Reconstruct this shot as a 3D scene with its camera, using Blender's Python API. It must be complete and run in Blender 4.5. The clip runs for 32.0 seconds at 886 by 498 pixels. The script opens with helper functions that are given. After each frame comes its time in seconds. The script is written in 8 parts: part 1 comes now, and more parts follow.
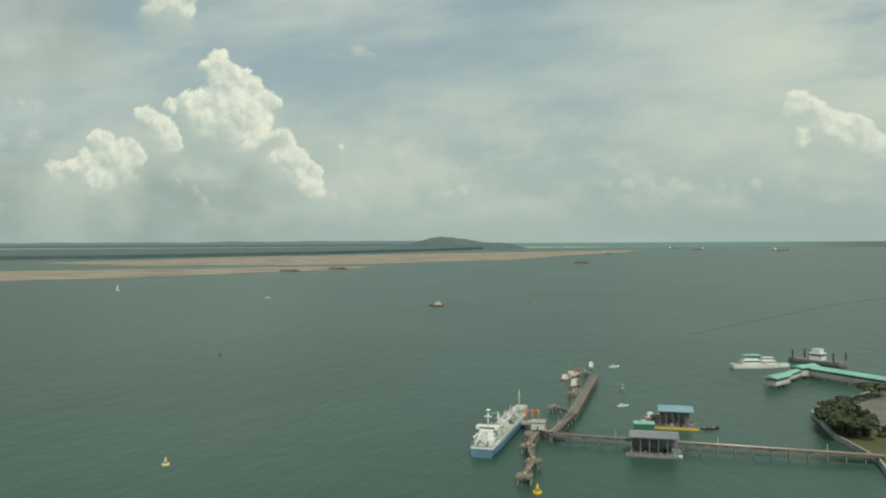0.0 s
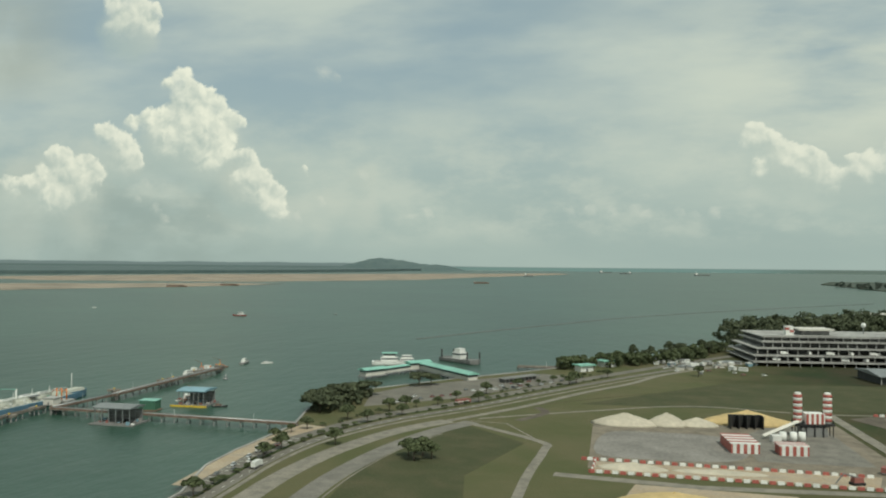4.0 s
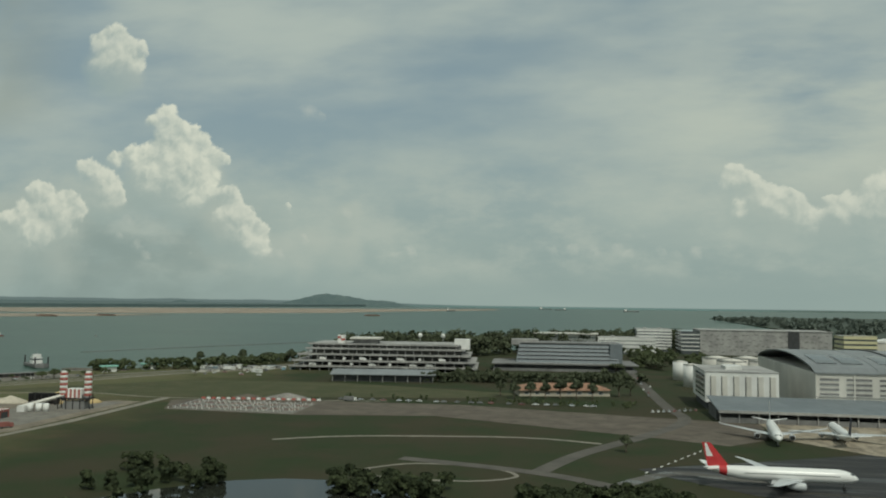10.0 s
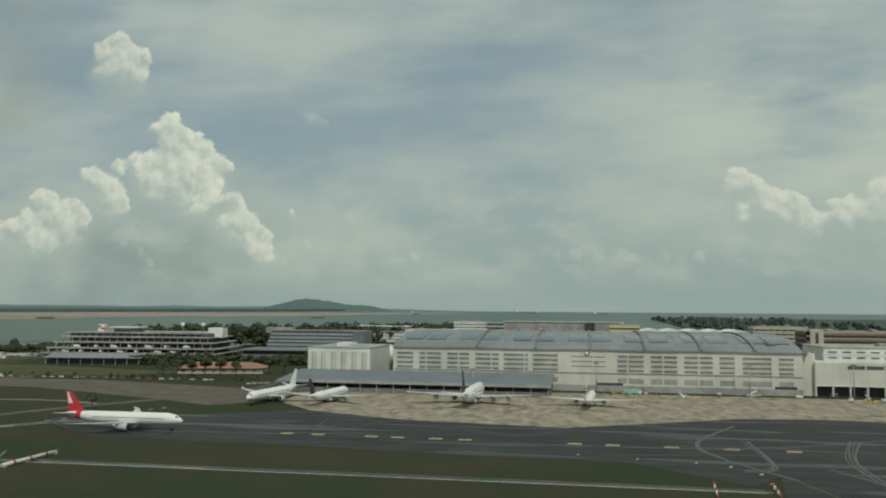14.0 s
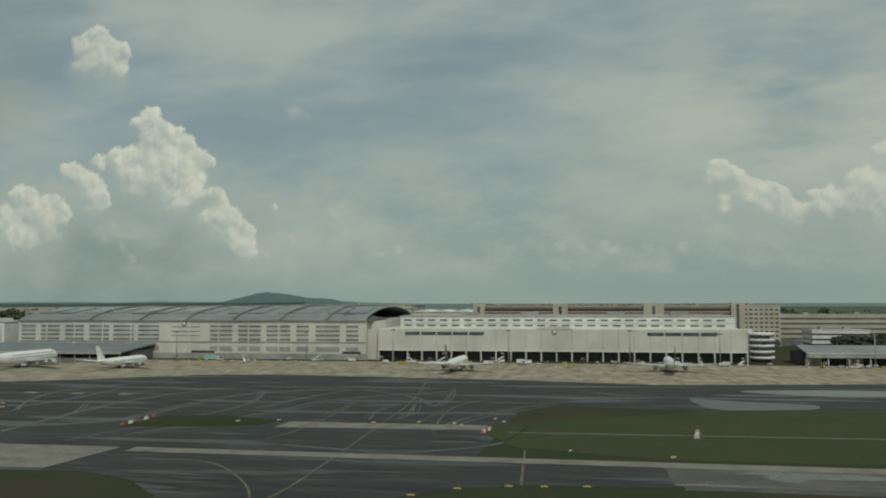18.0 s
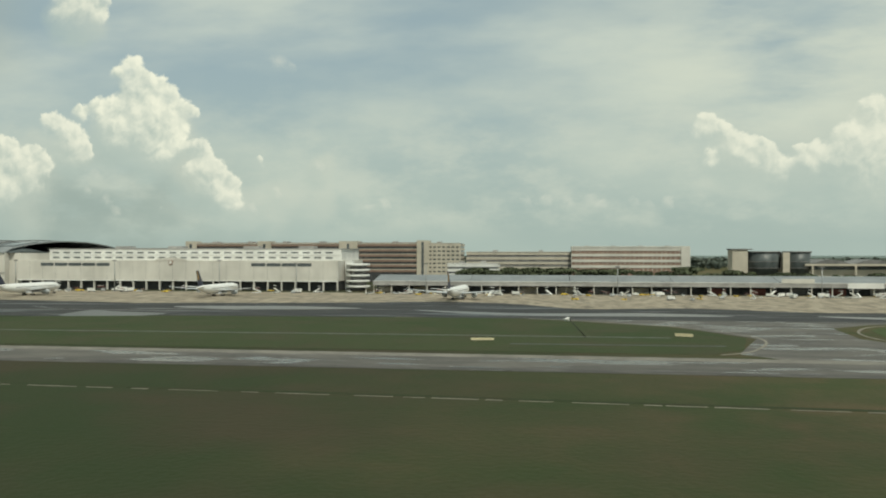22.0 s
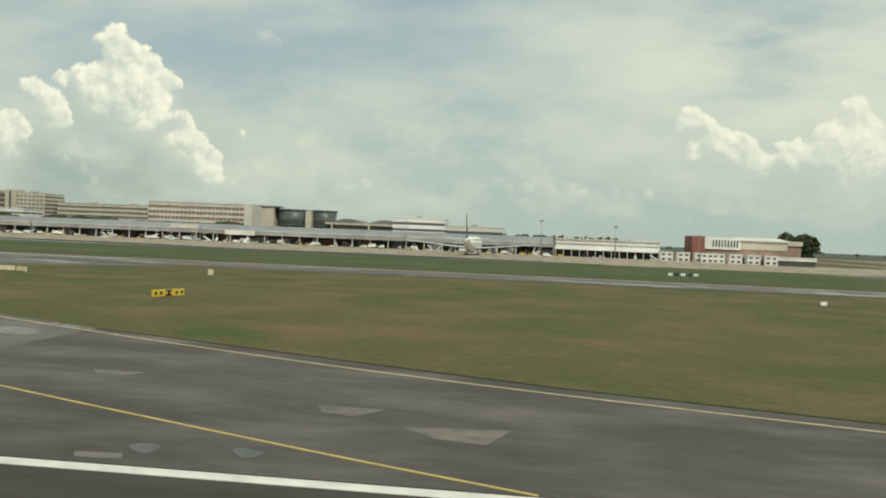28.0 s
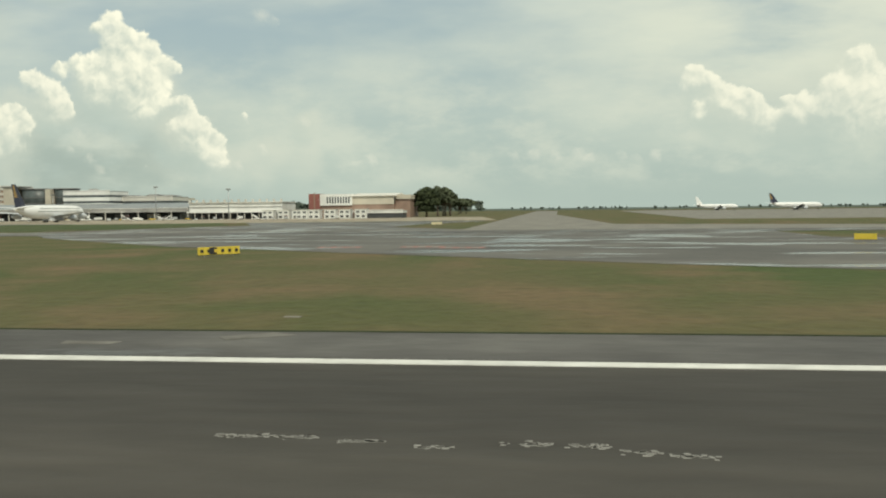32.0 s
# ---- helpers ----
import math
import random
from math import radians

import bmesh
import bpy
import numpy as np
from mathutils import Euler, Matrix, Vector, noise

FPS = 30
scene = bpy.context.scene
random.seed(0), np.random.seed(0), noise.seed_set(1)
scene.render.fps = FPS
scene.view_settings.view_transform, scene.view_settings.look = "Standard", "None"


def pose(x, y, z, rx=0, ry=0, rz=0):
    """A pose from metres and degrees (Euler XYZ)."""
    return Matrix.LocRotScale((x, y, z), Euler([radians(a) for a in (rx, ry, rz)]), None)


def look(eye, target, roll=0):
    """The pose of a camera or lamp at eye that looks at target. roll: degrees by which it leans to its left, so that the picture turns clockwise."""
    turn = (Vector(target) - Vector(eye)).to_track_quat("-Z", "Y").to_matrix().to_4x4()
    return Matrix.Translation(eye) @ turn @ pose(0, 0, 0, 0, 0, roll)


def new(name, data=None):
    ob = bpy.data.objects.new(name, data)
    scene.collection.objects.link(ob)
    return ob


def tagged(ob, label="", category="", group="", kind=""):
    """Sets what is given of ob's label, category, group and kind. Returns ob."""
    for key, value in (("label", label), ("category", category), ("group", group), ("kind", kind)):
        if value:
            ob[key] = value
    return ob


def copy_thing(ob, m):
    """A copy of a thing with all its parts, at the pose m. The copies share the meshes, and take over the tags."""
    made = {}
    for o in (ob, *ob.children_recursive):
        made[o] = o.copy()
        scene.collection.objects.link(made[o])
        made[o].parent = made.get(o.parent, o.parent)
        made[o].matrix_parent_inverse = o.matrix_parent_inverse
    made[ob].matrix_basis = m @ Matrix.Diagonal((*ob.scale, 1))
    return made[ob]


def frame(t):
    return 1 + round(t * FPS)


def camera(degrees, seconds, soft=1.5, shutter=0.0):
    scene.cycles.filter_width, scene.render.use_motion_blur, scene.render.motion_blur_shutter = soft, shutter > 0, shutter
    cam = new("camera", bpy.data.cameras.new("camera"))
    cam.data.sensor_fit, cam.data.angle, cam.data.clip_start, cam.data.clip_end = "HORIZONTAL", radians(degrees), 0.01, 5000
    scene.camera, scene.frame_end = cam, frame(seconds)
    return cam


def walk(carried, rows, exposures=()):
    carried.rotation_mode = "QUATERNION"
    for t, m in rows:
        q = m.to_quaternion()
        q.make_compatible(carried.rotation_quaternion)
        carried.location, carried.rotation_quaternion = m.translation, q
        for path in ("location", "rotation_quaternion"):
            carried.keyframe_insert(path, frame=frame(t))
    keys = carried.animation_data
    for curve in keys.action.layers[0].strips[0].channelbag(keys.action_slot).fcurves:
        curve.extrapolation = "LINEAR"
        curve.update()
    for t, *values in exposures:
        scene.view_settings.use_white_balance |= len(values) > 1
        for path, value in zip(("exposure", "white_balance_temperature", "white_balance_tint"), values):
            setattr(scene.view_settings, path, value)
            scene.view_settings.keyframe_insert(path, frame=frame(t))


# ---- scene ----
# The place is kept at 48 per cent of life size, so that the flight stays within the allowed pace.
K = 0.48
cam = camera(58.17, 32.0, soft=2.0, shutter=0.0)
PATH = [
    (0.0, 0.0, -0.05, 119.83, 13.677, -0.708, 0.385),
    (0.5, 38.76, -0.06, 117.54, 13.214, -0.579, 0.092),
    (1.0, 77.57, -0.08, 115.27, 12.836, -0.65, 0.061),
    (1.5, 116.48, -0.09, 113.02, 12.564, -0.892, -0.217),
    (2.0, 155.46, -0.09, 110.81, 12.335, -0.924, 0.383),
    (2.5, 194.52, -0.09, 108.67, 11.838, -0.321, -0.708),
    (3.0, 233.78, -0.08, 106.57, 11.456, 0.572, -0.647),
    (3.5, 273.21, -0.07, 104.53, 11.075, 1.064, -0.516),
    (4.0, 312.68, -0.06, 102.55, 11.02, 0.949, -0.449),
    (4.5, 352.02, -0.04, 100.65, 9.681, 1.82, -0.231),
    (6.5, 508.6, 0.11, 94.43, 8.674, 3.812, -0.17),
    (7.0, 548.73, 0.14, 92.39, 9.009, 4.348, -0.442),
    (7.5, 588.95, 0.17, 90.24, 8.93, 5.133, -0.699),
    (8.0, 629.12, 0.19, 88.01, 8.85, 5.47, -0.433),
    (8.5, 669.12, 0.19, 85.7, 8.922, 4.901, -0.239),
    (9.0, 708.94, 0.17, 83.35, 9.253, 4.355, -0.641),
    (9.5, 748.68, 0.14, 81.01, 9.577, 4.057, -0.691),
    (10.0, 788.36, 0.1, 78.71, 9.793, 3.725, -0.731),
    (10.5, 827.98, 0.06, 76.53, 9.968, 3.677, -0.63),
    (11.0, 867.45, 0.03, 74.47, 10.17, 3.183, -0.422),
    (11.5, 906.88, 0.0, 72.45, 10.689, 2.53, -0.105),
    (12.0, 946.23, -0.02, 70.44, 11.035, 2.04, 0.025),
    (12.5, 985.34, -0.03, 68.42, 10.835, 2.354, -0.098),
    (13.0, 1024.29, -0.04, 66.4, 10.408, 3.576, -0.489),
    (13.5, 1063.16, -0.06, 64.41, 10.054, 4.121, -0.423),
    (14.0, 1102.01, -0.07, 62.43, 10.058, 4.132, -0.422),
    (14.5, 1140.95, -0.07, 60.48, 10.102, 4.014, -0.405),
    (16.5, 1299.19, 0.14, 52.85, 10.301, 4.944, -0.848),
    (17.0, 1337.67, 0.12, 50.92, 9.769, 6.098, -0.801),
    (17.5, 1375.94, 0.1, 48.99, 9.317, 6.096, -0.658),
    (18.0, 1414.03, 0.06, 47.03, 8.944, 3.655, 0.147),
    (18.5, 1451.96, 0.02, 45.06, 8.858, 0.962, -0.026),
    (19.0, 1489.82, -0.02, 43.06, 8.833, -0.169, -0.166),
    (19.5, 1527.66, -0.06, 41.04, 8.73, -0.208, 0.538),
    (20.0, 1565.43, -0.1, 39.0, 8.545, 0.012, 0.093),
    (20.5, 1603.09, -0.13, 36.95, 8.262, 0.203, 0.196),
    (21.0, 1640.55, -0.16, 34.87, 8.143, 0.177, 0.525),
    (21.5, 1677.77, -0.19, 32.73, 8.138, 0.282, 0.143),
    (22.0, 1714.72, -0.22, 30.56, 7.972, 0.278, -0.019),
    (22.5, 1751.33, -0.26, 28.35, 7.636, 0.154, -0.147),
    (23.0, 1787.48, -0.29, 26.11, 7.332, 0.478, -0.384),
    (23.5, 1823.37, -0.31, 23.9, 7.341, 0.32, -0.625),
    (24.0, 1859.5, -0.33, 21.76, 7.067, 0.055, -0.415),
    (24.5, 1895.89, -0.34, 19.69, 6.912, -0.328, -0.662),
    (26.5, 2045.45, -0.19, 12.66, 7.682, -1.774, -1.008),
    (27.0, 2082.29, -0.13, 11.8, 7.321, -1.728, -1.262),
    (27.5, 2118.97, -0.06, 11.19, 6.675, -1.364, -1.77),
    (28.0, 2155.39, 0.03, 10.73, 6.547, -0.899, -2.332),
    (28.5, 2191.68, 0.13, 10.29, 6.399, -0.612, -1.942),
    (29.0, 2227.85, 0.23, 9.83, 6.407, -0.519, -1.618),
    (29.5, 2263.95, 0.32, 9.35, 6.471, -0.819, -0.677),
    (30.0, 2299.95, 0.39, 8.82, 6.747, -1.318, 0.098),
    (30.5, 2335.94, 0.45, 8.23, 7.078, -1.917, 0.074),
    (31.0, 2371.94, 0.49, 7.61, 7.195, -2.371, -0.378),
    (31.5, 2407.88, 0.52, 6.98, 6.908, -2.835, -0.511),
    (32.0, 2443.79, 0.54, 6.37, 7.108, -2.905, 0.633),
]
EXPOSE = [(0, -0.04, 6630, 1), (4, -0.04, 6630, 1), (6.5, -0.28, 6500, 1), (9, -0.38, 6490, 1), (14.5, -0.35, 6480, 1), (17, -0.49, 6480, 1), (18, -0.54, 6520, 1), (19, -0.28, 6570, 1), (20, 0.0, 6650, 2), (21, 0.02, 6720, 2),
          (24, 0.10, 6850, 3), (27, 0.15, 6930, 4), (32, 0.21, 6980, 4)]
walk(cam, [(t, pose(x * K, y * K, z * K, 90 + p, r, yw)) for t, x, y, z, yw, p, r in PATH], EXPOSE)

# ---- world: hazy tropical sky, broken cumulus ----
SUN_TO = Vector((0.288, -0.523, 0.802)).normalized()
world = bpy.data.worlds.new("sky")
scene.world = world
world.use_nodes = True
wt = world.node_tree
wt.nodes.clear()


def wn(kind, **kw):
    n = wt.nodes.new(kind)
    for k, v in kw.items():
        if k == "operation":
            n.operation = v
        elif k == "data_type":
            n.data_type = v
        elif k == "blend_type":
            n.blend_type = v
    return n


def wl(a, b):
    wt.links.new(a, b)


def wmath(op, a, b=None, c=None, clamp=False):
    n = wn("ShaderNodeMath", operation=op)
    n.use_clamp = clamp
    for i, v in enumerate((a, b, c)):
        if v is None:
            continue
        if isinstance(v, (int, float)):
            n.inputs[i].default_value = v
        else:
            wl(v, n.inputs[i])
    return n.outputs[0]


def wvec(op, a, b=None):
    n = wn("ShaderNodeVectorMath", operation=op)
    for i, v in enumerate((a, b)):
        if v is None:
            continue
        if isinstance(v, (tuple, list)):
            n.inputs[i].default_value = v
        else:
            wl(v, n.inputs[i])
    return n.outputs[1] if op in ("LENGTH", "DISTANCE", "DOT_PRODUCT") else n.outputs[0]


def wmix(f, a, b):
    n = wn("ShaderNodeMix", data_type="RGBA")
    for s, v in ((n.inputs[0], f), (n.inputs[6], a), (n.inputs[7], b)):
        if isinstance(v, (int, float)):
            s.default_value = v
        elif isinstance(v, tuple):
            s.default_value = (*v, 1)
        else:
            wl(v, s)
    return n.outputs[2]


def wramp(v, lo, hi):
    n = wn("ShaderNodeMapRange")
    n.interpolation_type = "SMOOTHSTEP"
    wl(v, n.inputs[0])
    n.inputs[1].default_value, n.inputs[2].default_value = lo, hi
    return n.outputs[0]


def wnoise(vec, scale, detail=5, rough=0.55):
    n = wn("ShaderNodeTexNoise")
    wl(vec, n.inputs["Vector"])
    n.inputs["Scale"].default_value, n.inputs["Detail"].default_value, n.inputs["Roughness"].default_value = scale, detail, rough
    return n


coord = wn("ShaderNodeTexCoord").outputs["Generated"]
sep = wn("ShaderNodeSeparateXYZ")
wl(coord, sep.inputs[0])
ay = wmath("MAXIMUM", wmath("ABSOLUTE", sep.outputs[1]), 0.08)
U = wmath("ADD", wmath("DIVIDE", sep.outputs[0], ay), 0.0135)
V = wmath("DIVIDE", sep.outputs[2], ay)
comb = wn("ShaderNodeCombineXYZ")
wl(U, comb.inputs[0])
wl(V, comb.inputs[1])
UV = comb.outputs[0]

sky = wn("ShaderNodeTexSky")
sky.sky_type = "NISHITA"
sky.sun_disc = False
sky.sun_elevation = math.asin(SUN_TO.z)
sky.sun_rotation = math.atan2(SUN_TO.x, SUN_TO.y)
sky.air_density, sky.dust_density, sky.ozone_density = 1.0, 2.5, 1.0
blue = wn("ShaderNodeVectorMath", operation="SCALE")
wl(sky.outputs[0], blue.inputs[0])
blue.inputs[3].default_value = 0.075
# thin high cloud in long streaks
mp = wn("ShaderNodeMapping")
wl(UV, mp.inputs[0])
mp.inputs["Scale"].default_value = (1.3, 4.2, 1)
mp.inputs["Rotation"].default_value = (0, 0, 0.12)
ci = wramp(wnoise(mp.outputs[0], 1.7, 6, 0.5).outputs[0], 0.36, 0.66)
ci2 = wramp(V, -0.02, 0.30)
HAZE = (0.40, 0.485, 0.46)
soft_blue = wmix(0.6, blue.outputs[0], (0.40, 0.51, 0.56))
col = wmix(wmath("MULTIPLY", ci, 0.80), soft_blue, (0.635, 0.675, 0.615))
col = wmix(wmath("MULTIPLY_ADD", ci2, -0.70, 0.82, True), col, HAZE)
veil = wmath("MULTIPLY", wramp(U, -0.15, 0.28), wmath("MULTIPLY", wramp(V, 0.04, 0.16), wramp(V, 0.42, 0.24)))
veil = wmath("MULTIPLY", veil, wramp(wnoise(mp.outputs[0], 3.0, 6, 0.55).outputs[0], 0.30, 0.62))
col = wmix(wmath("MULTIPLY", veil, 0.80), col, (0.655, 0.685, 0.60))
# grey veil high on the seaward side
pall = wmath("MULTIPLY", wramp(U, -0.66, -0.84), wmath("MULTIPLY", wramp(V, 0.20, 0.28), wramp(wnoise(UV, 4.5, 5, 0.55).outputs[0], 0.25, 0.55)))
col = wmix(wmath("MULTIPLY", pall, 0.75), col, (0.355, 0.400, 0.375))
# far broken cloud near the horizon
mf = wn("ShaderNodeMapping")
wl(UV, mf.inputs[0])
mf.inputs["Scale"].default_value = (1.0, 2.1, 1)
field_n = wramp(wnoise(mf.outputs[0], 9.0, 7, 0.6).outputs[0], 0.40, 0.66)
band_n = wmath("MULTIPLY", wramp(V, 0.012, 0.05), wramp(V, 0.26, 0.10))
col = wmix(wmath("MULTIPLY", wmath("MULTIPLY", field_n, band_n), 0.55), col, (0.60, 0.635, 0.57))
# dull bases under the seaward bank
dull = wmath("MULTIPLY", wramp(U, -0.34, -0.56), wmath("MULTIPLY", wramp(V, 0.17, 0.08), wramp(wnoise(mf.outputs[0], 7.0, 5, 0.55).outputs[0], 0.30, 0.62)))
col = wmix(wmath("MULTIPLY", dull, 0.80), col, (0.325, 0.395, 0.378))
# cumulus banks: centre across, centre up, radius
TOWER = [(-0.547, 0.248, 0.015), (-0.567, 0.238, 0.011), (-0.528, 0.236, 0.012), (-0.509, 0.221, 0.014), (-0.495, 0.209, 0.013), (-0.543, 0.224, 0.02),
         (-0.522, 0.203, 0.023), (-0.555, 0.204, 0.018), (-0.499, 0.182, 0.019), (-0.478, 0.185, 0.015), (-0.463, 0.185, 0.01), (-0.488, 0.165, 0.016),
         (-0.576, 0.192, 0.014), (-0.598, 0.189, 0.015), (-0.622, 0.186, 0.012), (-0.585, 0.173, 0.02), (-0.534, 0.183, 0.027), (-0.538, 0.167, 0.035),
         (-0.572, 0.158, 0.024), (-0.499, 0.148, 0.026), (-0.515, 0.133, 0.022)]
SIDE = [(-0.455, 0.136, 0.013), (-0.467, 0.138, 0.007), (-0.446, 0.122, 0.012), (-0.426, 0.107, 0.013), (-0.41, 0.093, 0.012), (-0.441, 0.106, 0.016),
        (-0.367, 0.121, 0.006), (-0.662, 0.173, 0.018), (-0.673, 0.178, 0.011), (-0.639, 0.155, 0.02), (-0.622, 0.143, 0.014), (-0.623, 0.13, 0.013),
        (-0.742, 0.146, 0.014), (-0.727, 0.142, 0.012), (-0.754, 0.148, 0.008), (-0.765, 0.118, 0.017), (-0.734, 0.121, 0.019), (-0.692, 0.133, 0.014),
        (-0.678, 0.117, 0.013), (-0.704, 0.114, 0.019), (-0.757, 0.096, 0.022), (-0.73, 0.086, 0.017), (-0.786, 0.108, 0.012), (-0.441, 0.087, 0.023),
        (-0.418, 0.07, 0.022), (-0.459, 0.104, 0.017), (-0.637, 0.139, 0.022), (-0.705, 0.108, 0.029), (-0.754, 0.089, 0.027), (-0.814, 0.1, 0.017)]
PUFF = [(-0.63, 0.366, 0.018), (-0.654, 0.352, 0.017), (-0.615, 0.342, 0.022), (-0.649, 0.324, 0.018), (-0.6, 0.322, 0.017), (-0.587, 0.346, 0.01),
        (-0.63, 0.333, 0.028)]
RIGHT = [(0.197, 0.157, 0.012), (0.191, 0.141, 0.013), (0.212, 0.146, 0.012), (0.229, 0.136, 0.012), (0.247, 0.13, 0.011), (0.26, 0.133, 0.005),
         (0.269, 0.121, 0.013), (0.281, 0.11, 0.01), (0.243, 0.11, 0.013), (0.2, 0.113, 0.011), (0.302, 0.127, 0.008), (0.321, 0.125, 0.011),
         (0.309, 0.108, 0.015), (0.384, 0.168, 0.019), (0.363, 0.134, 0.022), (0.403, 0.132, 0.026), (0.341, 0.113, 0.016), (0.228, 0.118, 0.019),
         (0.271, 0.103, 0.019), (0.374, 0.107, 0.037)]
FARLEFT = [(-0.893, 0.21, 0.009), (-0.872, 0.206, 0.009), (-0.849, 0.195, 0.015), (-0.853, 0.152, 0.015), (-0.869, 0.143, 0.013), (-0.911, 0.149, 0.016),
           (-0.932, 0.225, 0.013), (-0.81, 0.105, 0.009), (-0.768, 0.106, 0.008), (-1.016, 0.17, 0.037), (-1.111, 0.148, 0.048)]
BODY = [(-0.538, 0.177, 0.042), (-0.576, 0.157, 0.034), (-0.5, 0.147, 0.032), (-0.521, 0.124, 0.029), (-0.434, 0.08, 0.036), (-0.467, 0.092, 0.027),
        (-0.394, 0.054, 0.026), (-0.705, 0.112, 0.044), (-0.759, 0.096, 0.043), (-0.64, 0.136, 0.028), (-0.804, 0.09, 0.038), (-0.63, 0.318, 0.037),
        (-0.362, 0.053, 0.031), (-0.722, 0.053, 0.05), (-0.813, 0.046, 0.06), (-0.293, 0.104, 0.018), (-0.343, 0.077, 0.02), (-0.3, 0.06, 0.03),
        (0.228, 0.114, 0.039), (0.289, 0.099, 0.044), (0.373, 0.104, 0.068)]
LOW = [(-0.398, 0.06, 0.011), (-0.378, 0.056, 0.008), (-0.583, 0.068, 0.007), (-0.57, 0.056, 0.008), (-0.508, 0.059, 0.004), (-0.293, 0.108, 0.008),
       (-0.023, 0.062, 0.006), (0.004, 0.063, 0.008), (0.03, 0.062, 0.008), (0.055, 0.06, 0.01), (0.072, 0.057, 0.008), (0.107, 0.062, 0.008),
       (0.124, 0.059, 0.007), (0.15, 0.062, 0.008), (-0.206, 0.063, 0.008), (-0.221, 0.061, 0.005), (-0.613, 0.079, 0.007), (-0.599, 0.101, 0.011),
       (-0.347, 0.078, 0.008), (-0.344, 0.252, 0.011), (-0.324, 0.247, 0.008)]


def wobble(vec, scale, amount, detail):
    n = wvec("SUBTRACT", wnoise(vec, scale, detail, 0.6).outputs[1], (0.5, 0.5, 0.5))
    m = wn("ShaderNodeVectorMath", operation="SCALE")
    wl(n, m.inputs[0])
    m.inputs[3].default_value = amount
    f = wn("ShaderNodeVectorMath", operation="MULTIPLY")
    wl(wvec("ADD", vec, m.outputs[0]), f.inputs[0])
    f.inputs[1].default_value = (1, 1, 0)
    return f.outputs[0]


# billowing relief, seen twice a short step apart towards the light
def billow(vec):
    total = None
    for scale, weight in ((34, 0.50), (75, 0.32), (160, 0.18)):
        v = wn("ShaderNodeTexVoronoi")
        v.feature = "SMOOTH_F1"
        wl(vec, v.inputs["Vector"])
        v.inputs["Scale"].default_value = scale
        v.inputs["Smoothness"].default_value = 0.5
        total = wmath("MULTIPLY", v.outputs["Distance"], -weight) if total is None else wmath("MULTIPLY_ADD", v.outputs["Distance"], -weight, total)
    return wmath("ADD", total, 0.45)


PUV = wobble(wobble(UV, 15, 0.026, 3), 62, 0.013, 4)
LOW_UV = wobble(wobble(UV, 14, 0.034, 4), 70, 0.016, 4)
SOFT_UV = wobble(UV, 9, 0.060, 5)
fine_uv = wobble(UV, 40, 0.022, 6)
here = billow(fine_uv)
relief = wmath("SUBTRACT", here, billow(wvec("ADD", fine_uv, (0.005, 0.008, 0))))
grain = wmath("SUBTRACT", wnoise(fine_uv, 55, 6, 0.62).outputs[0], 0.5)
broad = wmath("SUBTRACT", wnoise(UV, 26, 4, 0.55).outputs[0], 0.5)


def bank(balls, vec, fat):
    """How deep a point lies in the joined balls (0 at the rim, 1 at a middle), and how high it sits on its ball towards the light."""
    total, high = None, None
    for cu, cv, cr in balls:
        off = wvec("SUBTRACT", vec, (cu, cv, 0))
        d = wmath("DIVIDE", wvec("LENGTH", off), cr * fat)
        w = wmath("POWER", 0.05, wmath("MULTIPLY", d, d))
        h = wmath("DIVIDE", wvec("DOT_PRODUCT", off, (0.50, 0.86, 0)), cr)
        wh = wmath("MULTIPLY", w, h)
        total = w if total is None else wmath("ADD", total, w)
        high = wh if high is None else wmath("ADD", high, wh)
    high = wmath("DIVIDE", high, wmath("MAXIMUM", total, 1e-9))
    return wmath("ADD", wmath("DIVIDE", wmath("LOGARITHM", wmath("MAXIMUM", total, 1e-9), 2.718282), 3.0), 1.0), high


# dim bodies that dissolve into the haze
deep, high = bank(BODY, SOFT_UV, 1.25)
mist = wmath("MULTIPLY_ADD", broad, 1.4, deep)
col = wmix(wmath("MULTIPLY", wramp(mist, -0.25, 0.95), 0.55), col, wmix(wramp(high, -0.9, 0.8), (0.43, 0.51, 0.485), (0.57, 0.605, 0.545)))
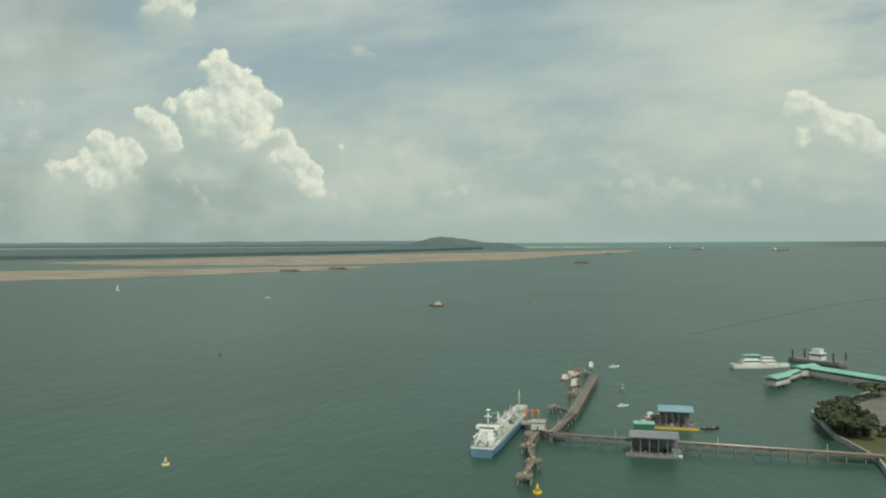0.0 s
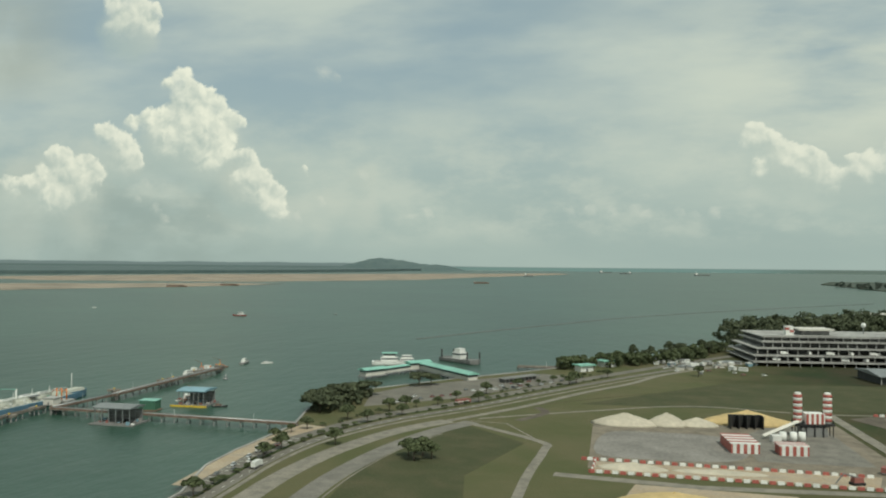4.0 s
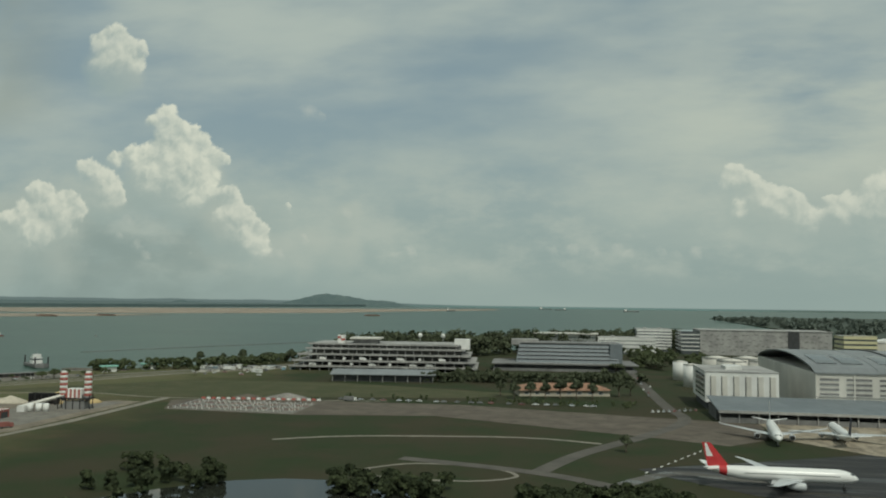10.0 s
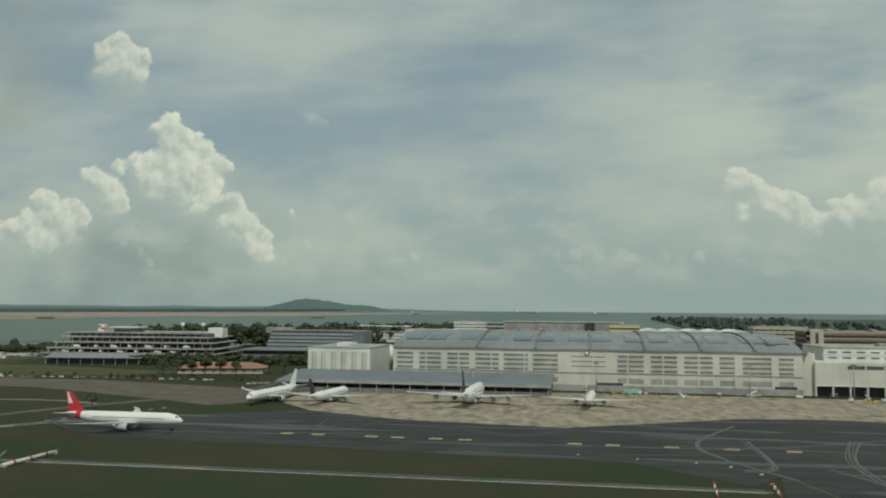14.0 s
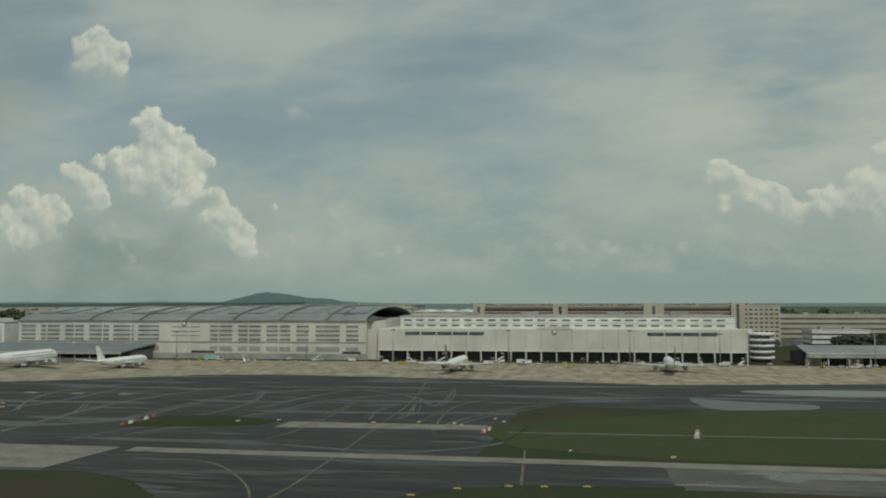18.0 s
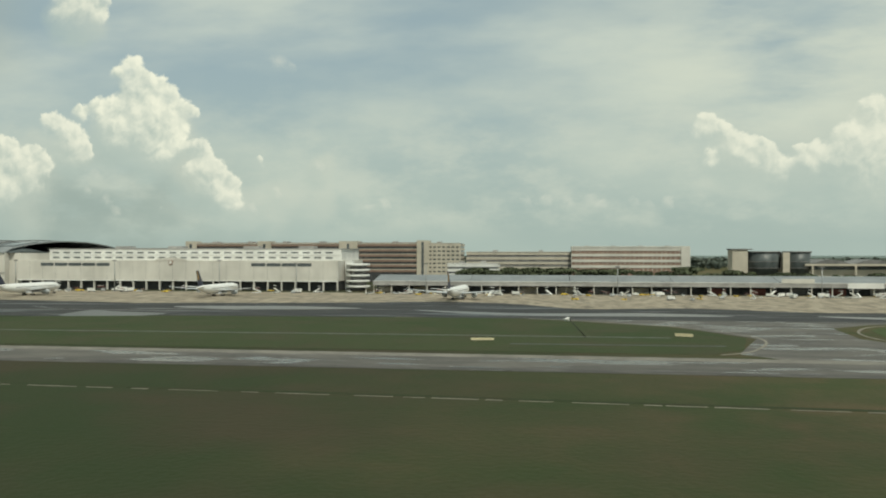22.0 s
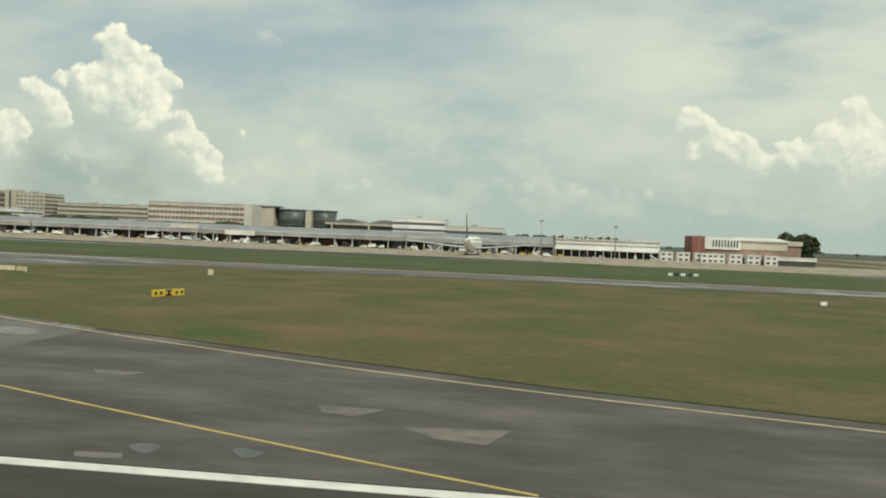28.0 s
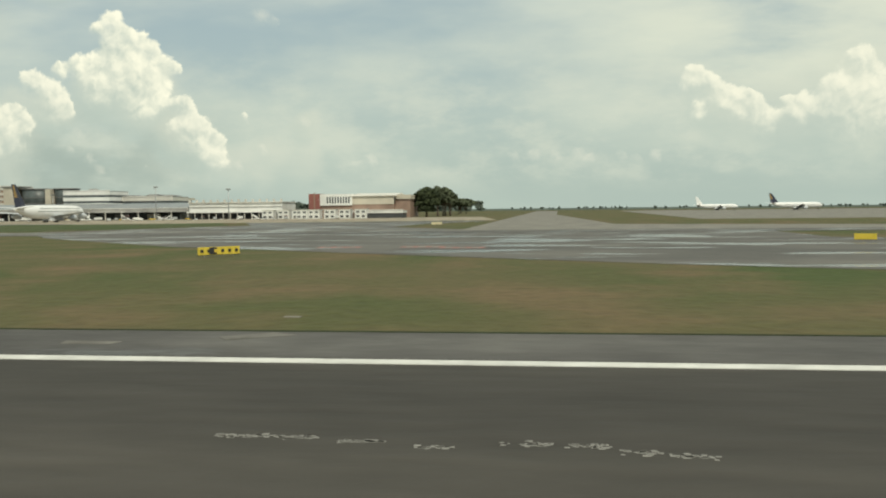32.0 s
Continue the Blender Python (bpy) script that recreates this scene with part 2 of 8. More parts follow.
# sunlit heads: sharp towards the light, dissolving below
for balls, strong, bright in ((LOW, 0.50, 0.62), (FARLEFT, 0.50, 0.55), (RIGHT, 0.80, 0.90), (SIDE, 0.88, 0.92), (TOWER, 0.96, 1.0), (PUFF, 0.85, 0.95)):
    deep, high = bank(balls, LOW_UV if balls in (LOW, FARLEFT) else PUV, 1.32)
    field = wmath("MULTIPLY_ADD", here, 0.55, wmath("MULTIPLY_ADD", grain, 1.1, wmath("ADD", deep, -0.12)))
    top = wramp(high, -0.95, 0.35)
    width = wmath("MULTIPLY_ADD", top, *((-0.40, 1.7) if balls in (LOW, FARLEFT) else (-0.85, 1.20)))
    edge = wmath("DIVIDE", field, width, None, True)
    body = wmath("MULTIPLY", edge, wmath("MULTIPLY", wmath("MULTIPLY_ADD", top, 0.72, 0.28), strong))
    glow = wmath("ADD", wmath("MULTIPLY_ADD", high, 0.40, wmath("MULTIPLY", relief, 1.0)), wmath("MULTIPLY_ADD", grain, 0.8, wmath("MULTIPLY_ADD", broad, 0.7, 0.10)))
    lit = tuple(0.50 + (c - 0.50) * bright for c in (0.90, 0.885, 0.76))
    col = wmix(body, col, wmix(wramp(glow, -0.55, 0.70), (0.455, 0.525, 0.495), lit))
# far coast, hills and open sea beyond the built place, painted into the sky with their haze
HZ = -0.0055


def below(line):
    return wramp(wmath("SUBTRACT", V, line), 0.0012, -0.0006)


ridge = wmath("MULTIPLY_ADD", wnoise(UV, 9, 4).outputs[0], 0.006, -0.0055)
left_land = wramp(U, -0.10, -0.34)
ridge = wmath("MULTIPLY_ADD", left_land, wmath("ADD", ridge, 0.0065), HZ - 0.0005)
col = wmix(wmath("MULTIPLY", below(ridge), 0.9), col, (0.155, 0.205, 0.205))
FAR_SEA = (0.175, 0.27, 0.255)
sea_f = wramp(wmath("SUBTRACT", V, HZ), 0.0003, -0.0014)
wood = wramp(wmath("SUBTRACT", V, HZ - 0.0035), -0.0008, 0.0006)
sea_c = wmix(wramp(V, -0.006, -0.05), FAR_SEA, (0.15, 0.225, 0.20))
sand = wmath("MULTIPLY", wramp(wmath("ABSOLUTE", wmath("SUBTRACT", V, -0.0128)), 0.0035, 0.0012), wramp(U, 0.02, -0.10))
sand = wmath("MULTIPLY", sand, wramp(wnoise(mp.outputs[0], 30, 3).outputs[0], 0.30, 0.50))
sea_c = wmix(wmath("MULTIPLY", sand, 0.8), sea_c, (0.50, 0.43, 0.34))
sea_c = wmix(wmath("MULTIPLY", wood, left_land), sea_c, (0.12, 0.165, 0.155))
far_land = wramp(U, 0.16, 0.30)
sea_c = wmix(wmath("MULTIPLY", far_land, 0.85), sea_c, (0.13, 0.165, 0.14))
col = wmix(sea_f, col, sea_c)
bg = wn("ShaderNodeBackground")
wl(col, bg.inputs[0])
bg.inputs[1].default_value = 1.0
out = wn("ShaderNodeOutputWorld")
wl(bg.outputs[0], out.inputs[0])

sun = new("sun", bpy.data.lights.new("sun", "SUN"))
sun.data.energy, sun.data.angle, sun.data.color = 2.4, radians(1.5), (1.0, 0.95, 0.86)
sun.matrix_world = look(SUN_TO * 500, (0, 0, 0))

# ---- materials ----
def mat(name, base, rough=0.7, metal=0.0, var=0.25, size=4.0, tint=None, bump=0.0, stretch=(1, 1, 1), stain=0.0, stain_size=20.0, spec=0.4):
    """A surface with grain at the given size in metres, a second colour, and broad stains."""
    m = bpy.data.materials.new(name)
    m.use_nodes = True
    nt = m.node_tree
    bs = nt.nodes["Principled BSDF"]
    bs.inputs["Roughness"].default_value = rough
    bs.inputs["Metallic"].default_value = metal
    bs.inputs["Specular IOR Level"].default_value = spec
    geo = nt.nodes.new("ShaderNodeNewGeometry")
    mp_ = nt.nodes.new("ShaderNodeMapping")
    nt.links.new(geo.outputs["Position"], mp_.inputs[0])
    mp_.inputs["Scale"].default_value = [s / (size * K) for s in stretch]
    n1 = nt.nodes.new("ShaderNodeTexNoise")
    n1.inputs["Scale"].default_value, n1.inputs["Detail"].default_value = 1.0, 6
    nt.links.new(mp_.outputs[0], n1.inputs["Vector"])
    n2 = nt.nodes.new("ShaderNodeTexNoise")
    n2.inputs["Scale"].default_value, n2.inputs["Detail"].default_value = 1.0 / (stain_size * K), 3
    nt.links.new(geo.outputs["Position"], n2.inputs["Vector"])
    r1 = nt.nodes.new("ShaderNodeMapRange")
    nt.links.new(n1.outputs[0], r1.inputs[0])
    r1.inputs[1].default_value, r1.inputs[2].default_value = 0.3, 0.7
    mx = nt.nodes.new("ShaderNodeMix")
    mx.data_type = "RGBA"
    nt.links.new(r1.outputs[0], mx.inputs[0])
    mx.inputs[6].default_value = (*[c * (1 - var) for c in base], 1)
    mx.inputs[7].default_value = (*(tint or [min(0.95, c * (1 + var)) for c in base]), 1)
    last = mx.outputs[2]
    if stain:
        r2 = nt.nodes.new("ShaderNodeMapRange")
        nt.links.new(n2.outputs[0], r2.inputs[0])
        r2.inputs[1].default_value, r2.inputs[2].default_value = 0.35, 0.65
        r2.inputs[3].default_value, r2.inputs[4].default_value = 1 - stain, 1 + stain * 0.5
        m2 = nt.nodes.new("ShaderNodeVectorMath")
        m2.operation = "SCALE"
        nt.links.new(last, m2.inputs[0])
        nt.links.new(r2.outputs[0], m2.inputs[3])
        last = m2.outputs[0]
    nt.links.new(last, bs.inputs["Base Color"])
    if bump:
        b = nt.nodes.new("ShaderNodeBump")
        b.inputs["Strength"].default_value, b.inputs["Distance"].default_value = bump, size * 0.1 * K
        nt.links.new(n1.outputs[0], b.inputs["Height"])
        nt.links.new(b.outputs[0], bs.inputs["Normal"])
    return m


def three(name, a, b, c, s1, s2, rough=0.9, bump=0.0, wet=0.0, wet_size=30.0, stretch=(1, 1, 1), wet_edge=0.58, zones=()):
    """Ground cover of three colours in patches, where wanted with shining wet patches."""
    m = bpy.data.materials.new(name)
    m.use_nodes = True
    nt = m.node_tree
    bs = nt.nodes["Principled BSDF"]
    geo = nt.nodes.new("ShaderNodeNewGeometry")
    mp_ = nt.nodes.new("ShaderNodeMapping")
    nt.links.new(geo.outputs["Position"], mp_.inputs[0])
    mp_.inputs["Scale"].default_value = [s / K for s in stretch]

    def noise_(size, detail, lo, hi, off=0.0):
        ad = nt.nodes.new("ShaderNodeVectorMath")
        ad.operation = "ADD"
        nt.links.new(mp_.outputs[0], ad.inputs[0])
        ad.inputs[1].default_value = (off, off * 0.7, 0)
        n = nt.nodes.new("ShaderNodeTexNoise")
        n.inputs["Scale"].default_value, n.inputs["Detail"].default_value = 1.0 / size, detail
        nt.links.new(ad.outputs[0], n.inputs["Vector"])
        r = nt.nodes.new("ShaderNodeMapRange")
        nt.links.new(n.outputs[0], r.inputs[0])
        r.inputs[1].default_value, r.inputs[2].default_value = lo, hi
        return r.outputs[0]

    def mix_(f, x, y):
        n = nt.nodes.new("ShaderNodeMix")
        n.data_type = "RGBA"
        nt.links.new(f, n.inputs[0])
        for s, v in ((n.inputs[6], x), (n.inputs[7], y)):
            if isinstance(v, tuple):
                s.default_value = (*v, 1)
            else:
                nt.links.new(v, s)
        return n.outputs[2]

    last = mix_(noise_(s1, 5, 0.35, 0.65), a, b)
    last = mix_(noise_(s2, 6, 0.45, 0.75, 71.0), last, c)
    fine = noise_(1.3, 5, 0.2, 0.8, 13.0)
    dk = nt.nodes.new("ShaderNodeMix")
    dk.data_type, dk.blend_type = "RGBA", "MULTIPLY"
    dk.inputs[0].default_value = 0.35
    nt.links.new(last, dk.inputs[6])
    nt.links.new(fine, dk.inputs[7])
    last = dk.outputs[2]
    bs.inputs["Roughness"].default_value = rough
    bs.inputs["Specular IOR Level"].default_value = 0.25
    # Tone zones along x; the grass uses one as painted cloud shadow.
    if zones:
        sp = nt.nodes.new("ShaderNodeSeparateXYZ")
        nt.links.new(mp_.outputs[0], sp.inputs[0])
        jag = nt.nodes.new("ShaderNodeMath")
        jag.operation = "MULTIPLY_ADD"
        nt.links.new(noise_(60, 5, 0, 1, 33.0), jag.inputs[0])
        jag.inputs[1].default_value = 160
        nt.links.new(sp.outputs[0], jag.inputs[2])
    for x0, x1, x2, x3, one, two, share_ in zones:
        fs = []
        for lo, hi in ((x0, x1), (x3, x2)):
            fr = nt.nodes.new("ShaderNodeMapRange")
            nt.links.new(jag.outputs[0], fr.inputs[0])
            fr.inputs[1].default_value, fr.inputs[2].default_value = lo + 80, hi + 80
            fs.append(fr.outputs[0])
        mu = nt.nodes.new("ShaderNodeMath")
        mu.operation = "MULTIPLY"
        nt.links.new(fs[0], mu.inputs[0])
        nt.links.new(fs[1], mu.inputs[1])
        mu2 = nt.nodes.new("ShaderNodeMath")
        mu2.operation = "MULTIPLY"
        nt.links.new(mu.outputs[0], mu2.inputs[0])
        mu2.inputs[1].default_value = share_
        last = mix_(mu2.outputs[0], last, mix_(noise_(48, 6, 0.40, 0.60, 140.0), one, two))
    if wet:
        w = noise_(wet_size, 5, wet_edge, wet_edge + 0.05, 200.0)
        wm = nt.nodes.new("ShaderNodeMath")
        wm.operation = "MULTIPLY"
        nt.links.new(w, wm.inputs[0])
        wm.inputs[1].default_value = wet
        last = mix_(wm.outputs[0], last, tuple(x * 0.7 for x in a))
        r = nt.nodes.new("ShaderNodeMapRange")
        nt.links.new(wm.outputs[0], r.inputs[0])
        r.inputs[3].default_value, r.inputs[4].default_value = rough, 0.16
        nt.links.new(r.outputs[0], bs.inputs["Roughness"])
    nt.links.new(last, bs.inputs["Base Color"])
    if bump:
        b_ = nt.nodes.new("ShaderNodeBump")
        b_.inputs["Strength"].default_value, b_.inputs["Distance"].default_value = bump, 0.15
        nt.links.new(fine, b_.inputs["Height"])
        nt.links.new(b_.outputs[0], bs.inputs["Normal"])
    return m


# Second zone puts cloud shadow and a dimmed lower view into the grass colour.
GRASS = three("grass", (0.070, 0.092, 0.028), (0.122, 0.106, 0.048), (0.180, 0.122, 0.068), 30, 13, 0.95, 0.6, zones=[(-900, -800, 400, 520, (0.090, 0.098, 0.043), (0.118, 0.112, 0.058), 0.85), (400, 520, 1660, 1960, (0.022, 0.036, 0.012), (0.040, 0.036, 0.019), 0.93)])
GRASS_GREEN = three("green_grass", (0.055, 0.085, 0.028), (0.075, 0.10, 0.038), (0.11, 0.10, 0.05), 40, 30, 0.95, 0.6)
MEADOW = three("meadow_grass", (0.072, 0.082, 0.038), (0.088, 0.092, 0.046), (0.115, 0.105, 0.058), 28, 18, 0.95, 0.6)
GRASS_BROWN = three("dry_grass", (0.10, 0.095, 0.05), (0.13, 0.105, 0.06), (0.075, 0.085, 0.035), 45, 40, 0.95, 0.6)
SEA = three("sea_water", (0.040, 0.094, 0.068), (0.034, 0.080, 0.058), (0.052, 0.114, 0.084), 260, 420, 0.34, 0.0)


def ripple(m, sizes, strength, depth):
    """Wind ripples of several lengths on a water surface."""
    nt = m.node_tree
    geo = nt.nodes.new("ShaderNodeNewGeometry")
    last = None
    for size, weight in sizes:
        mp_ = nt.nodes.new("ShaderNodeMapping")
        nt.links.new(geo.outputs["Position"], mp_.inputs[0])
        mp_.inputs["Rotation"].default_value = (0, 0, 0.5)
        mp_.inputs["Scale"].default_value = (1 / (size * K), 0.45 / (size * K), 1)
        n = nt.nodes.new("ShaderNodeTexNoise")
        n.inputs["Scale"].default_value, n.inputs["Detail"].default_value = 1.0, 5
        nt.links.new(mp_.outputs[0], n.inputs["Vector"])
        ma = nt.nodes.new("ShaderNodeMath")
        ma.operation = "MULTIPLY_ADD"
        nt.links.new(n.outputs[0], ma.inputs[0])
        ma.inputs[1].default_value = weight
        if last is None:
            ma.inputs[2].default_value = 0
        else:
            nt.links.new(last, ma.inputs[2])
        last = ma.outputs[0]
    b_ = nt.nodes.new("ShaderNodeBump")
    b_.inputs["Strength"].default_value, b_.inputs["Distance"].default_value = strength, depth
    nt.links.new(last, b_.inputs["Height"])
    nt.links.new(b_.outputs[0], nt.nodes["Principled BSDF"].inputs["Normal"])


ripple(SEA, ((7, 0.5), (22, 0.8), (90, 1.2)), 0.62, 1.0)
POND = three("pond_water", (0.030, 0.034, 0.026), (0.036, 0.038, 0.030), (0.03, 0.035, 0.03), 30, 40, 0.06, 0.0)
ASPHALT = three("asphalt", (0.105, 0.100, 0.092), (0.135, 0.128, 0.115), (0.195, 0.182, 0.16), 25, 12, 0.75, 0.3, wet=1.0, wet_size=11.0, stretch=(0.42, 1.1, 1), wet_edge=0.525)
ASPHALT_DRY = three("dry_asphalt", (0.072, 0.068, 0.062), (0.104, 0.097, 0.087), (0.165, 0.152, 0.132), 16, 6, 0.78, 0.3, stretch=(0.5, 1.1, 1))
# Pale colour holds the sky's sheen on wet paving.
PATCH_WET = three("wet_sheen_concrete", (0.16, 0.16, 0.155), (0.21, 0.208, 0.198), (0.11, 0.11, 0.108), 9, 5, 0.3, 0.2)
# Wet asphalt whose colour is also lowered for a supposed cloud shadow.
ASPHALT_DARK = three("dark_wet_asphalt", (0.026, 0.026, 0.028), (0.038, 0.037, 0.037), (0.082, 0.080, 0.075), 25, 7, 0.65, 0.3, wet=0.62, wet_size=20.0, stretch=(0.22, 1.6, 1), wet_edge=0.55)
# Grass with a shadowed tone put into its colours.
GRASS_SHADED = three("shaded_grass", (0.026, 0.042, 0.013), (0.037, 0.046, 0.018), (0.052, 0.043, 0.023), 42, 28, 0.95, 0.6)
GRASS_MID = three("mid_green_grass", (0.040, 0.062, 0.020), (0.055, 0.070, 0.027), (0.068, 0.064, 0.034), 36, 22, 0.95, 0.6)
RUNWAY = three("runway_asphalt", (0.053, 0.0485, 0.043), (0.065, 0.0595, 0.052), (0.086, 0.078, 0.067), 30, 9, 0.8, 0.3, stretch=(0.25, 1, 1))
SHOULDER = three("shoulder_asphalt", (0.078, 0.074, 0.070), (0.108, 0.102, 0.096), (0.165, 0.158, 0.145), 14, 6, 0.8, 0.3, wet=0.6, wet_size=9.0, stretch=(0.5, 1, 1), wet_edge=0.62)
APRON = three("concrete_apron", (0.33, 0.282, 0.212), (0.46, 0.40, 0.305), (0.150, 0.132, 0.106), 14, 8, 0.85, 0.2, wet=0.5, wet_size=30, wet_edge=0.64, stretch=(1.3, 0.6, 1))
TAXI_LIGHT = three("worn_concrete", (0.225, 0.212, 0.185), (0.28, 0.262, 0.228), (0.165, 0.155, 0.137), 12, 8, 0.85, 0.2)
ROAD = three("road_surface", (0.20, 0.187, 0.160), (0.24, 0.223, 0.19), (0.155, 0.146, 0.128), 20, 10, 0.85, 0.2)
PATH_M = three("pale_path", (0.27, 0.25, 0.21), (0.33, 0.30, 0.25), (0.19, 0.178, 0.15), 12, 6, 0.9, 0.2)
DIRT = three("bare_earth", (0.135, 0.113, 0.092), (0.18, 0.155, 0.125), (0.10, 0.086, 0.070), 18, 9, 0.95, 0.4)
YARD = three("sandy_yard", (0.24, 0.205, 0.16), (0.31, 0.27, 0.21), (0.17, 0.148, 0.12), 16, 8, 0.95, 0.4)
ROAD_BROWN = three("dusty_road", (0.12, 0.11, 0.096), (0.15, 0.138, 0.12), (0.09, 0.084, 0.074), 20, 9, 0.85, 0.2)
SANDY = three("sand", (0.46, 0.36, 0.25), (0.52, 0.43, 0.32), (0.40, 0.35, 0.29), 14, 8, 0.95, 0.4)
SAND_FAR = three("reclaimed_sand", (0.40, 0.31, 0.23), (0.44, 0.38, 0.31), (0.13, 0.145, 0.130), 120, 70, 0.95, 0.0, stretch=(0.35, 1, 1))
PATCH = three("repaired_asphalt", (0.17, 0.16, 0.142), (0.22, 0.208, 0.185), (0.13, 0.122, 0.108), 3, 1.5, 0.85, 0.3)
# Blue-grey wood tone with the distance haze put into it.
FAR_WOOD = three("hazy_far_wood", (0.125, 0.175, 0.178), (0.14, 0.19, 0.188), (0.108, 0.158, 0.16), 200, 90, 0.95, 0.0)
FADED = three("faded_yellow", (0.16, 0.14, 0.09), (0.20, 0.175, 0.11), (0.09, 0.085, 0.07), 5, 3, 0.8, 0.2)
JETTY_GREY = mat("stained_jetty_concrete", (0.235, 0.205, 0.175), 0.85, var=0.25, size=3, stain=0.25, stain_size=12)
WORN = mat("worn_white_paint", (0.24, 0.23, 0.21), 0.8, var=0.2, size=0.6)
# Far ground colours carry the haze of distance.
FAR_GROUND = three("hazy_far_ground", (0.075, 0.10, 0.082), (0.09, 0.115, 0.09), (0.11, 0.12, 0.10), 90, 60, 0.95, 0.0)
WHITE_PAINT = mat("white_marking", (0.62, 0.61, 0.57), 0.6, var=0.16, size=1.5)
YELLOW_PAINT = mat("yellow_marking", (0.47, 0.36, 0.13), 0.6, var=0.2, size=1.5)
PALE_LINE = mat("pale_yellow_marking", (0.46, 0.40, 0.26), 0.7, var=0.25, size=1.2)
RED_PAINT = mat("red_paint", (0.37, 0.105, 0.085), 0.6, var=0.2, size=2)
WHITE = mat("white_paint", (0.74, 0.74, 0.71), 0.5, var=0.06, size=6, stain=0.12)
CREAM = mat("cream_cladding", (0.62, 0.60, 0.545), 0.6, var=0.05, size=7, stain=0.12, stretch=(1, 1, 0.2))
BEIGE = mat("beige_render", (0.52, 0.475, 0.39), 0.7, var=0.06, size=6, stain=0.12)
BROWN = mat("brown_panel", (0.29, 0.20, 0.155), 0.7, var=0.12, size=5, stain=0.12)
BRICK_RED = mat("brick_red_cladding", (0.26, 0.10, 0.085), 0.7, var=0.12, size=4, stain=0.1)
CONC = mat("grey_concrete", (0.36, 0.355, 0.34), 0.8, var=0.12, size=5, stain=0.2)
CONC_DARK = mat("dark_concrete", (0.20, 0.20, 0.195), 0.8, var=0.15, size=5, stain=0.2)
ROOF_GREY = mat("grey_metal_roof", (0.235, 0.25, 0.255), 0.45, 0.1, var=0.1, size=5, stain=0.15, stretch=(3, 0.5, 1))
ROOF_BLUE = mat("blue_metal_roof", (0.22, 0.36, 0.43), 0.5, var=0.1, size=4, stain=0.1)
ROOF_GREEN = mat("green_metal_roof", (0.25, 0.50, 0.42), 0.5, var=0.1, size=4, stain=0.1)
ROOF_BROWN = mat("brown_tile_roof", (0.30, 0.17, 0.11), 0.8, var=0.2, size=3)
# Dark fill: on solid blocks and panels it stands in for shade inside openings.
DARK = mat("dark_fill", (0.055, 0.058, 0.060), 0.7, var=0.3, size=4)
GLASS = mat("dark_window_glass", (0.095, 0.108, 0.113), 0.12, var=0.3, size=5, spec=0.7)
STEEL = mat("steel", (0.33, 0.34, 0.34), 0.45, 0.5, var=0.1, size=2)
RUST = mat("rusty_steel", (0.21, 0.135, 0.10), 0.8, var=0.3, size=3)
BLACK = mat("black_rubber", (0.025, 0.025, 0.025), 0.7, var=0.3, size=1)
PLANE_WHITE = mat("aircraft_white", (0.78, 0.78, 0.76), 0.3, var=0.03, size=5)
PLANE_GREY = mat("aircraft_grey", (0.50, 0.52, 0.53), 0.4, var=0.05, size=5)
NAVY = mat("navy_tail", (0.035, 0.04, 0.065), 0.4, var=0.1, size=3)
GOLD = mat("gold_tail", (0.30, 0.20, 0.08), 0.4, var=0.1, size=2)
TAIL_RED = mat("red_tail", (0.50, 0.045, 0.05), 0.35, var=0.08, size=3)
HULL_BLUE = mat("blue_hull", (0.135, 0.25, 0.35), 0.5, var=0.12, size=5, stain=0.2)
DECK_PALE = mat("pale_deck", (0.56, 0.57, 0.50), 0.7, var=0.15, size=4, stain=0.2)
YELLOW = mat("yellow_paint", (0.62, 0.44, 0.06), 0.5, var=0.1, size=2)
ORANGE = mat("orange_paint", (0.62, 0.20, 0.05), 0.5, var=0.1, size=2)
LEAF = mat("leaves", (0.078, 0.100, 0.050), 0.8, var=0.4, size=3, tint=(0.122, 0.145, 0.072), spec=0.2)
# Greyer, paler leaves: distance haze is put into the colour.
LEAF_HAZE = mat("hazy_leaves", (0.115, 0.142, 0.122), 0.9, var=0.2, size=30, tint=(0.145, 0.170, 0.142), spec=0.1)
SLATE = mat("slate_panel", (0.17, 0.195, 0.21), 0.6, var=0.08, size=6, stain=0.12)
# Softer dark fill: shade under roofs, between decks and in drains, as colour.
GLOOM = mat("painted_gloom", (0.11, 0.11, 0.106), 0.8, var=0.3, size=4)
LEAF_MID = mat("mid_green_leaves", (0.072, 0.090, 0.054), 0.85, var=0.4, size=4, tint=(0.115, 0.132, 0.078), spec=0.2)
# Darker leaf copy: the dim view round the pond is put into the colour.
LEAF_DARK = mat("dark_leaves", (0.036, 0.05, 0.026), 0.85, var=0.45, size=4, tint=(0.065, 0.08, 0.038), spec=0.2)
BARK = mat("bark", (0.13, 0.10, 0.075), 0.9, var=0.3, size=1)

# ---- building blocks ----
def part(name, bm, material, parent=None, label=""):
    me = bpy.data.meshes.new(name)
    bm.to_mesh(me)
    bm.free()
    ob = new(name, me)
    for m in (material if isinstance(material, (list, tuple)) else [material]):
        me.materials.append(m)
    if parent:
        ob.parent = parent
    if label:
        ob["label"] = label
    return ob


def share(name, ob, parent, m=None):
    """A further piece on the mesh of ob."""
    o = new(name, ob.data)
    o.parent = parent
    o.matrix_basis = m if m is not None else ob.matrix_basis.copy()
    return o


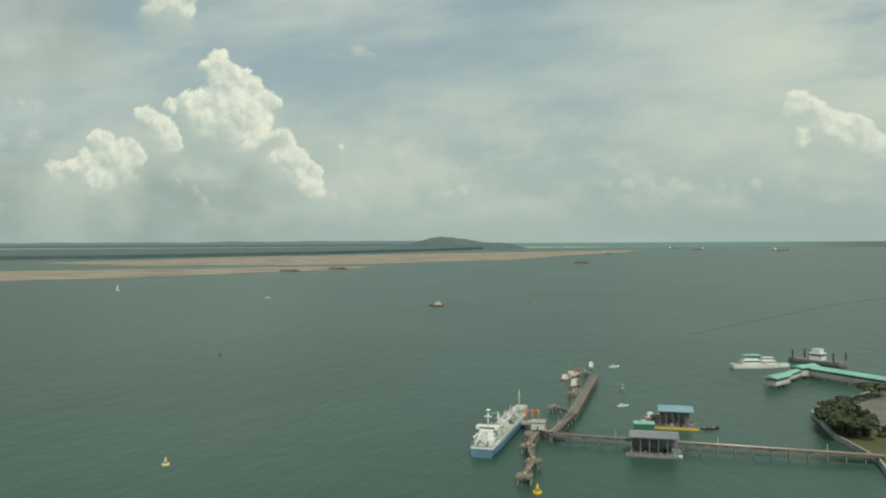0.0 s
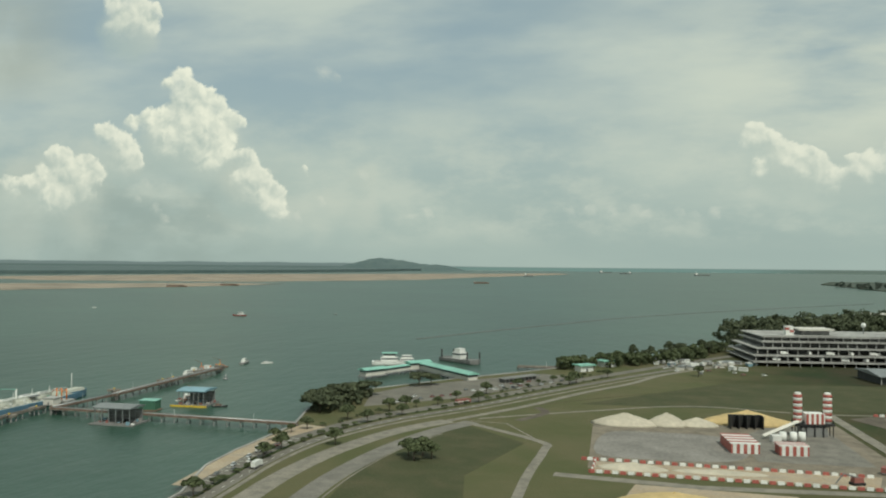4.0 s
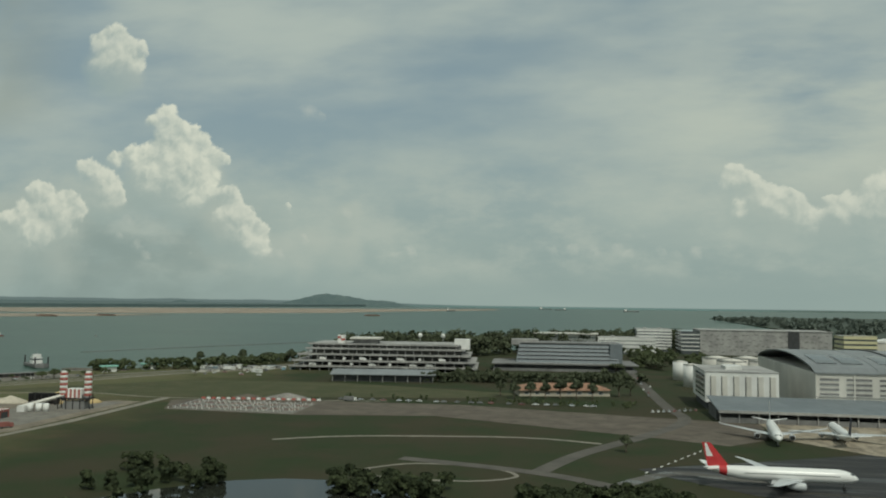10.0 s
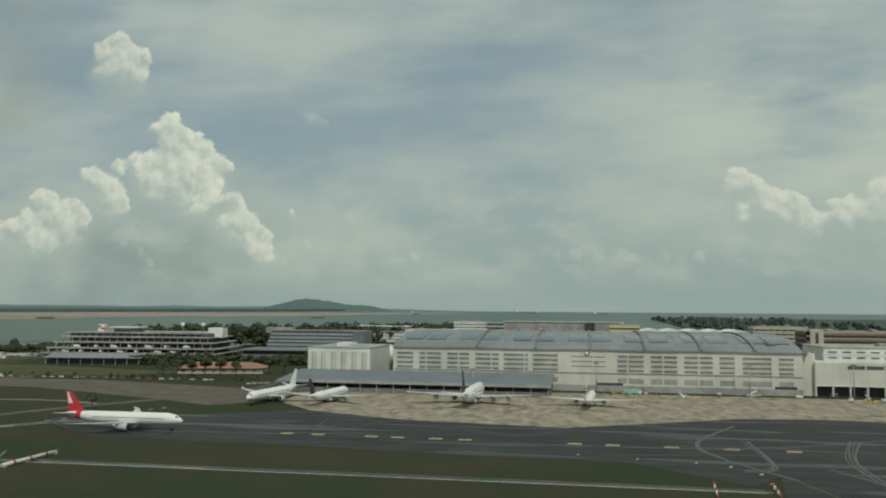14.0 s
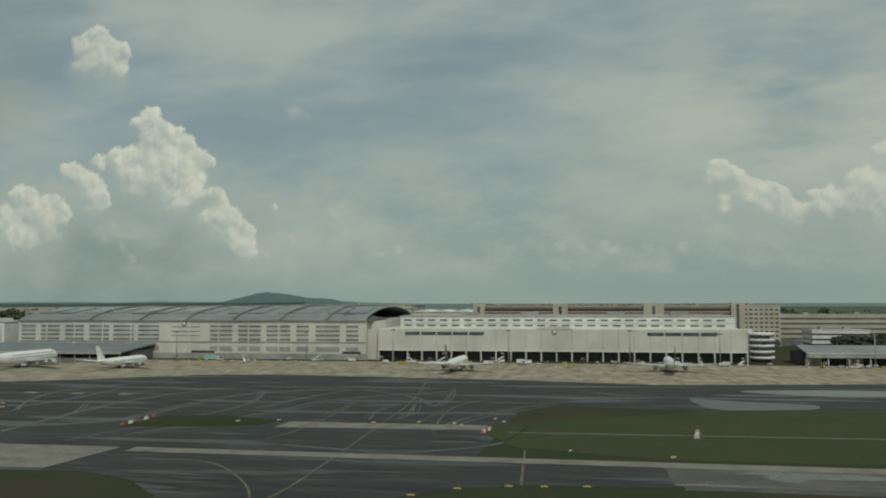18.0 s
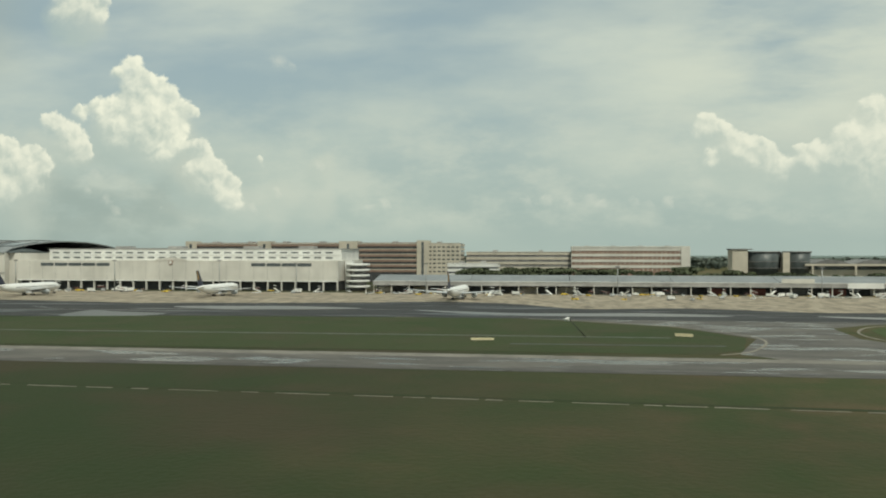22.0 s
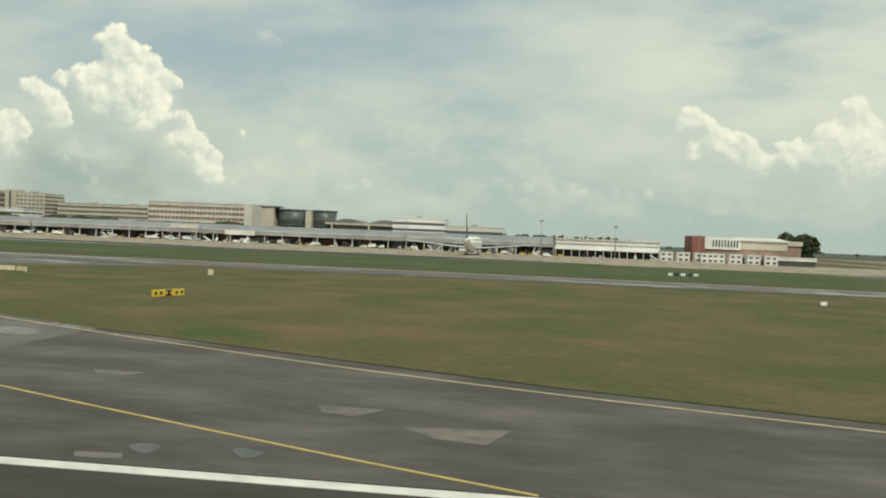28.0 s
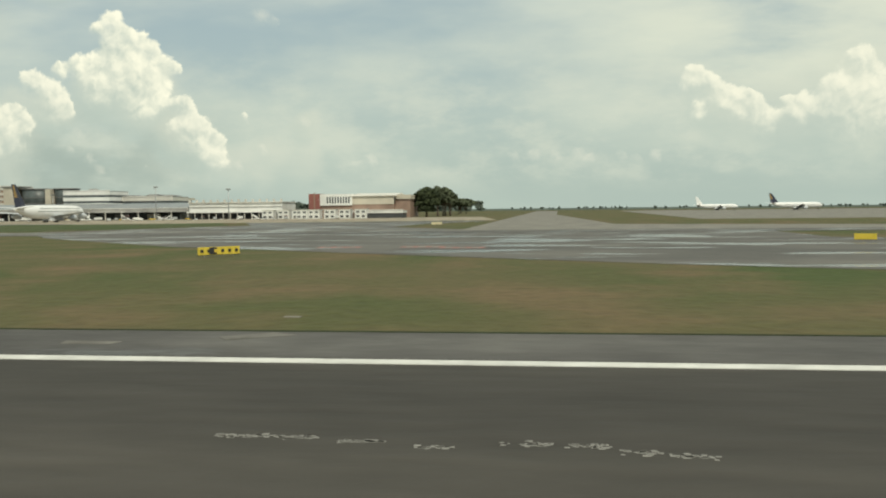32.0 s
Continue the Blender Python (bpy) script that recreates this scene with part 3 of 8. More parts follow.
def thing(name, x, y, z=0, rz=0, label="", category="", group="", kind=""):
    ob = new(name)
    ob.empty_display_size = 0.1
    ob.matrix_basis = pose(x, y, z, 0, 0, rz)
    return tagged(ob, label, category, group, kind)


def box(bm, x0, x1, y0, y1, z0, z1, taper=0.0, mi=0):
    t = taper
    v = [bm.verts.new(p) for p in ((x0, y0, z0), (x1, y0, z0), (x1, y1, z0), (x0, y1, z0),
                                   (x0 + t, y0 + t, z1), (x1 - t, y0 + t, z1), (x1 - t, y1 - t, z1), (x0 + t, y1 - t, z1))]
    for f in ((3, 2, 1, 0), (4, 5, 6, 7), (0, 1, 5, 4), (1, 2, 6, 5), (2, 3, 7, 6), (3, 0, 4, 7)):
        bm.faces.new([v[i] for i in f]).material_index = mi
    return bm


def bx(*a, **k):
    return box(bmesh.new(), *a, **k)


def tube(bm, p0, p1, r0, r1=None, n=10, caps=True, mi=0):
    p0, p1 = Vector(p0), Vector(p1)
    r1 = r0 if r1 is None else r1
    q = (p1 - p0).to_track_quat("Z", "Y").to_matrix()
    rings = []
    for p, r in ((p0, r0), (p1, r1)):
        rings.append([bm.verts.new(p + q @ Vector((r * math.cos(2 * math.pi * i / n), r * math.sin(2 * math.pi * i / n), 0))) for i in range(n)])
    for i in range(n):
        f = bm.faces.new((rings[0][i], rings[0][(i + 1) % n], rings[1][(i + 1) % n], rings[1][i]))
        f.smooth, f.material_index = n > 6, mi
    if caps:
        bm.faces.new(rings[0][::-1]).material_index = mi
        bm.faces.new(rings[1]).material_index = mi
    return bm


def tb(*a, **k):
    return tube(bmesh.new(), *a, **k)


def loft(bm, rings, closed=True, caps=True, smooth=True, mi=0):
    vs = [[bm.verts.new(p) for p in r] for r in rings]
    for a, b in zip(vs, vs[1:]):
        m = len(a)
        for i in range(m if closed else m - 1):
            f = bm.faces.new((a[i], a[(i + 1) % m], b[(i + 1) % m], b[i]))
            f.smooth, f.material_index = smooth, mi
    if caps:
        bm.faces.new(vs[0][::-1]).material_index = mi
        bm.faces.new(vs[-1]).material_index = mi
    return bm


def prism(pts, z0, z1, mi=0):
    """An upright block on a plan outline."""
    bm = bmesh.new()
    lo, hi = [bm.verts.new((*p, z0)) for p in pts], [bm.verts.new((*p, z1)) for p in pts]
    n = len(pts)
    for i in range(n):
        bm.faces.new((lo[i], lo[(i + 1) % n], hi[(i + 1) % n], hi[i]))
    f1, f2 = bm.faces.new(hi), bm.faces.new(lo[::-1])
    bmesh.ops.triangulate(bm, faces=[f1, f2])
    bmesh.ops.recalc_face_normals(bm, faces=bm.faces)
    return bm


def smooth_line(pts, n=6, closed=False):
    """A soft curve through the given points."""
    out_, m = [], len(pts)
    for i in range(m if closed else m - 1):
        if closed:
            p0, p1, p2, p3 = (Vector(pts[(i + k) % m]) for k in (-1, 0, 1, 2))
        else:
            p0, p1, p2, p3 = (Vector(pts[min(max(i + k, 0), m - 1)]) for k in (-1, 0, 1, 2))
        for k in range(n):
            t = k / n
            out_.append(tuple(0.5 * ((2 * p1) + (p2 - p0) * t + (2 * p0 - 5 * p1 + 4 * p2 - p3) * t * t + (3 * p1 - p0 - 3 * p2 + p3) * t ** 3)))
    if not closed:
        out_.append(tuple(pts[-1]))
    return out_


def slab(name, pts, z, material, label="", curved=0, thick=0.25, kind="structure"):
    if curved:
        pts = smooth_line(pts, curved, True)
    ob = part(name, prism([(p[0], p[1]) for p in pts], z - thick, z), material)
    return tagged(ob, label, name.rstrip("_0123456789").replace("_", " "), kind=kind)


def ribbon(name, pts, width, z, material, label="", curved=6, thick=0.2, kind="structure"):
    """A strip of even width along a line."""
    line = smooth_line(pts, curved) if curved and len(pts) > 2 else [tuple(p) for p in pts]
    bm, prev = bmesh.new(), None
    for i, p in enumerate(line):
        a, b = Vector(line[max(i - 1, 0)]), Vector(line[min(i + 1, len(line) - 1)])
        d = (b - a).normalized()
        nrm = Vector((-d.y, d.x)) * width / 2
        pts4 = [bm.verts.new((p[0] + s * nrm.x, p[1] + s * nrm.y, zz)) for s, zz in ((1, z - thick), (1, z), (-1, z), (-1, z - thick))]
        if prev:
            for k in range(4):
                bm.faces.new((prev[k], prev[(k + 1) % 4], pts4[(k + 1) % 4], pts4[k]))
        else:
            bm.faces.new(pts4)
        prev = pts4
    bm.faces.new(prev[::-1])
    bmesh.ops.recalc_face_normals(bm, faces=bm.faces)
    ob = part(name, bm, material)
    return tagged(ob, label, "path" if "path" in name else "marking" if "line" in name else "road", kind=kind)

# ---- ground, sea and shore ----
COAST = [(133, -60), (133, 324), (121, 370), (121, 403), (124, 438), (127, 471), (117, 522), (117, 590), (135, 622), (160, 655), (187, 688),
         (235, 738), (282, 794), (350, 880), (440, 990), (540, 1130), (690, 1330), (900, 1530), (1150, 1720), (1330, 1980), (1410, 2400), (1430, 2900),
         (1450, 3500), (1490, 4600), (1700, 5200)]
land = COAST + [(9000, 6000), (9000, -900), (133, -900)]
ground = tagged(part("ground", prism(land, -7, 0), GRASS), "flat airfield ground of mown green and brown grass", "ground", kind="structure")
sea = tagged(part("water", bx(-9000, 9000, -900, 10300, -8, -3), SEA), "murky green sea water with faint ripples", "water", kind="structure")
slab("pavement_1", [(122, 335), (131, 335), (131, 395), (136, 440), (148, 472), (131, 476), (125, 440), (121, 402)], 0.10, SANDY, "pale pink paved seaside promenade")
wall = ribbon("sea_wall", [(133, 250), (132.5, 324), (120.5, 370), (120.5, 403), (123.5, 438), (126.5, 471), (116.5, 522), (116.5, 590), (134.5, 622), (186.5, 688), (281, 794)], 1.2, 0.5, CONC, "low concrete sea wall along the shore", 0, 5)
wall["category"] = "sea wall"
# distant reclaimed sandbanks
slab("sandbank_1", [(-2600, 1700), (-1860, 2157), (-1675, 2320), (-1527, 2588), (-1324, 2851), (-1200, 3100), (-1091, 3459), (-1500, 3420), (-1900, 3150), (-2400, 2900), (-3400, 2400)], -2.4, SAND_FAR, "flat pale orange reclaimed sandbank across the water")
slab("sandbank_2", [(-1400, 3700), (-1037, 4153), (-700, 4600), (-560, 5400), (60, 7500), (-100, 8200), (-2600, 5600), (-3400, 3900), (-2400, 3500)], -2.4, SAND_FAR, "flat pale sandbank far across the water")
# coast road with parking bays
ribbon("road_1", [(137, 250), (136, 337), (136, 392), (146, 452), (172, 515), (214, 575), (266, 660), (322, 748), (428, 897), (520, 1010)], 11, 0.06, ROAD, "grey coastal road")
ribbon("road_2", [(146, 250), (146, 337), (147, 392), (157, 446), (184, 505), (226, 563), (279, 648), (336, 735), (440, 880)], 7, 0.05, ROAD, "second carriageway of the coastal road")
ribbon("median_strip", [(141.8, 250), (141.5, 337), (142, 392), (151.5, 449), (178, 510), (220, 569), (272, 654), (329, 741)], 2.0, 0.22, GRASS_GREEN, "planted median strip")
slab("car_park", [(150, 545), (205, 590), (262, 668), (300, 730), (262, 742), (205, 690), (158, 640), (140, 600)], 0.05, ROAD, "worn grey seaside car park")
ribbon("pavement_2", [(152, 250), (152, 337), (153, 390), (163, 442), (191, 500), (233, 556), (287, 640), (345, 728), (448, 870)], 2.5, 0.14, PATH_M, "pale concrete kerb and footpath")
# old curved taxi loops near the shore
ribbon("path_1", [(164, 300), (164, 345), (167, 380), (175, 420), (193, 470), (218, 508)], 12, 0.04, PATH_M, "pale concrete track curving through grass")
ribbon("path_2", [(188, 290), (188, 345), (192, 385), (201, 430), (216, 475), (234, 508)], 12, 0.05, TAXI_LIGHT, "old grey curved taxiway in the grass")
ribbon("path_3", [(196.5, 300), (196, 345), (199.5, 385), (208, 430), (222, 470)], 0.8, 0.12, PATH_M, "thin pale kerb line")
ribbon("path_4", [(216, 506), (262, 572), (300, 640), (340, 700), (366, 752), (400, 800), (470, 880)], 5.5, 0.05, PATH_M, "pale perimeter track beside the grass")
ribbon("path_5", [(229, 507), (280, 462), (284, 440), (279, 375), (277, 250)], 5, 0.06, PATH_M, "pale concrete field track", 4)
ribbon("path_6", [(232, 512), (256, 508), (280, 462)], 1.2, 0.05, PATH_M, "thin track edge", 0)
ribbon("path_7", [(236, 520), (300, 560), (380, 600), (470, 588), (640, 612)], 3, 0.04, PATH_M, "faint pale track through the grass", 5)
ribbon("path_8", [(262, 572), (340, 640), (420, 690)], 2, 0.04, GRASS_BROWN, "worn line in the grass", 4)
ribbon("path_9", [(262, 520), (278, 550), (270, 570)], 6, 0.05, DIRT, "bare earth strip", 3)
# batching plant yard
slab("yard_1", [(308, 408), (452, 396), (464, 420), (462, 560), (440, 562), (425, 540), (310, 524)], 0.05, YARD, "earth and gravel work yard")
slab("yard_2", [(395, 440), (452, 440), (452, 552), (430, 552), (395, 500)], 0.10, TAXI_LIGHT, "concrete yard floor round the plant")
ribbon("path_10", [(292, 392), (360, 383), (466, 390), (471, 460), (468, 587)], 7, 0.08, PATH_M, "pale concrete yard road", 0)
slab("sand_patch", [(310, 300), (398, 290), (400, 377), (330, 382)], 0.05, SANDY, "orange sand stockpile ground")
slab("yard_3", [(310, 400), (440, 398), (448, 420), (312, 422)], 0.12, SANDY, "pale stockpile lane")
# construction lot and earth strip
slab("yard_4", [(478, 575), (498, 528), (595, 524), (690, 543), (822, 492), (870, 470), (900, 500), (905, 560), (830, 575), (700, 605), (593, 600), (500, 590)], 0.06, DIRT, "long strip of bare greyish earth")
slab("yard_5", [(500, 530), (594, 526), (592, 582), (500, 580)], 0.10, TAXI_LIGHT, "concrete lot set with rows of posts")
ribbon("road_3", [(838, 1020), (846, 880), (849, 750), (853, 634), (858, 566), (830, 500), (790, 430), (770, 380)], 9, 0.09, ROAD_BROWN, "grey airport road running inland")
ribbon("path_11", [(618, 430), (660, 452), (752, 470), (800, 460)], 3.5, 0.06, PATH_M, "pale track across the meadow", 4)
ribbon("path_12", [(690, 368), (700, 352), (740, 352), (760, 366), (745, 382), (710, 384), (690, 368)], 2.2, 0.06, PATH_M, "oval pale track", 5)
slab("meadow_2", [(250, 380), (272, 455), (230, 500), (205, 450), (196, 380), (200, 300), (262, 300)], 0.03, MEADOW, "green mown field", 0)
slab("meadow_3", [(300, 590), (480, 600), (700, 650), (740, 690), (560, 735), (420, 720)], 0.03, MEADOW, "green grass strip", 0)
# pond and canal
slab("pond", [(590, 262), (640, 330), (700, 338), (750, 312), (782, 296), (800, 300), (846, 300), (850, 284), (800, 262), (735, 244), (650, 225)], 0.05, POND, "still brown pond reflecting the sky", 3)
slab("canal", [(852, 287), (880, 289.6), (1165, 293), (1165, 290.8), (880, 287), (858, 283.6)], 0.04, POND, "narrow dark drainage canal", 0)
ribbon("canal_kerb", [(880, 286), (1000, 288), (1163, 290)], 0.5, 0.12, CONC, "pale concrete kerb along the canal", 0)
ribbon("bank_line", [(880, 291.4), (1000, 293), (1163, 295)], 1.6, 0.05, DIRT, "bare earth bank along the canal", 0)
slab("bank", [(745, 255), (800, 262), (812, 240), (760, 225)], 0.08, GRASS_SHADED, "grassy bank in the pond", 3)
# bridge over the canal and the ramp to the apron
ribbon("road_4", [(862, 180), (864, 246), (866, 277), (850, 305), (817, 342), (770, 375), (700, 395)], 8.5, 0.14, ROAD_BROWN, "service road bending round the pond")
ribbon("path_13", [(800, 350), (829, 388), (853, 384), (880, 378)], 8, 0.10, ASPHALT, "dark link road to the apron", 4)
# aprons and taxiways
slab("apron_1", [(905, 500), (905, 592), (1255, 600), (1700, 594), (1700, 500), (1560, 470), (1460, 455), (1390, 470), (1235, 488), (1185, 478), (1092, 424), (1003, 434), (940, 460)], 0.06, APRON, "pale concrete aircraft apron with oil stains")
slab("apron_2", [(1640, 594), (2400, 585), (2420, 420), (2200, 395), (2010, 380), (1850, 370), (1640, 372)], 0.05, APRON, "worn pale concrete apron")
slab("taxiway_1", [(822, 385), (815, 395), (905, 442), (940, 462), (1003, 436), (1092, 426), (1185, 480), (1235, 490), (1390, 472), (1460, 457), (1560, 472), (1640, 500), (1640, 372), (1525, 366), (1468, 352), (1395, 362), (1240, 352), (1175, 322), (1160, 300), (1120, 335), (1040, 338), (962, 345), (880, 345), (860, 352)], 0.05, ASPHALT_DARK, "dark wet asphalt taxiway with pale streaks")
slab("taxiway_2", [(1175, 325), (1245, 352), (1395, 360), (1390, 300), (1386, 240), (1440, 240), (1440, 208), (1418, 206.8), (1400, 205), (1386, 200.5), (1375, 192), (1368.5, 181), (1364.3, 168), (1362.5, 155), (1360.5, 138), (1352, 100), (1330, 42), (1240, 42), (1296, 100), (1316, 150), (1315, 182), (1300, 197), (1281, 206), (1256, 204), (1235, 190), (1225, 150), (1215, 42), (1120, 42), (1150, 120), (1168, 200), (1165, 270)], 0.055, ASPHALT_DARK, "dark wet crossing taxiway", 0)
ribbon("taxiway_3", [(1440, 222.6), (1500, 223), (1900, 222), (2300, 221), (2900, 219)], 23, 0.07, ASPHALT, "long grey parallel taxiway", 0)
ribbon("path_14", [(1276, 238), (1500, 236), (1900, 234.5), (2300, 233), (2900, 231)], 7, 0.09, TAXI_LIGHT, "pale concrete taxiway shoulder", 0)
ribbon("path_15", [(1442, 209), (1600, 208.5), (1900, 208), (2300, 207), (2900, 205)], 5, 0.09, SHOULDER, "greyish taxiway shoulder", 0)
ribbon("drain_4", [(1330, 173.5), (1545, 172.3), (1680, 168), (1800, 163)], 2.2, 0.04, GRASS_SHADED, "dark flat line along the drain kerb", 0)
rd_ = random.Random(5)
xd = 1332.0
while xd < 1796:
    ln = rd_.uniform(3, 13)
    ya, yb = (float(np.interp(q_, [1330, 1545, 1680, 1800], [171.6, 170.4, 166, 161])) for q_ in (xd, xd + ln))
    ribbon("drain_kerb", [(xd, ya), (xd + ln, yb)], rd_.uniform(0.25, 0.6), 0.07, PATH_M, "pale broken concrete kerb along the grass drain", 0)
    xd += ln + rd_.uniform(0.6, 6)
# Flat strips laid on the grass; the shade of the drains is their colour.
ribbon("drain_1", [(1392, 286), (1500, 289), (1660, 293), (1756, 294)], 2.0, 0.105, GLOOM, "flat strip painted dark for the shade in a drain", 0)
ribbon("drain_2", [(1858, 285), (2020, 290), (2200, 290)], 1.8, 0.105, GLOOM, "flat dark strip painted as drain shade in the grass", 0)
# link between the parallel taxiway and the apron
slab("taxiway_4", [(1786, 230), (1770, 250), (1786, 296), (1764, 338), (1700, 376), (1900, 378), (1846, 358), (1826, 340), (1822, 300), (1838, 262), (1880, 240), (1880, 225)], 0.06, ASPHALT, "wet link taxiway with curved edges", 0)
slab("taxiway_5", [(2275, 230), (2290, 260), (2320, 330), (2290, 400), (2420, 400), (2395, 330), (2390, 280), (2420, 240), (2420, 228)], 0.06, ASPHALT, "grey link taxiway", 0)
slab("taxiway_6", [(2420, 230), (2426, 700), (2434, 1400), (2470, 1400), (2456, 700), (2470, 300), (2560, 260), (2900, 250), (2900, 228)], 0.06, TAXI_LIGHT, "broad pale taxiway leading away", 0)
slab("apron_3", [(2520, 400), (2900, 380), (3100, 1250), (2560, 1250)], 0.05, TAXI_LIGHT, "far pale parking apron", 0)
# rapid exit from the runway
slab("taxiway_7", [(1780, 214), (1840, 194), (1900, 162), (1958, 124), (2012, 84), (2028.5, 73), (2052, 59.5), (2073.6, 47.5), (2077.6, 44.2), (2078.6, 42.4), (2077, 40.9), (2074.8, 40.6), (2074.8, 33.4), (2112, 33.4), (2112, 75.6), (2098, 82.4), (2079, 92), (2056, 108), (2043, 122), (2034, 136), (2028, 158), (2032, 177), (2060, 205), (2072, 214)], 0.055, ASPHALT, "broad wet rapid-exit taxiway", 0)
slab("taxiway_9", [(2112, 33.4), (2320, 33.4), (2320, 40.4), (2256, 40.4), (2235, 40.6), (2223, 42.0), (2194, 48.0), (2172.5, 54), (2158, 58), (2139.7, 64.9), (2121.5, 72), (2112, 75.6)], 0.055, ASPHALT_DRY, "tapering mouth of the rapid exit", 0)
slab("taxiway_8", [(2296, 216), (2322, 184), (2350, 160), (2376, 137.5), (2400, 124), (2416, 114), (2440, 100), (2458, 90), (2476, 82), (2560, 40), (2680, 40), (2560, 110), (2500, 165), (2500, 216)], 0.056, ASPHALT, "wide wet taxiway junction", 0)
E1 = [(1900, 164), (1958, 126), (2019.4, 85.3), (2038, 72), (2057.6, 59.7), (2077, 47.3), (2080.6, 43.6), (2081.8, 39.6), (2081.2, 36), (2079, 34.2), (2074, 33.5)]
ribbon("taxiway_edge_line_1", E1, 0.16, 0.09, YELLOW_PAINT, "double yellow taxiway edge line", 6, 0.08)
ribbon("taxiway_edge_line_2", [(x + 0.45, y + 0.35) if y > 44 else (x + 0.5, y) if y > 36 else (x, y - 0.4) for x, y in E1], 0.16, 0.09, YELLOW_PAINT, "double yellow taxiway edge line", 6, 0.08)
ribbon("taxiway_centre_line", [(2026, 152), (2017, 124), (2018.6, 114), (2027.3, 101.8), (2044.8, 90.6), (2084, 65.3), (2105, 55), (2123, 46.8), (2144, 38), (2156, 33.4)], 0.20, 0.09, YELLOW_PAINT, "yellow taxiway lead line", 6, 0.08)
ribbon("taxiway_edge_line_3", [(2036, 168), (2031.5, 150), (2034.3, 131), (2054.2, 107.6), (2078.6, 90), (2098, 80.6), (2107.3, 76.2), (2122.8, 69.1), (2135.1, 63.9), (2145.3, 60), (2158, 55.7), (2176.7, 50.4), (2197, 44.4), (2224, 38.9), (2243, 36), (2262, 34)], 0.24, 0.09, PALE_LINE, "pale yellow taxiway edge line", 6, 0.08)
ribbon("apron_line_1", [(1187, 444), (1196, 381), (1212, 320), (1212, 262)], 0.5, 0.09, FADED, "faint yellow stand lead line", 6, 0.08)
ribbon("apron_line_2", [(1316, 276), (1315, 330), (1318, 372), (1304, 374)], 0.5, 0.09, FADED, "faint yellow stand lead line", 6, 0.08)
ribbon("apron_line_3", [(1367, 282), (1357, 303), (1364, 352), (1378, 382)], 0.5, 0.09, FADED, "faint yellow stand lead line", 6, 0.08)
ribbon("apron_line_4", [(880, 362), (960, 356), (1100, 352), (1190, 368), (1300, 392), (1460, 402), (1640, 420)], 0.5, 0.09, FADED, "faint yellow taxiway centre line", 6, 0.08)
slab("grass_island", [(1247, 279), (1249, 309), (1275, 312), (1303, 302), (1298, 288)], 0.10, GRASS_SHADED, "dark grass island between taxiways", 0)
slab("pavement_3", [(1305, 286), (1307, 300), (1384, 301), (1383, 290)], 0.10, TAXI_LIGHT, "pale concrete slab strip", 0)
slab("grass_strip_1", [(1440, 244), (1396, 258), (1384, 284), (1383, 300), (1414, 320), (1453, 339), (1470, 352), (1525, 364), (1640, 371), (1700, 372), (1760, 338), (1783, 298), (1774, 262), (1762, 247)], 0.08, GRASS_MID, "green grass strip between taxiway and apron", 0)
slab("grass_strip_2", [(1848, 262), (1832, 300), (1838, 335), (1856, 356), (1920, 374), (2010, 378), (2200, 392), (2280, 392), (2310, 330), (2285, 268), (2262, 246), (1880, 247)], 0.08, GRASS_GREEN, "green grass strip between taxiway and apron", 0)
slab("pavement_4", [(1227, 241), (1271, 240.5), (1267, 208), (1240, 206)], 0.075, TAXI_LIGHT, "pale concrete paving slab", 0)
# patched and repaired paving
for i_, q in enumerate(([(2142.5, 47.8), (2146.8, 47.6), (2145.4, 45.4), (2143.4, 45.9)], [(2148.5, 43.7), (2154.6, 44.5), (2153.4, 41.0), (2150.6, 41.6)],
                        [(2069.4, 40.2), (2073.6, 41), (2075, 39), (2072.8, 37.2), (2070, 38)], [(2083.6, 39.6), (2087, 40.4), (2088, 37.6), (2085, 37)],
                        [(2124, 54.6), (2128, 54.6), (2127, 53), (2125, 53)], [(2134.6, 34.8), (2136.8, 35.0), (2137.2, 34.2), (2135, 34)],
                        [(2430.0, 40.2), (2427.6, 38.6), (2428.4, 37.6), (2431.4, 39.4)], [(2420.4, 37.0), (2423.4, 36.9), (2423.2, 36.2), (2420.6, 36.2)], [(2296, 40), (2299.4, 40.1), (2298, 37.4), (2296.2, 37.4)])):
    slab("paving_patch", q, 0.066, PATCH, "pale patch of repaired asphalt paving", 0, 0.06)
rp = random.Random(40)
bm = bmesh.new()
for x0, x1, yy in ((2434.6, 2437.6, 21.7), (2438.2, 2439.6, 21.5), (2440.4, 2441.4, 21.1), (2442.6, 2444, 21.6), (2444.4, 2445.6, 21.6), (2445.8, 2446.8, 21.1), (2447, 2448.2, 20.9), (2408, 2410, 21.4), (2399, 2400.4, 21.2), (2459, 2461.4, 21.4)):
    for k in range(int((x1 - x0) * 22)):
        cx, cy, q = rp.uniform(x0, x1), yy + rp.gauss(0.1, 0.10), rp.uniform(0.02, 0.07)
        box(bm, cx - q * 1.5, cx + q * 1.5, cy - q, cy + q * rp.uniform(0.6, 1.2), 0.0, 0.049)
tagged(part("worn_paint", bm, WORN), "worn scraps of white paint on the runway", "marking", kind="stuff")
ribbon("paint_line", [(2098, 41.6), (2106, 37.2)], 0.5, 0.066, PATCH, "faded pale paint line on the taxiway", 0, 0.06)
ribbon("paint_line", [(2232, 35.6), (2236, 38.4)], 0.25, 0.066, PATCH, "faded pale paint line on the shoulder", 0, 0.06)
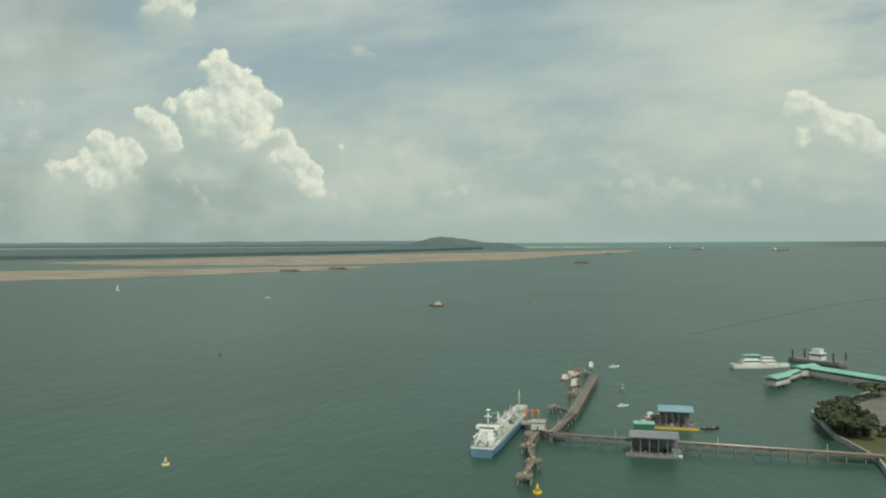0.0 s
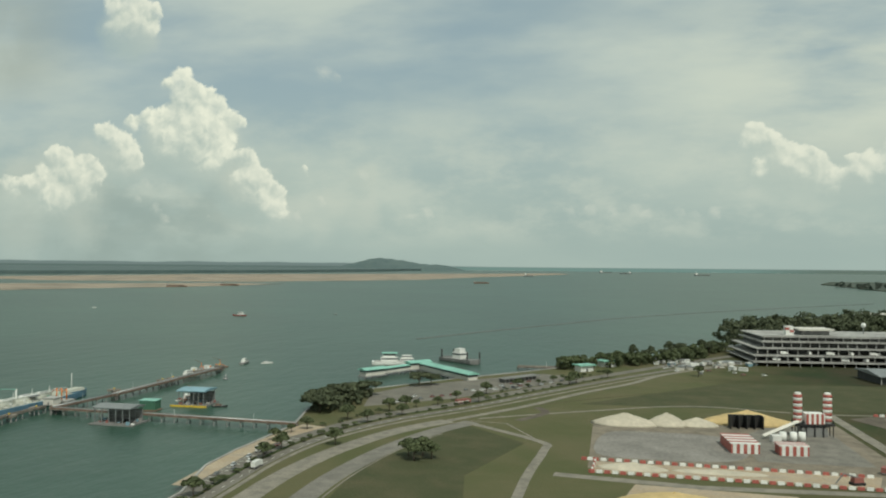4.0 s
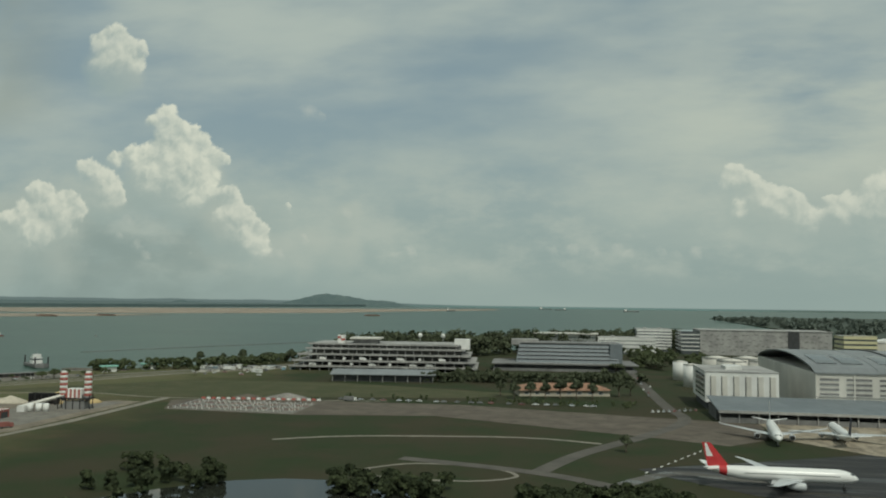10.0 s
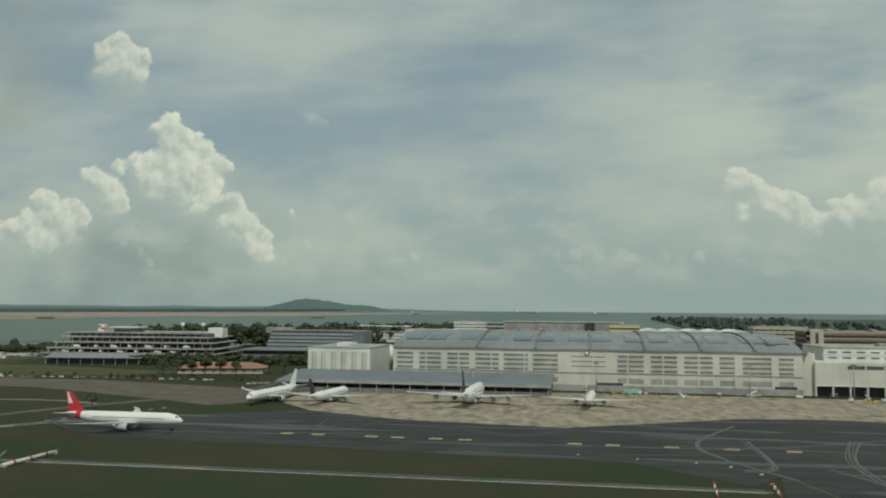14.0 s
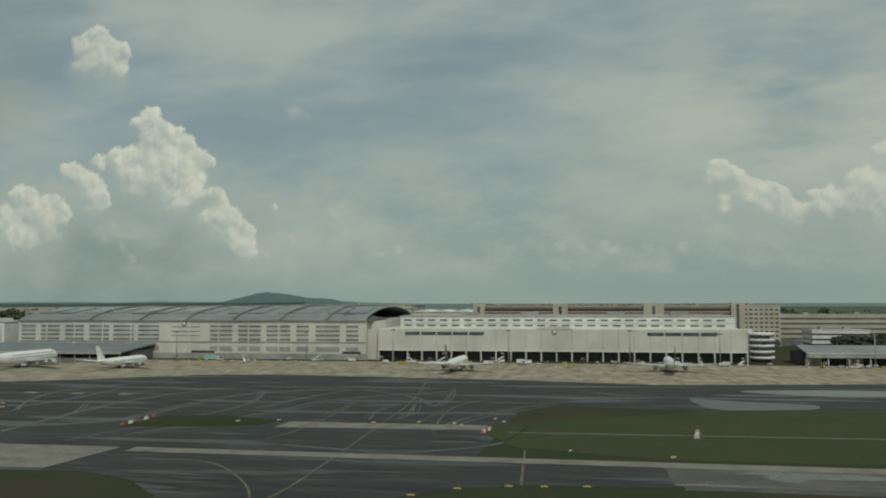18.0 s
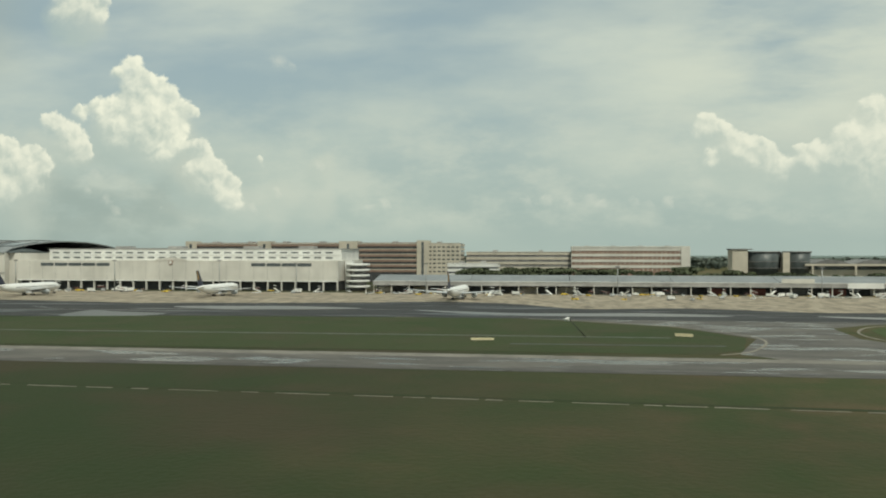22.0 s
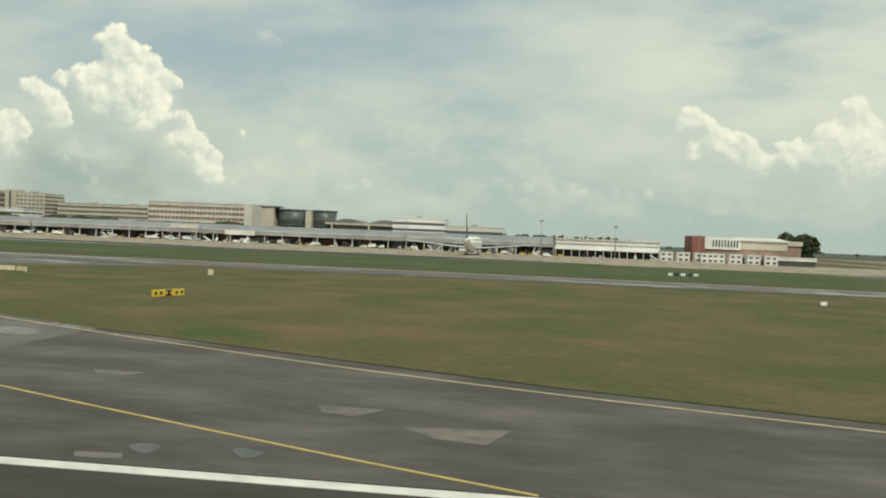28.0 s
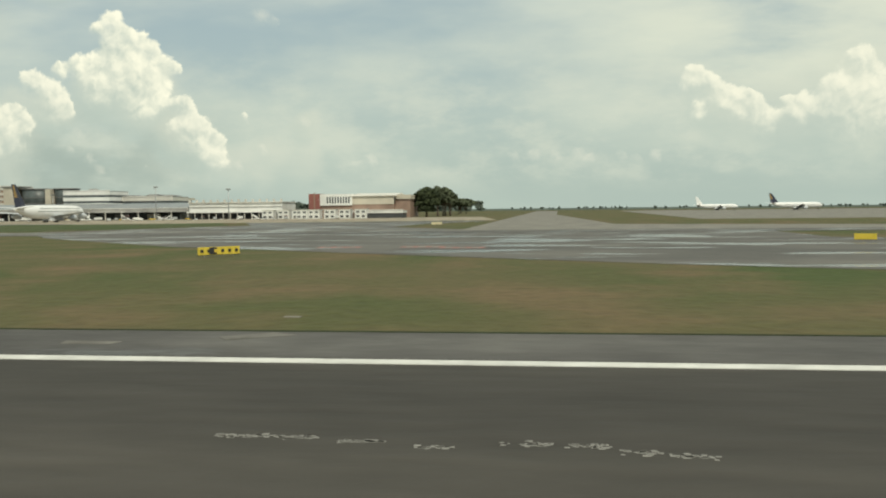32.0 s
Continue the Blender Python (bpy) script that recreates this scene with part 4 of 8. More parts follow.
# runway
slab("runway", [(900, -36), (3200, -36), (3200, 33.4), (900, 33.4)], 0.04, RUNWAY, "dark grooved asphalt runway", 0)
slab("runway_shoulder", [(900, 33.4), (3200, 33.4), (3200, 40.5), (2200, 40.5), (2078, 40.5), (1500, 41), (900, 41)], 0.045, SHOULDER, "greyish runway shoulder with patches", 0)
ribbon("runway_edge_line", [(900, 32.7), (3200, 32.7)], 0.88, 0.075, WHITE_PAINT, "solid white runway side stripe", 0, 0.06)
ribbon("shoulder_edge_line_2", [(2112, 76), (2121.5, 72.4), (2139.7, 65.3), (2158, 58.4), (2172.5, 54.4), (2194, 48.4), (2223, 42.4), (2256, 40.8), (3200, 40.7)], 0.3, 0.058, GRASS_SHADED, "dark grassy edge of the paving", 0, 0.06)
ribbon("shoulder_edge_line", [(2030, 72.3), (2052, 58.8), (2073.2, 47.0), (2077.4, 43.6), (2076.4, 41.2), (2074, 40.6), (1500, 41)], 0.3, 0.055, GRASS_SHADED, "dark grassy edge of the paving", 0, 0.06)
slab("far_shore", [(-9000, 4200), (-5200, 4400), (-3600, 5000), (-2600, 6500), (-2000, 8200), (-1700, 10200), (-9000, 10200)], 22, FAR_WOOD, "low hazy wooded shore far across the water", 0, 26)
slab("far_ground", [(1440, 1900), (1430, 2600), (1450, 3500), (1500, 4600), (1720, 5150), (9000, 5900), (9000, 1750), (2200, 1750)], 0.3, FAR_GROUND, "hazy dark green wooded ground beyond the airfield", 0)

# one hill across the strait, wooded, its blue distance haze put into the colour
def mound(x0, y0, wide, deep, tops, n=56, m=14):
    bm = bmesh.new()
    rows_ = []
    for j in range(m + 1):
        v = j / m * 2 - 1
        row = []
        for i in range(n + 1):
            u = i / n * 2 - 1
            z = sum(h_ * math.exp(-((u - c_) / w_) ** 2) for c_, w_, h_ in tops)
            z = z * max(0, 1 - v * v) * min(1, (1 - abs(u)) * 5) + 5 * math.sin(u * 47 + v * 3) * (1 - v * v) * (1 - abs(u))
            row.append(bm.verts.new((x0 + u * wide, y0 + v * deep, z - 4)))
        rows_.append(row)
    for j in range(m):
        for i in range(n):
            bm.faces.new((rows_[j][i], rows_[j][i + 1], rows_[j + 1][i + 1], rows_[j + 1][i])).smooth = True
    return bm


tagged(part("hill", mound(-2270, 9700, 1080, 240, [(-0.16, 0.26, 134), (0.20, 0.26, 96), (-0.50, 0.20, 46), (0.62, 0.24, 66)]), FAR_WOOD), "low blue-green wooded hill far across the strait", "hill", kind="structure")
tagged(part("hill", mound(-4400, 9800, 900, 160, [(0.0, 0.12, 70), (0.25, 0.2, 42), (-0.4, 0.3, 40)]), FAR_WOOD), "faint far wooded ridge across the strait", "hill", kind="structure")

ribbon("paving_edge", [(1700, 374), (1762, 340), (1787, 298), (1777, 260), (1764, 247)], 1.0, 0.10, PATH_M, "pale worn paving edge round the grass", 5, 0.08)
ribbon("paving_edge", [(1930, 377), (1858, 358), (1834, 334), (1828, 300), (1844, 262), (1880, 246)], 1.0, 0.10, PATH_M, "pale worn paving edge round the grass", 5, 0.08)
# Flat dark patch in place of a shaded drain mouth.
ribbon("drain_3", [(1700, 268), (1770, 270)], 2.0, 0.10, DARK, "flat dark patch painted as the shade of a drain mouth", 0, 0.08)
for k in range(9):
    q = k / 8
    slab("paint_dash", [(x_ + 818 + 33 * q, y_ + 388 + 62 * q) for x_, y_ in ((-0.4, -1.6), (0.6, -1.8), (1.8, 1.6), (0.8, 1.8))], 0.13, WHITE_PAINT, "white painted stand dash on the asphalt", 0, 0.05)
for q in ([(858, 262), (856, 283), (846, 304)], [(870, 262), (872, 282), (862, 303)]):
    ribbon("bridge_parapet", q, 0.35, 0.7, CONC, "low grey bridge parapet over the canal", 4, 0.7)
for q in ([(860, 200), (862, 246)], [(866, 262), (862, 286), (852, 304), (838, 322), (820, 340)]):
    ribbon("road_line", q, 0.22, 0.16, WORN, "white road line on the service road", 5, 0.05)

slab("taxiway_10", [(1640, 373), (1850, 371), (2010, 381), (2190, 394), (2150, 412), (2060, 420), (1990, 412), (1930, 432), (1850, 428), (1790, 452), (1730, 440), (1690, 478), (1640, 492), (1600, 470), (1610, 400)], 0.062, ASPHALT_DARK, "wet dark paving along the apron edge", 4)
# Sheets added over the apron seam, with painted sky sheen.
for q in ([(1640, 420), (1700, 404), (1760, 412), (1800, 398), (1760, 392), (1690, 390)], [(1840, 404), (1900, 396), (1960, 402), (1930, 390), (1870, 386)], [(1500, 430), (1560, 440), (1610, 428), (1580, 416), (1530, 412)]):
    slab("wet_sheet", q, 0.068, PATCH_WET, "pale sheet coloured as sky sheen on wet paving", 4, 0.05)

# ---- buildings ----
def house(name, x0, x1, y0, y1, label, category="building", rz=0):
    return thing(name, x0, y0, 0, rz, label, category), x1 - x0, y1 - y0


def bands(name, x0, x1, y0, y1, z0, z1, floors, wall, glass, label, parapet=1.0, band=0.5, piers=0, roof=None, category="building", rz=0, units=3, pier_w=0.8):
    """A block of storeys: a glazed core between proud floor bands, with piers and a roof with plant boxes."""
    t, w, d = house(name, x0, x1, y0, y1, label, category, rz)
    # With DARK as glass, the core's colour stands in for shaded open storeys.
    part("core", bx(0.5, w - 0.5, 0.5, d - 0.5, 0, z1 - 0.3), glass, t, "dark inner core behind the floor bands")
    fh = (z1 - z0) / floors
    for i in range(floors):
        z = z0 + i * fh
        part("floor_band", bx(0, w, 0, d, z + fh * (1 - band), z + fh), wall, t)
    part("roof", bx(-0.2, w + 0.2, -0.2, d + 0.2, z1, z1 + 0.35), roof or CONC, t)
    part("parapet", bx(-0.1, w + 0.1, -0.1, 0.3, z1 + 0.35, z1 + 0.35 + parapet * 0.6), wall, t)
    if piers:
        first = None
        for i in range(piers + 1):
            m = pose(i * (w - pier_w) / piers, -0.12, 0)
            if first is None:
                first = part("pier", bx(0, pier_w, 0, 0.7, z0, z1), wall, t)
                first.matrix_basis = m
            else:
                share("pier", first, t, m)
    for i in range(units):
        ux = w * (i + 0.6) / (units + 0.3)
        part("roof_unit", bx(ux - 2.5, ux + 2.0, d * 0.35, d * 0.6, z1 + 0.35, z1 + 2.6), CONC, t)
    return t


def windows(t, xs, z0, z1, y, w, material=GLASS, frame=0.25, name="window"):
    """Windows in a wall: a frame and a pane each."""
    f0 = p0 = None
    for x in xs:
        if f0 is None:
            bm = bmesh.new()
            box(bm, 0, w, y - 0.22, y + 0.1, 0, frame)
            box(bm, 0, w, y - 0.22, y + 0.1, z1 - z0 - frame, z1 - z0)
            box(bm, 0, frame, y - 0.22, y + 0.1, frame, z1 - z0 - frame)
            box(bm, w - frame, w, y - 0.22, y + 0.1, frame, z1 - z0 - frame)
            f0 = part(name, bm, WHITE, t)
            f0.matrix_basis = pose(x, 0, z0)
            p0 = part("pane", bx(frame, w - frame, y - 0.12, y + 0.08, frame, z1 - z0 - frame), material, f0)
        else:
            f1 = share(name, f0, t, pose(x, 0, z0))
            share("pane", p0, f1, Matrix.Identity(4))


DRUM = mat("dark_drum_glass", (0.085, 0.10, 0.10), 0.4, var=0.3, size=6, spec=0.3)
# hangar one: pale metal hall, barrel roof with dark ribs
hg, HW, HD = house("hangar", 954, 1256, 613, 800, "long cream metal hangar with grey barrel roof and louvre rows", "hangar")
part("wall", bx(0, HW, 0, HD, 0, 30.6), CREAM, hg, "cream ribbed cladding")
part("skirting", bx(-0.15, HW + 0.15, -0.25, 0.2, 0, 4.6), CONC, hg, "grey concrete base")
part("ledge", bx(-0.2, HW + 0.2, -0.5, 0.1, 13.4, 13.9), CONC, hg)


def roof_z(s):
    return 31 + 10.5 * math.sin(math.pi * min(max(s, 0), 1)) ** 0.62


def barrel(x0, x1, lift, n=18):
    bm = bmesh.new()
    lo = [(i / n, roof_z(i / n) + lift) for i in range(n + 1)]
    rings = []
    for x in (x0, x1):
        rings.append([(x, -1 + s * (HD + 2), z) for s, z in lo] + [(x, -1 + s * (HD + 2), z - 0.9) for s, z in reversed(lo)])
    return loft(bm, rings, True, True, False)


for i in range(7):
    part("roof_panel", barrel(i * 43.2 - 0.4, min(i * 43.2 + 42.9, HW + 0.4), 0.25 * (i % 2)), ROOF_GREY, hg)
for x in (66, 111, 152, 192, 232, 270):
    rb_ = part("roof_rib", barrel(x - 1.0, x + 1.0, 1.3), CONC_DARK, hg, "dark curved roof rib")
for i in range(7):
    for dx in (6, 24):
        bm = bmesh.new()
        x = i * 43.2 + dx
        pr = [(s, roof_z(s) + 0.6) for s in (0.10, 0.16, 0.22, 0.28)]
        loft(bm, [[(xx, -1 + s * (HD + 2), z) for s, z in pr] + [(xx, -1 + s * (HD + 2), z - 0.5) for s, z in reversed(pr)] for xx in (x, x + 14)], True, True, False)
        part("skylight", bm, GLASS, hg)
LOUV = [(957, 970), (975, 992), (997, 1014), (1019, 1037), (1041, 1059), (1063, 1082), (1126, 1145), (1150, 1169), (1174, 1194), (1199, 1210), (1215, 1235), (1240, 1250)]
for a, b in LOUV:
    for z in (25.2, 21.7, 18.2, 14.7):
        part("louvre", bx(a - 954, b - 954, -0.12, 0.3, z, z + 1.7), CONC_DARK, hg)
        part("louvre_sill", bx(a - 954.3, b - 953.7, -0.35, 0.0, z - 0.25, z), WHITE, hg)
    part("vent_panel", bx(a - 954, b - 954, -0.12, 0.3, 6.2, 10.0), CONC, hg, "grey louvred panel")
for z in (25.5, 21.9, 18.4):
    part("louvre", bx(138, 163, -0.1, 0.3, z - 0.3, z + 0.4), CONC_DARK, hg)
em = part("emblem", tb((149.5, -0.6, 28.4), (149.5, 0.2, 28.4), 1.9, 1.9, 20), BROWN, hg, "round brown emblem on the wall")
part("emblem_ring", tb((149.5, -0.75, 28.4), (149.5, -0.62, 28.4), 1.2, 1.2, 16), WHITE, em)
# Doorways are flat dark panels on the wall, their shade painted.
part("door_opening", bx(156, 176, -0.14, 0.3, 0, 6.5), DARK, hg, "dark panel painted as a shaded hangar doorway")
part("door_opening", bx(283, 298, -0.14, 0.3, 0, 6.5), DARK, hg, "dark panel painted as a shaded corner bay")
for i in range(12):
    part("buttress", bx(i * 25.5 + 0.2, i * 25.5 + 1.4, -0.45, 0.1, 4.6, 30.4), CREAM, hg)
# the rounded dark glazed end above the joint
bm = bmesh.new()
loft(bm, [[(280 + 27 * k, 2 + 50 * (1 - j / 10), 30.4 + 7.0 * math.sin(math.pi * j / 10) ** 0.7 * (1 - 0.75 * k * k)) for j in range(11)] for k in (0, 0.3, 0.6, 0.85, 1)], False, True, True)
part("gable_glazing", bm, DRUM, hg, "dark curved glazed gable")
part("gable_base", bx(302, 312, 6, 52, 0, 30.2), CREAM, hg)

# low canopy building in front of it
cn, w, d = house("canopy_building", 880, 1078, 562, 612, "long low grey-roofed canopy building beside the apron", "building")
bm = bmesh.new()
loft(bm, [[(x, -1, 8.2), (x, 51, 12.2), (x, 51, 11.6), (x, -1, 7.4)] for x in (-1, w + 1)], True, True, False)
part("roof", bm, SLATE, cn, "blue-grey sloping metal roof")
part("fascia", bx(-1, w + 1, -1.3, -1.0, 6.6, 8.4), CONC, cn)
part("back_wall", bx(0, w, 14, 48, 0, 8.0), GLOOM, cn, "back block painted dark for the shade under the roof")
part("front_wall", bx(0.8, w - 0.8, 0.9, 1.4, 0, 3.4), CONC_DARK, cn, "low dark front wall")
col0 = part("column", bx(0, 0.6, 0, 0.6, 0, 7.6), CONC, cn)
for i in range(1, 17):
    share("column", col0, cn, pose(i * w / 16.1, 0, 0))

# pale block on stilts with upright fins
bk, w, d = house("office_block", 880, 932, 624, 690, "pale boxy block with upright white fins on columns", "office")
part("wall", bx(0, w, 0, d, 6, 28.2), WHITE, bk)
part("undercroft", bx(2, w - 2, 3, d - 2, 0, 6), DARK, bk)
part("roof", bx(-0.3, w + 0.3, -0.3, d + 0.3, 28.2, 28.9), CONC, bk)
for i, x in enumerate((4, 12, 20.5, 29, 37.5, 46)):
    part("fin", bx(x, x + 3.6, -0.8, 0.2, 8, 25.5), CREAM, bk)
    # Thin darker strip along one side of the fin.
    part("dark_strip", bx(x - 0.6, x, -0.25, 0.2, 8, 25.5), CONC_DARK, bk)
    part("column", bx(x, x + 0.9, 0.2, 1.1, 0, 6), CONC, bk)
part("side_glazing", bx(-0.2, 0.3, 5, 50, 9, 26), GLASS, bk)
for z in (11, 15, 19, 23):
    part("side_band", bx(-0.5, 0.3, 4, 51, z, z + 1.0), CREAM, bk)
part("roof_unit", bx(18, 30, 20, 40, 28.9, 31.5), WHITE, bk)

# hangar two
h2, w, d = house("hangar", 1265, 1544, 616, 700, "broad cream hangar with white upper floors and open pillared front", "hangar")
part("wall", bx(0, w, 0, 24, 7.8, 24.2), CREAM, h2, "cream panelled front")
part("interior", bx(1, w - 1, 5, 30, 0, 7.8), DARK, h2, "block painted dark for the shade in the bays")
part("upper_storey", bx(13, w - 4, 25, 84, 24.2, 33.6), WHITE, h2, "white upper floors")
part("upper_base", bx(0.5, w - 0.5, 24, 84, 7.8, 24.3), CREAM, h2)
for k, z in enumerate((25.6, 29.8)):
    n = 26
    windows(h2, [16 + i * (w - 24) / n for i in range(n)], z, z + 1.7, 25, 6.6)
part("upper_ledge", bx(12.5, w - 3.5, 24.4, 25.1, 28.6, 29.0), WHITE, h2)
part("roof", bx(12, w - 3, 24.4, 85, 33.6, 34.2), CONC, h2)
pl0 = part("pillar", bx(0, 1.1, 0, 1.6, 0, 7.8), CREAM, h2)
for i in range(1, 25):
    share("pillar", pl0, h2, pose(i * (w - 1.1) / 24, 0, 0))
for i in range(25):
    part("wall_joint", bx(i * (w - 1.1) / 24 + 0.4, i * (w - 1.1) / 24 + 0.6, -0.05, 0.2, 7.8, 24.0), CONC, h2)
for i in range(5):
    part("window", bx(22 + i * 12.6, 33.6 + i * 12.6, -0.12, 0.3, 19.6, 22.2), GLASS, h2)
for i in range(4):
    part("window", bx(207 + i * 12.8, 218.8 + i * 12.8, -0.12, 0.3, 19.6, 22.2), GLASS, h2)
bm = bmesh.new()
pts = [(-14, 24.2)] + [(14 * math.sin(a), 24.2 + 2.6 * math.cos(a)) for a in [math.radians(d_) for d_ in (-75, -50, -25, 0, 25, 50, 75)]] + [(14, 24.2)]
loft(bm, [[(x + 138, y, z) for x, z in pts] for y in (-0.3, 0.4)], True, True, False)
part("crest_panel", bm, CREAM, h2, "curved raised crest panel")
em = part("emblem", tb((138, -0.7, 22.6), (138, 0.2, 22.6), 1.9, 1.9, 20), BROWN, h2, "round brown emblem on the wall")
part("emblem_ring", tb((138, -0.85, 22.6), (138, -0.72, 22.6), 1.2, 1.2, 16), WHITE, em)
part("skirting", bx(-0.2, w + 0.2, -0.3, 0.2, 7.4, 8.1), WHITE, h2)
for x in (60, 110, 180, 230):
    part("roof_unit", bx(x, x + 14, 50, 60, 34.2, 36.4), CONC, h2)
# ramp tower
rt, w, d = house("ramp_tower", 1547, 1566, 622, 642, "white ringed parking ramp tower", "tower")
part("core", tb((9.5, 10, 0), (9.5, 10, 21), 6.5, 6.5, 20), CONC_DARK, rt)
for i in range(5):
    part("ring", tb((9.5, 10, 2.4 + 4.4 * i), (9.5, 10, 4.2 + 4.4 * i), 9.5, 9.5, 24), WHITE, rt)
part("stair_shaft", bx(-2, 4, 12, 20, 0, 24), WHITE, rt)

# long striped parking building with cream towers
gp = bands("parking_building", 1316, 1572, 823, 880, 8, 40.5, 6, BROWN, DARK, "long brown-banded parking building with cream stair towers", band=0.55, units=6, category="parking building")
part("podium", bx(0, 256, 1, 50, 0, 8), BEIGE, gp)
for i in range(6):
    part("cream_rail", bx(-0.2, 256.2, -0.35, 0.0, 8 + i * 5.42 + 4.6, 8 + i * 5.42 + 5.4), BEIGE, gp)
for x0, x1 in ((0, 12), (82, 97), (172, 192)):
    tw = part("stair_tower", bx(x0, x1, -1.6, 12, 0, 43), BEIGE, gp, "cream stair tower")
    part("slot_window", bx((x0 + x1) / 2 - 1.4, (x0 + x1) / 2 + 1.4, -1.75, -1.5, 10, 40), GLASS, tw)
t2_ = bands("tower_block", 1573, 1618, 822, 860, 6, 40, 8, BEIGE, GLASS, "cream tower block with upright window strips", band=0.62, piers=9, units=1, pier_w=1.6, category="tower")
part("podium", bx(0, 45, 1, 36, 0, 6), BEIGE, t2_)
part("shaft", bx(-1, 12, -1.4, 14, 0, 43.5), BEIGE, t2_)
part("shaft_window", bx(4, 6.5, -1.6, -1.3, 6, 42), GLASS, t2_)
bands("parking_building", 1622, 1735, 840, 890, 6, 31, 5, BEIGE, CONC_DARK, "beige banded parking building", band=0.5, units=2, category="parking building")
bands("office_block", 1618, 1664, 720, 750, 3, 20.5, 4, WHITE, GLASS, "white low office block with window bands", band=0.62, units=2, category="office")
bc = bands("office_block", 1732, 1850, 834, 870, 12, 35.5, 4, CREAM, BROWN, "long cream hotel block with brown window bands", band=0.45, piers=26, units=4, pier_w=0.3, category="office")
part("podium", bx(2, 116, 2, 34, 0, 12), CONC_DARK, bc)
part("crown", bx(0, 118, -0.4, 35, 35.9, 37.4), CREAM, bc)
part("end_wall", bx(110, 119, -0.8, 36, 10, 37.4), CREAM, bc, "plain cream end wall")
# terminal with dark drums and pale vaults
dt, w, d = house("terminal_building", 1880, 2070, 778, 830, "cream terminal with dark glass drums and shallow vaulted roofs", "terminal")
part("pylon", bx(0, 14, 0, 20, 0, 33.5), BEIGE, dt)
part("pylon_cap", bx(-1, 18, -1, 21, 33.5, 34.6), CONC_DARK, dt)
for x, r in ((30, 15), (62, 11)):
    dr = part("drum", tb((x, 16, 10), (x, 16, 31), r, r + 1.5, 28), DRUM, dt, "dark glazed drum")
    part("drum_roof", tb((x, 16, 31), (x, 16, 32.2), r + 2.2, r + 2.2, 28), CONC_DARK, dr)
    for z in (16, 22, 27):
        part("drum_band", tb((x, 16, z), (x, 16, z + 0.7), r + 1.2, r + 1.2, 28), CONC_DARK, dr)
part("pier", bx(46, 52, 2, 20, 0, 31), BEIGE, dt)
part("wall", bx(10, 190, 10, 45, 0, 15), BEIGE, dt)
part("eaves", bx(66, 190, 4, 48, 18.5, 20.5), BEIGE, dt)
part("glazing", bx(68, 188, 9.7, 44, 15, 18.5), GLASS, dt)
for x in (72, 110, 148):
    bm = bmesh.new()
    arc = [(x + 34 * j / 12, 20.5 + 4.0 * math.sin(math.pi * j / 12)) for j in range(13)]
    loft(bm, [[(a, y, z) for a, z in arc] + [(arc[-1][0], y, 20.4), (arc[0][0], y, 20.4)] for y in (4, 48)], True, True, False)
    part("vault", bm, CONC_DARK, dt, "shallow dark vault")
    part("column", bx(x, x + 1.5, 3.5, 5.5, 0, 18.5), BEIGE, dt)
bands("office_block", 2042, 2084, 630, 660, 9, 24, 3, WHITE, GLASS, "white office block behind the terminal roof", band=0.6, units=1, category="office")
bands("office_block", 2084, 2130, 650, 680, 6, 19, 2, CREAM, GLASS, "low cream office block", band=0.5, units=1, category="office")

# long low cargo terminal
ct, w, d = house("cargo_terminal", 1578, 2170, 594, 640, "very long low grey-roofed cargo terminal with open bays", "terminal")
for i in range(8):
    bm = bmesh.new()
    a, b = w * i / 8, w * (i + 1) / 8 - 0.4
    loft(bm, [[(x, -2, 9.2), (x, 26, 13.4), (x, 46, 12.0), (x, 46, 11.4), (x, 26, 12.7), (x, -2, 8.6)] for x in (a, b)], True, True, False)
    part("roof_panel", bm, ROOF_GREY, ct, "grey metal roof sheet")
part("fascia", bx(0, w, -2.3, -2.0, 6.0, 9.3), CONC, ct, "pale grey fascia board")
part("gutter", bx(0, w, -2.6, -2.3, 9.0, 9.4), WHITE, ct)
part("interior", bx(0.5, w - 0.5, 10, 44, 0, 8.6), DARK, ct, "block painted dark for shade in the loading bays")
c0 = part("column", bx(0, 0.7, 0, 0.7, 0, 8.8), CREAM, ct)
for i in range(1, 44):
    share("column", c0, ct, pose(i * (w - 0.8) / 43, -1.4, 0))
for i in range(0, 43, 2):
    part("bay_door", bx(i * w / 43 + 1.5, (i + 1) * w / 43 - 1, 9.8, 10.1, 0, 4.5), random.choice([CONC, BRICK_RED, CONC_DARK, BEIGE]), ct)
part("sign_board", bx(340, 364, -2.7, -2.4, 5.6, 9.0), WHITE, ct, "blank pale sign board")
part("gable", bx(296, 318, -2.7, -2.3, 9.0, 12.2, taper=0.0), CREAM, ct)

# white market shed with studded roof
ws, w, d = house("freight_shed", 2171, 2246, 590, 625, "white two-tier freight shed with a studded roof edge", "shed")
part("wall", bx(0, w, 2, d, 5.5, 12.5), WHITE, ws)
part("interior", bx(0.5, w - 0.5, 6, d - 1, 0, 5.5), DARK, ws)
part("canopy", bx(-0.5, w + 0.5, -2, 4, 5.0, 6.0), WHITE, ws)
part("upper_band", bx(0, w, 1.6, 2, 8.8, 9.6), CONC, ws)
part("roof", bx(-0.5, w + 0.5, 1, d + 0.5, 12.5, 13.2), CREAM, ws)
v0 = part("roof_vent", bx(0, 1.2, 1.2, 3.2, 13.2, 15.2), CREAM, ws)
c0 = part("column", bx(0, 0.5, -1.5, -1, 0, 5), CREAM, ws)
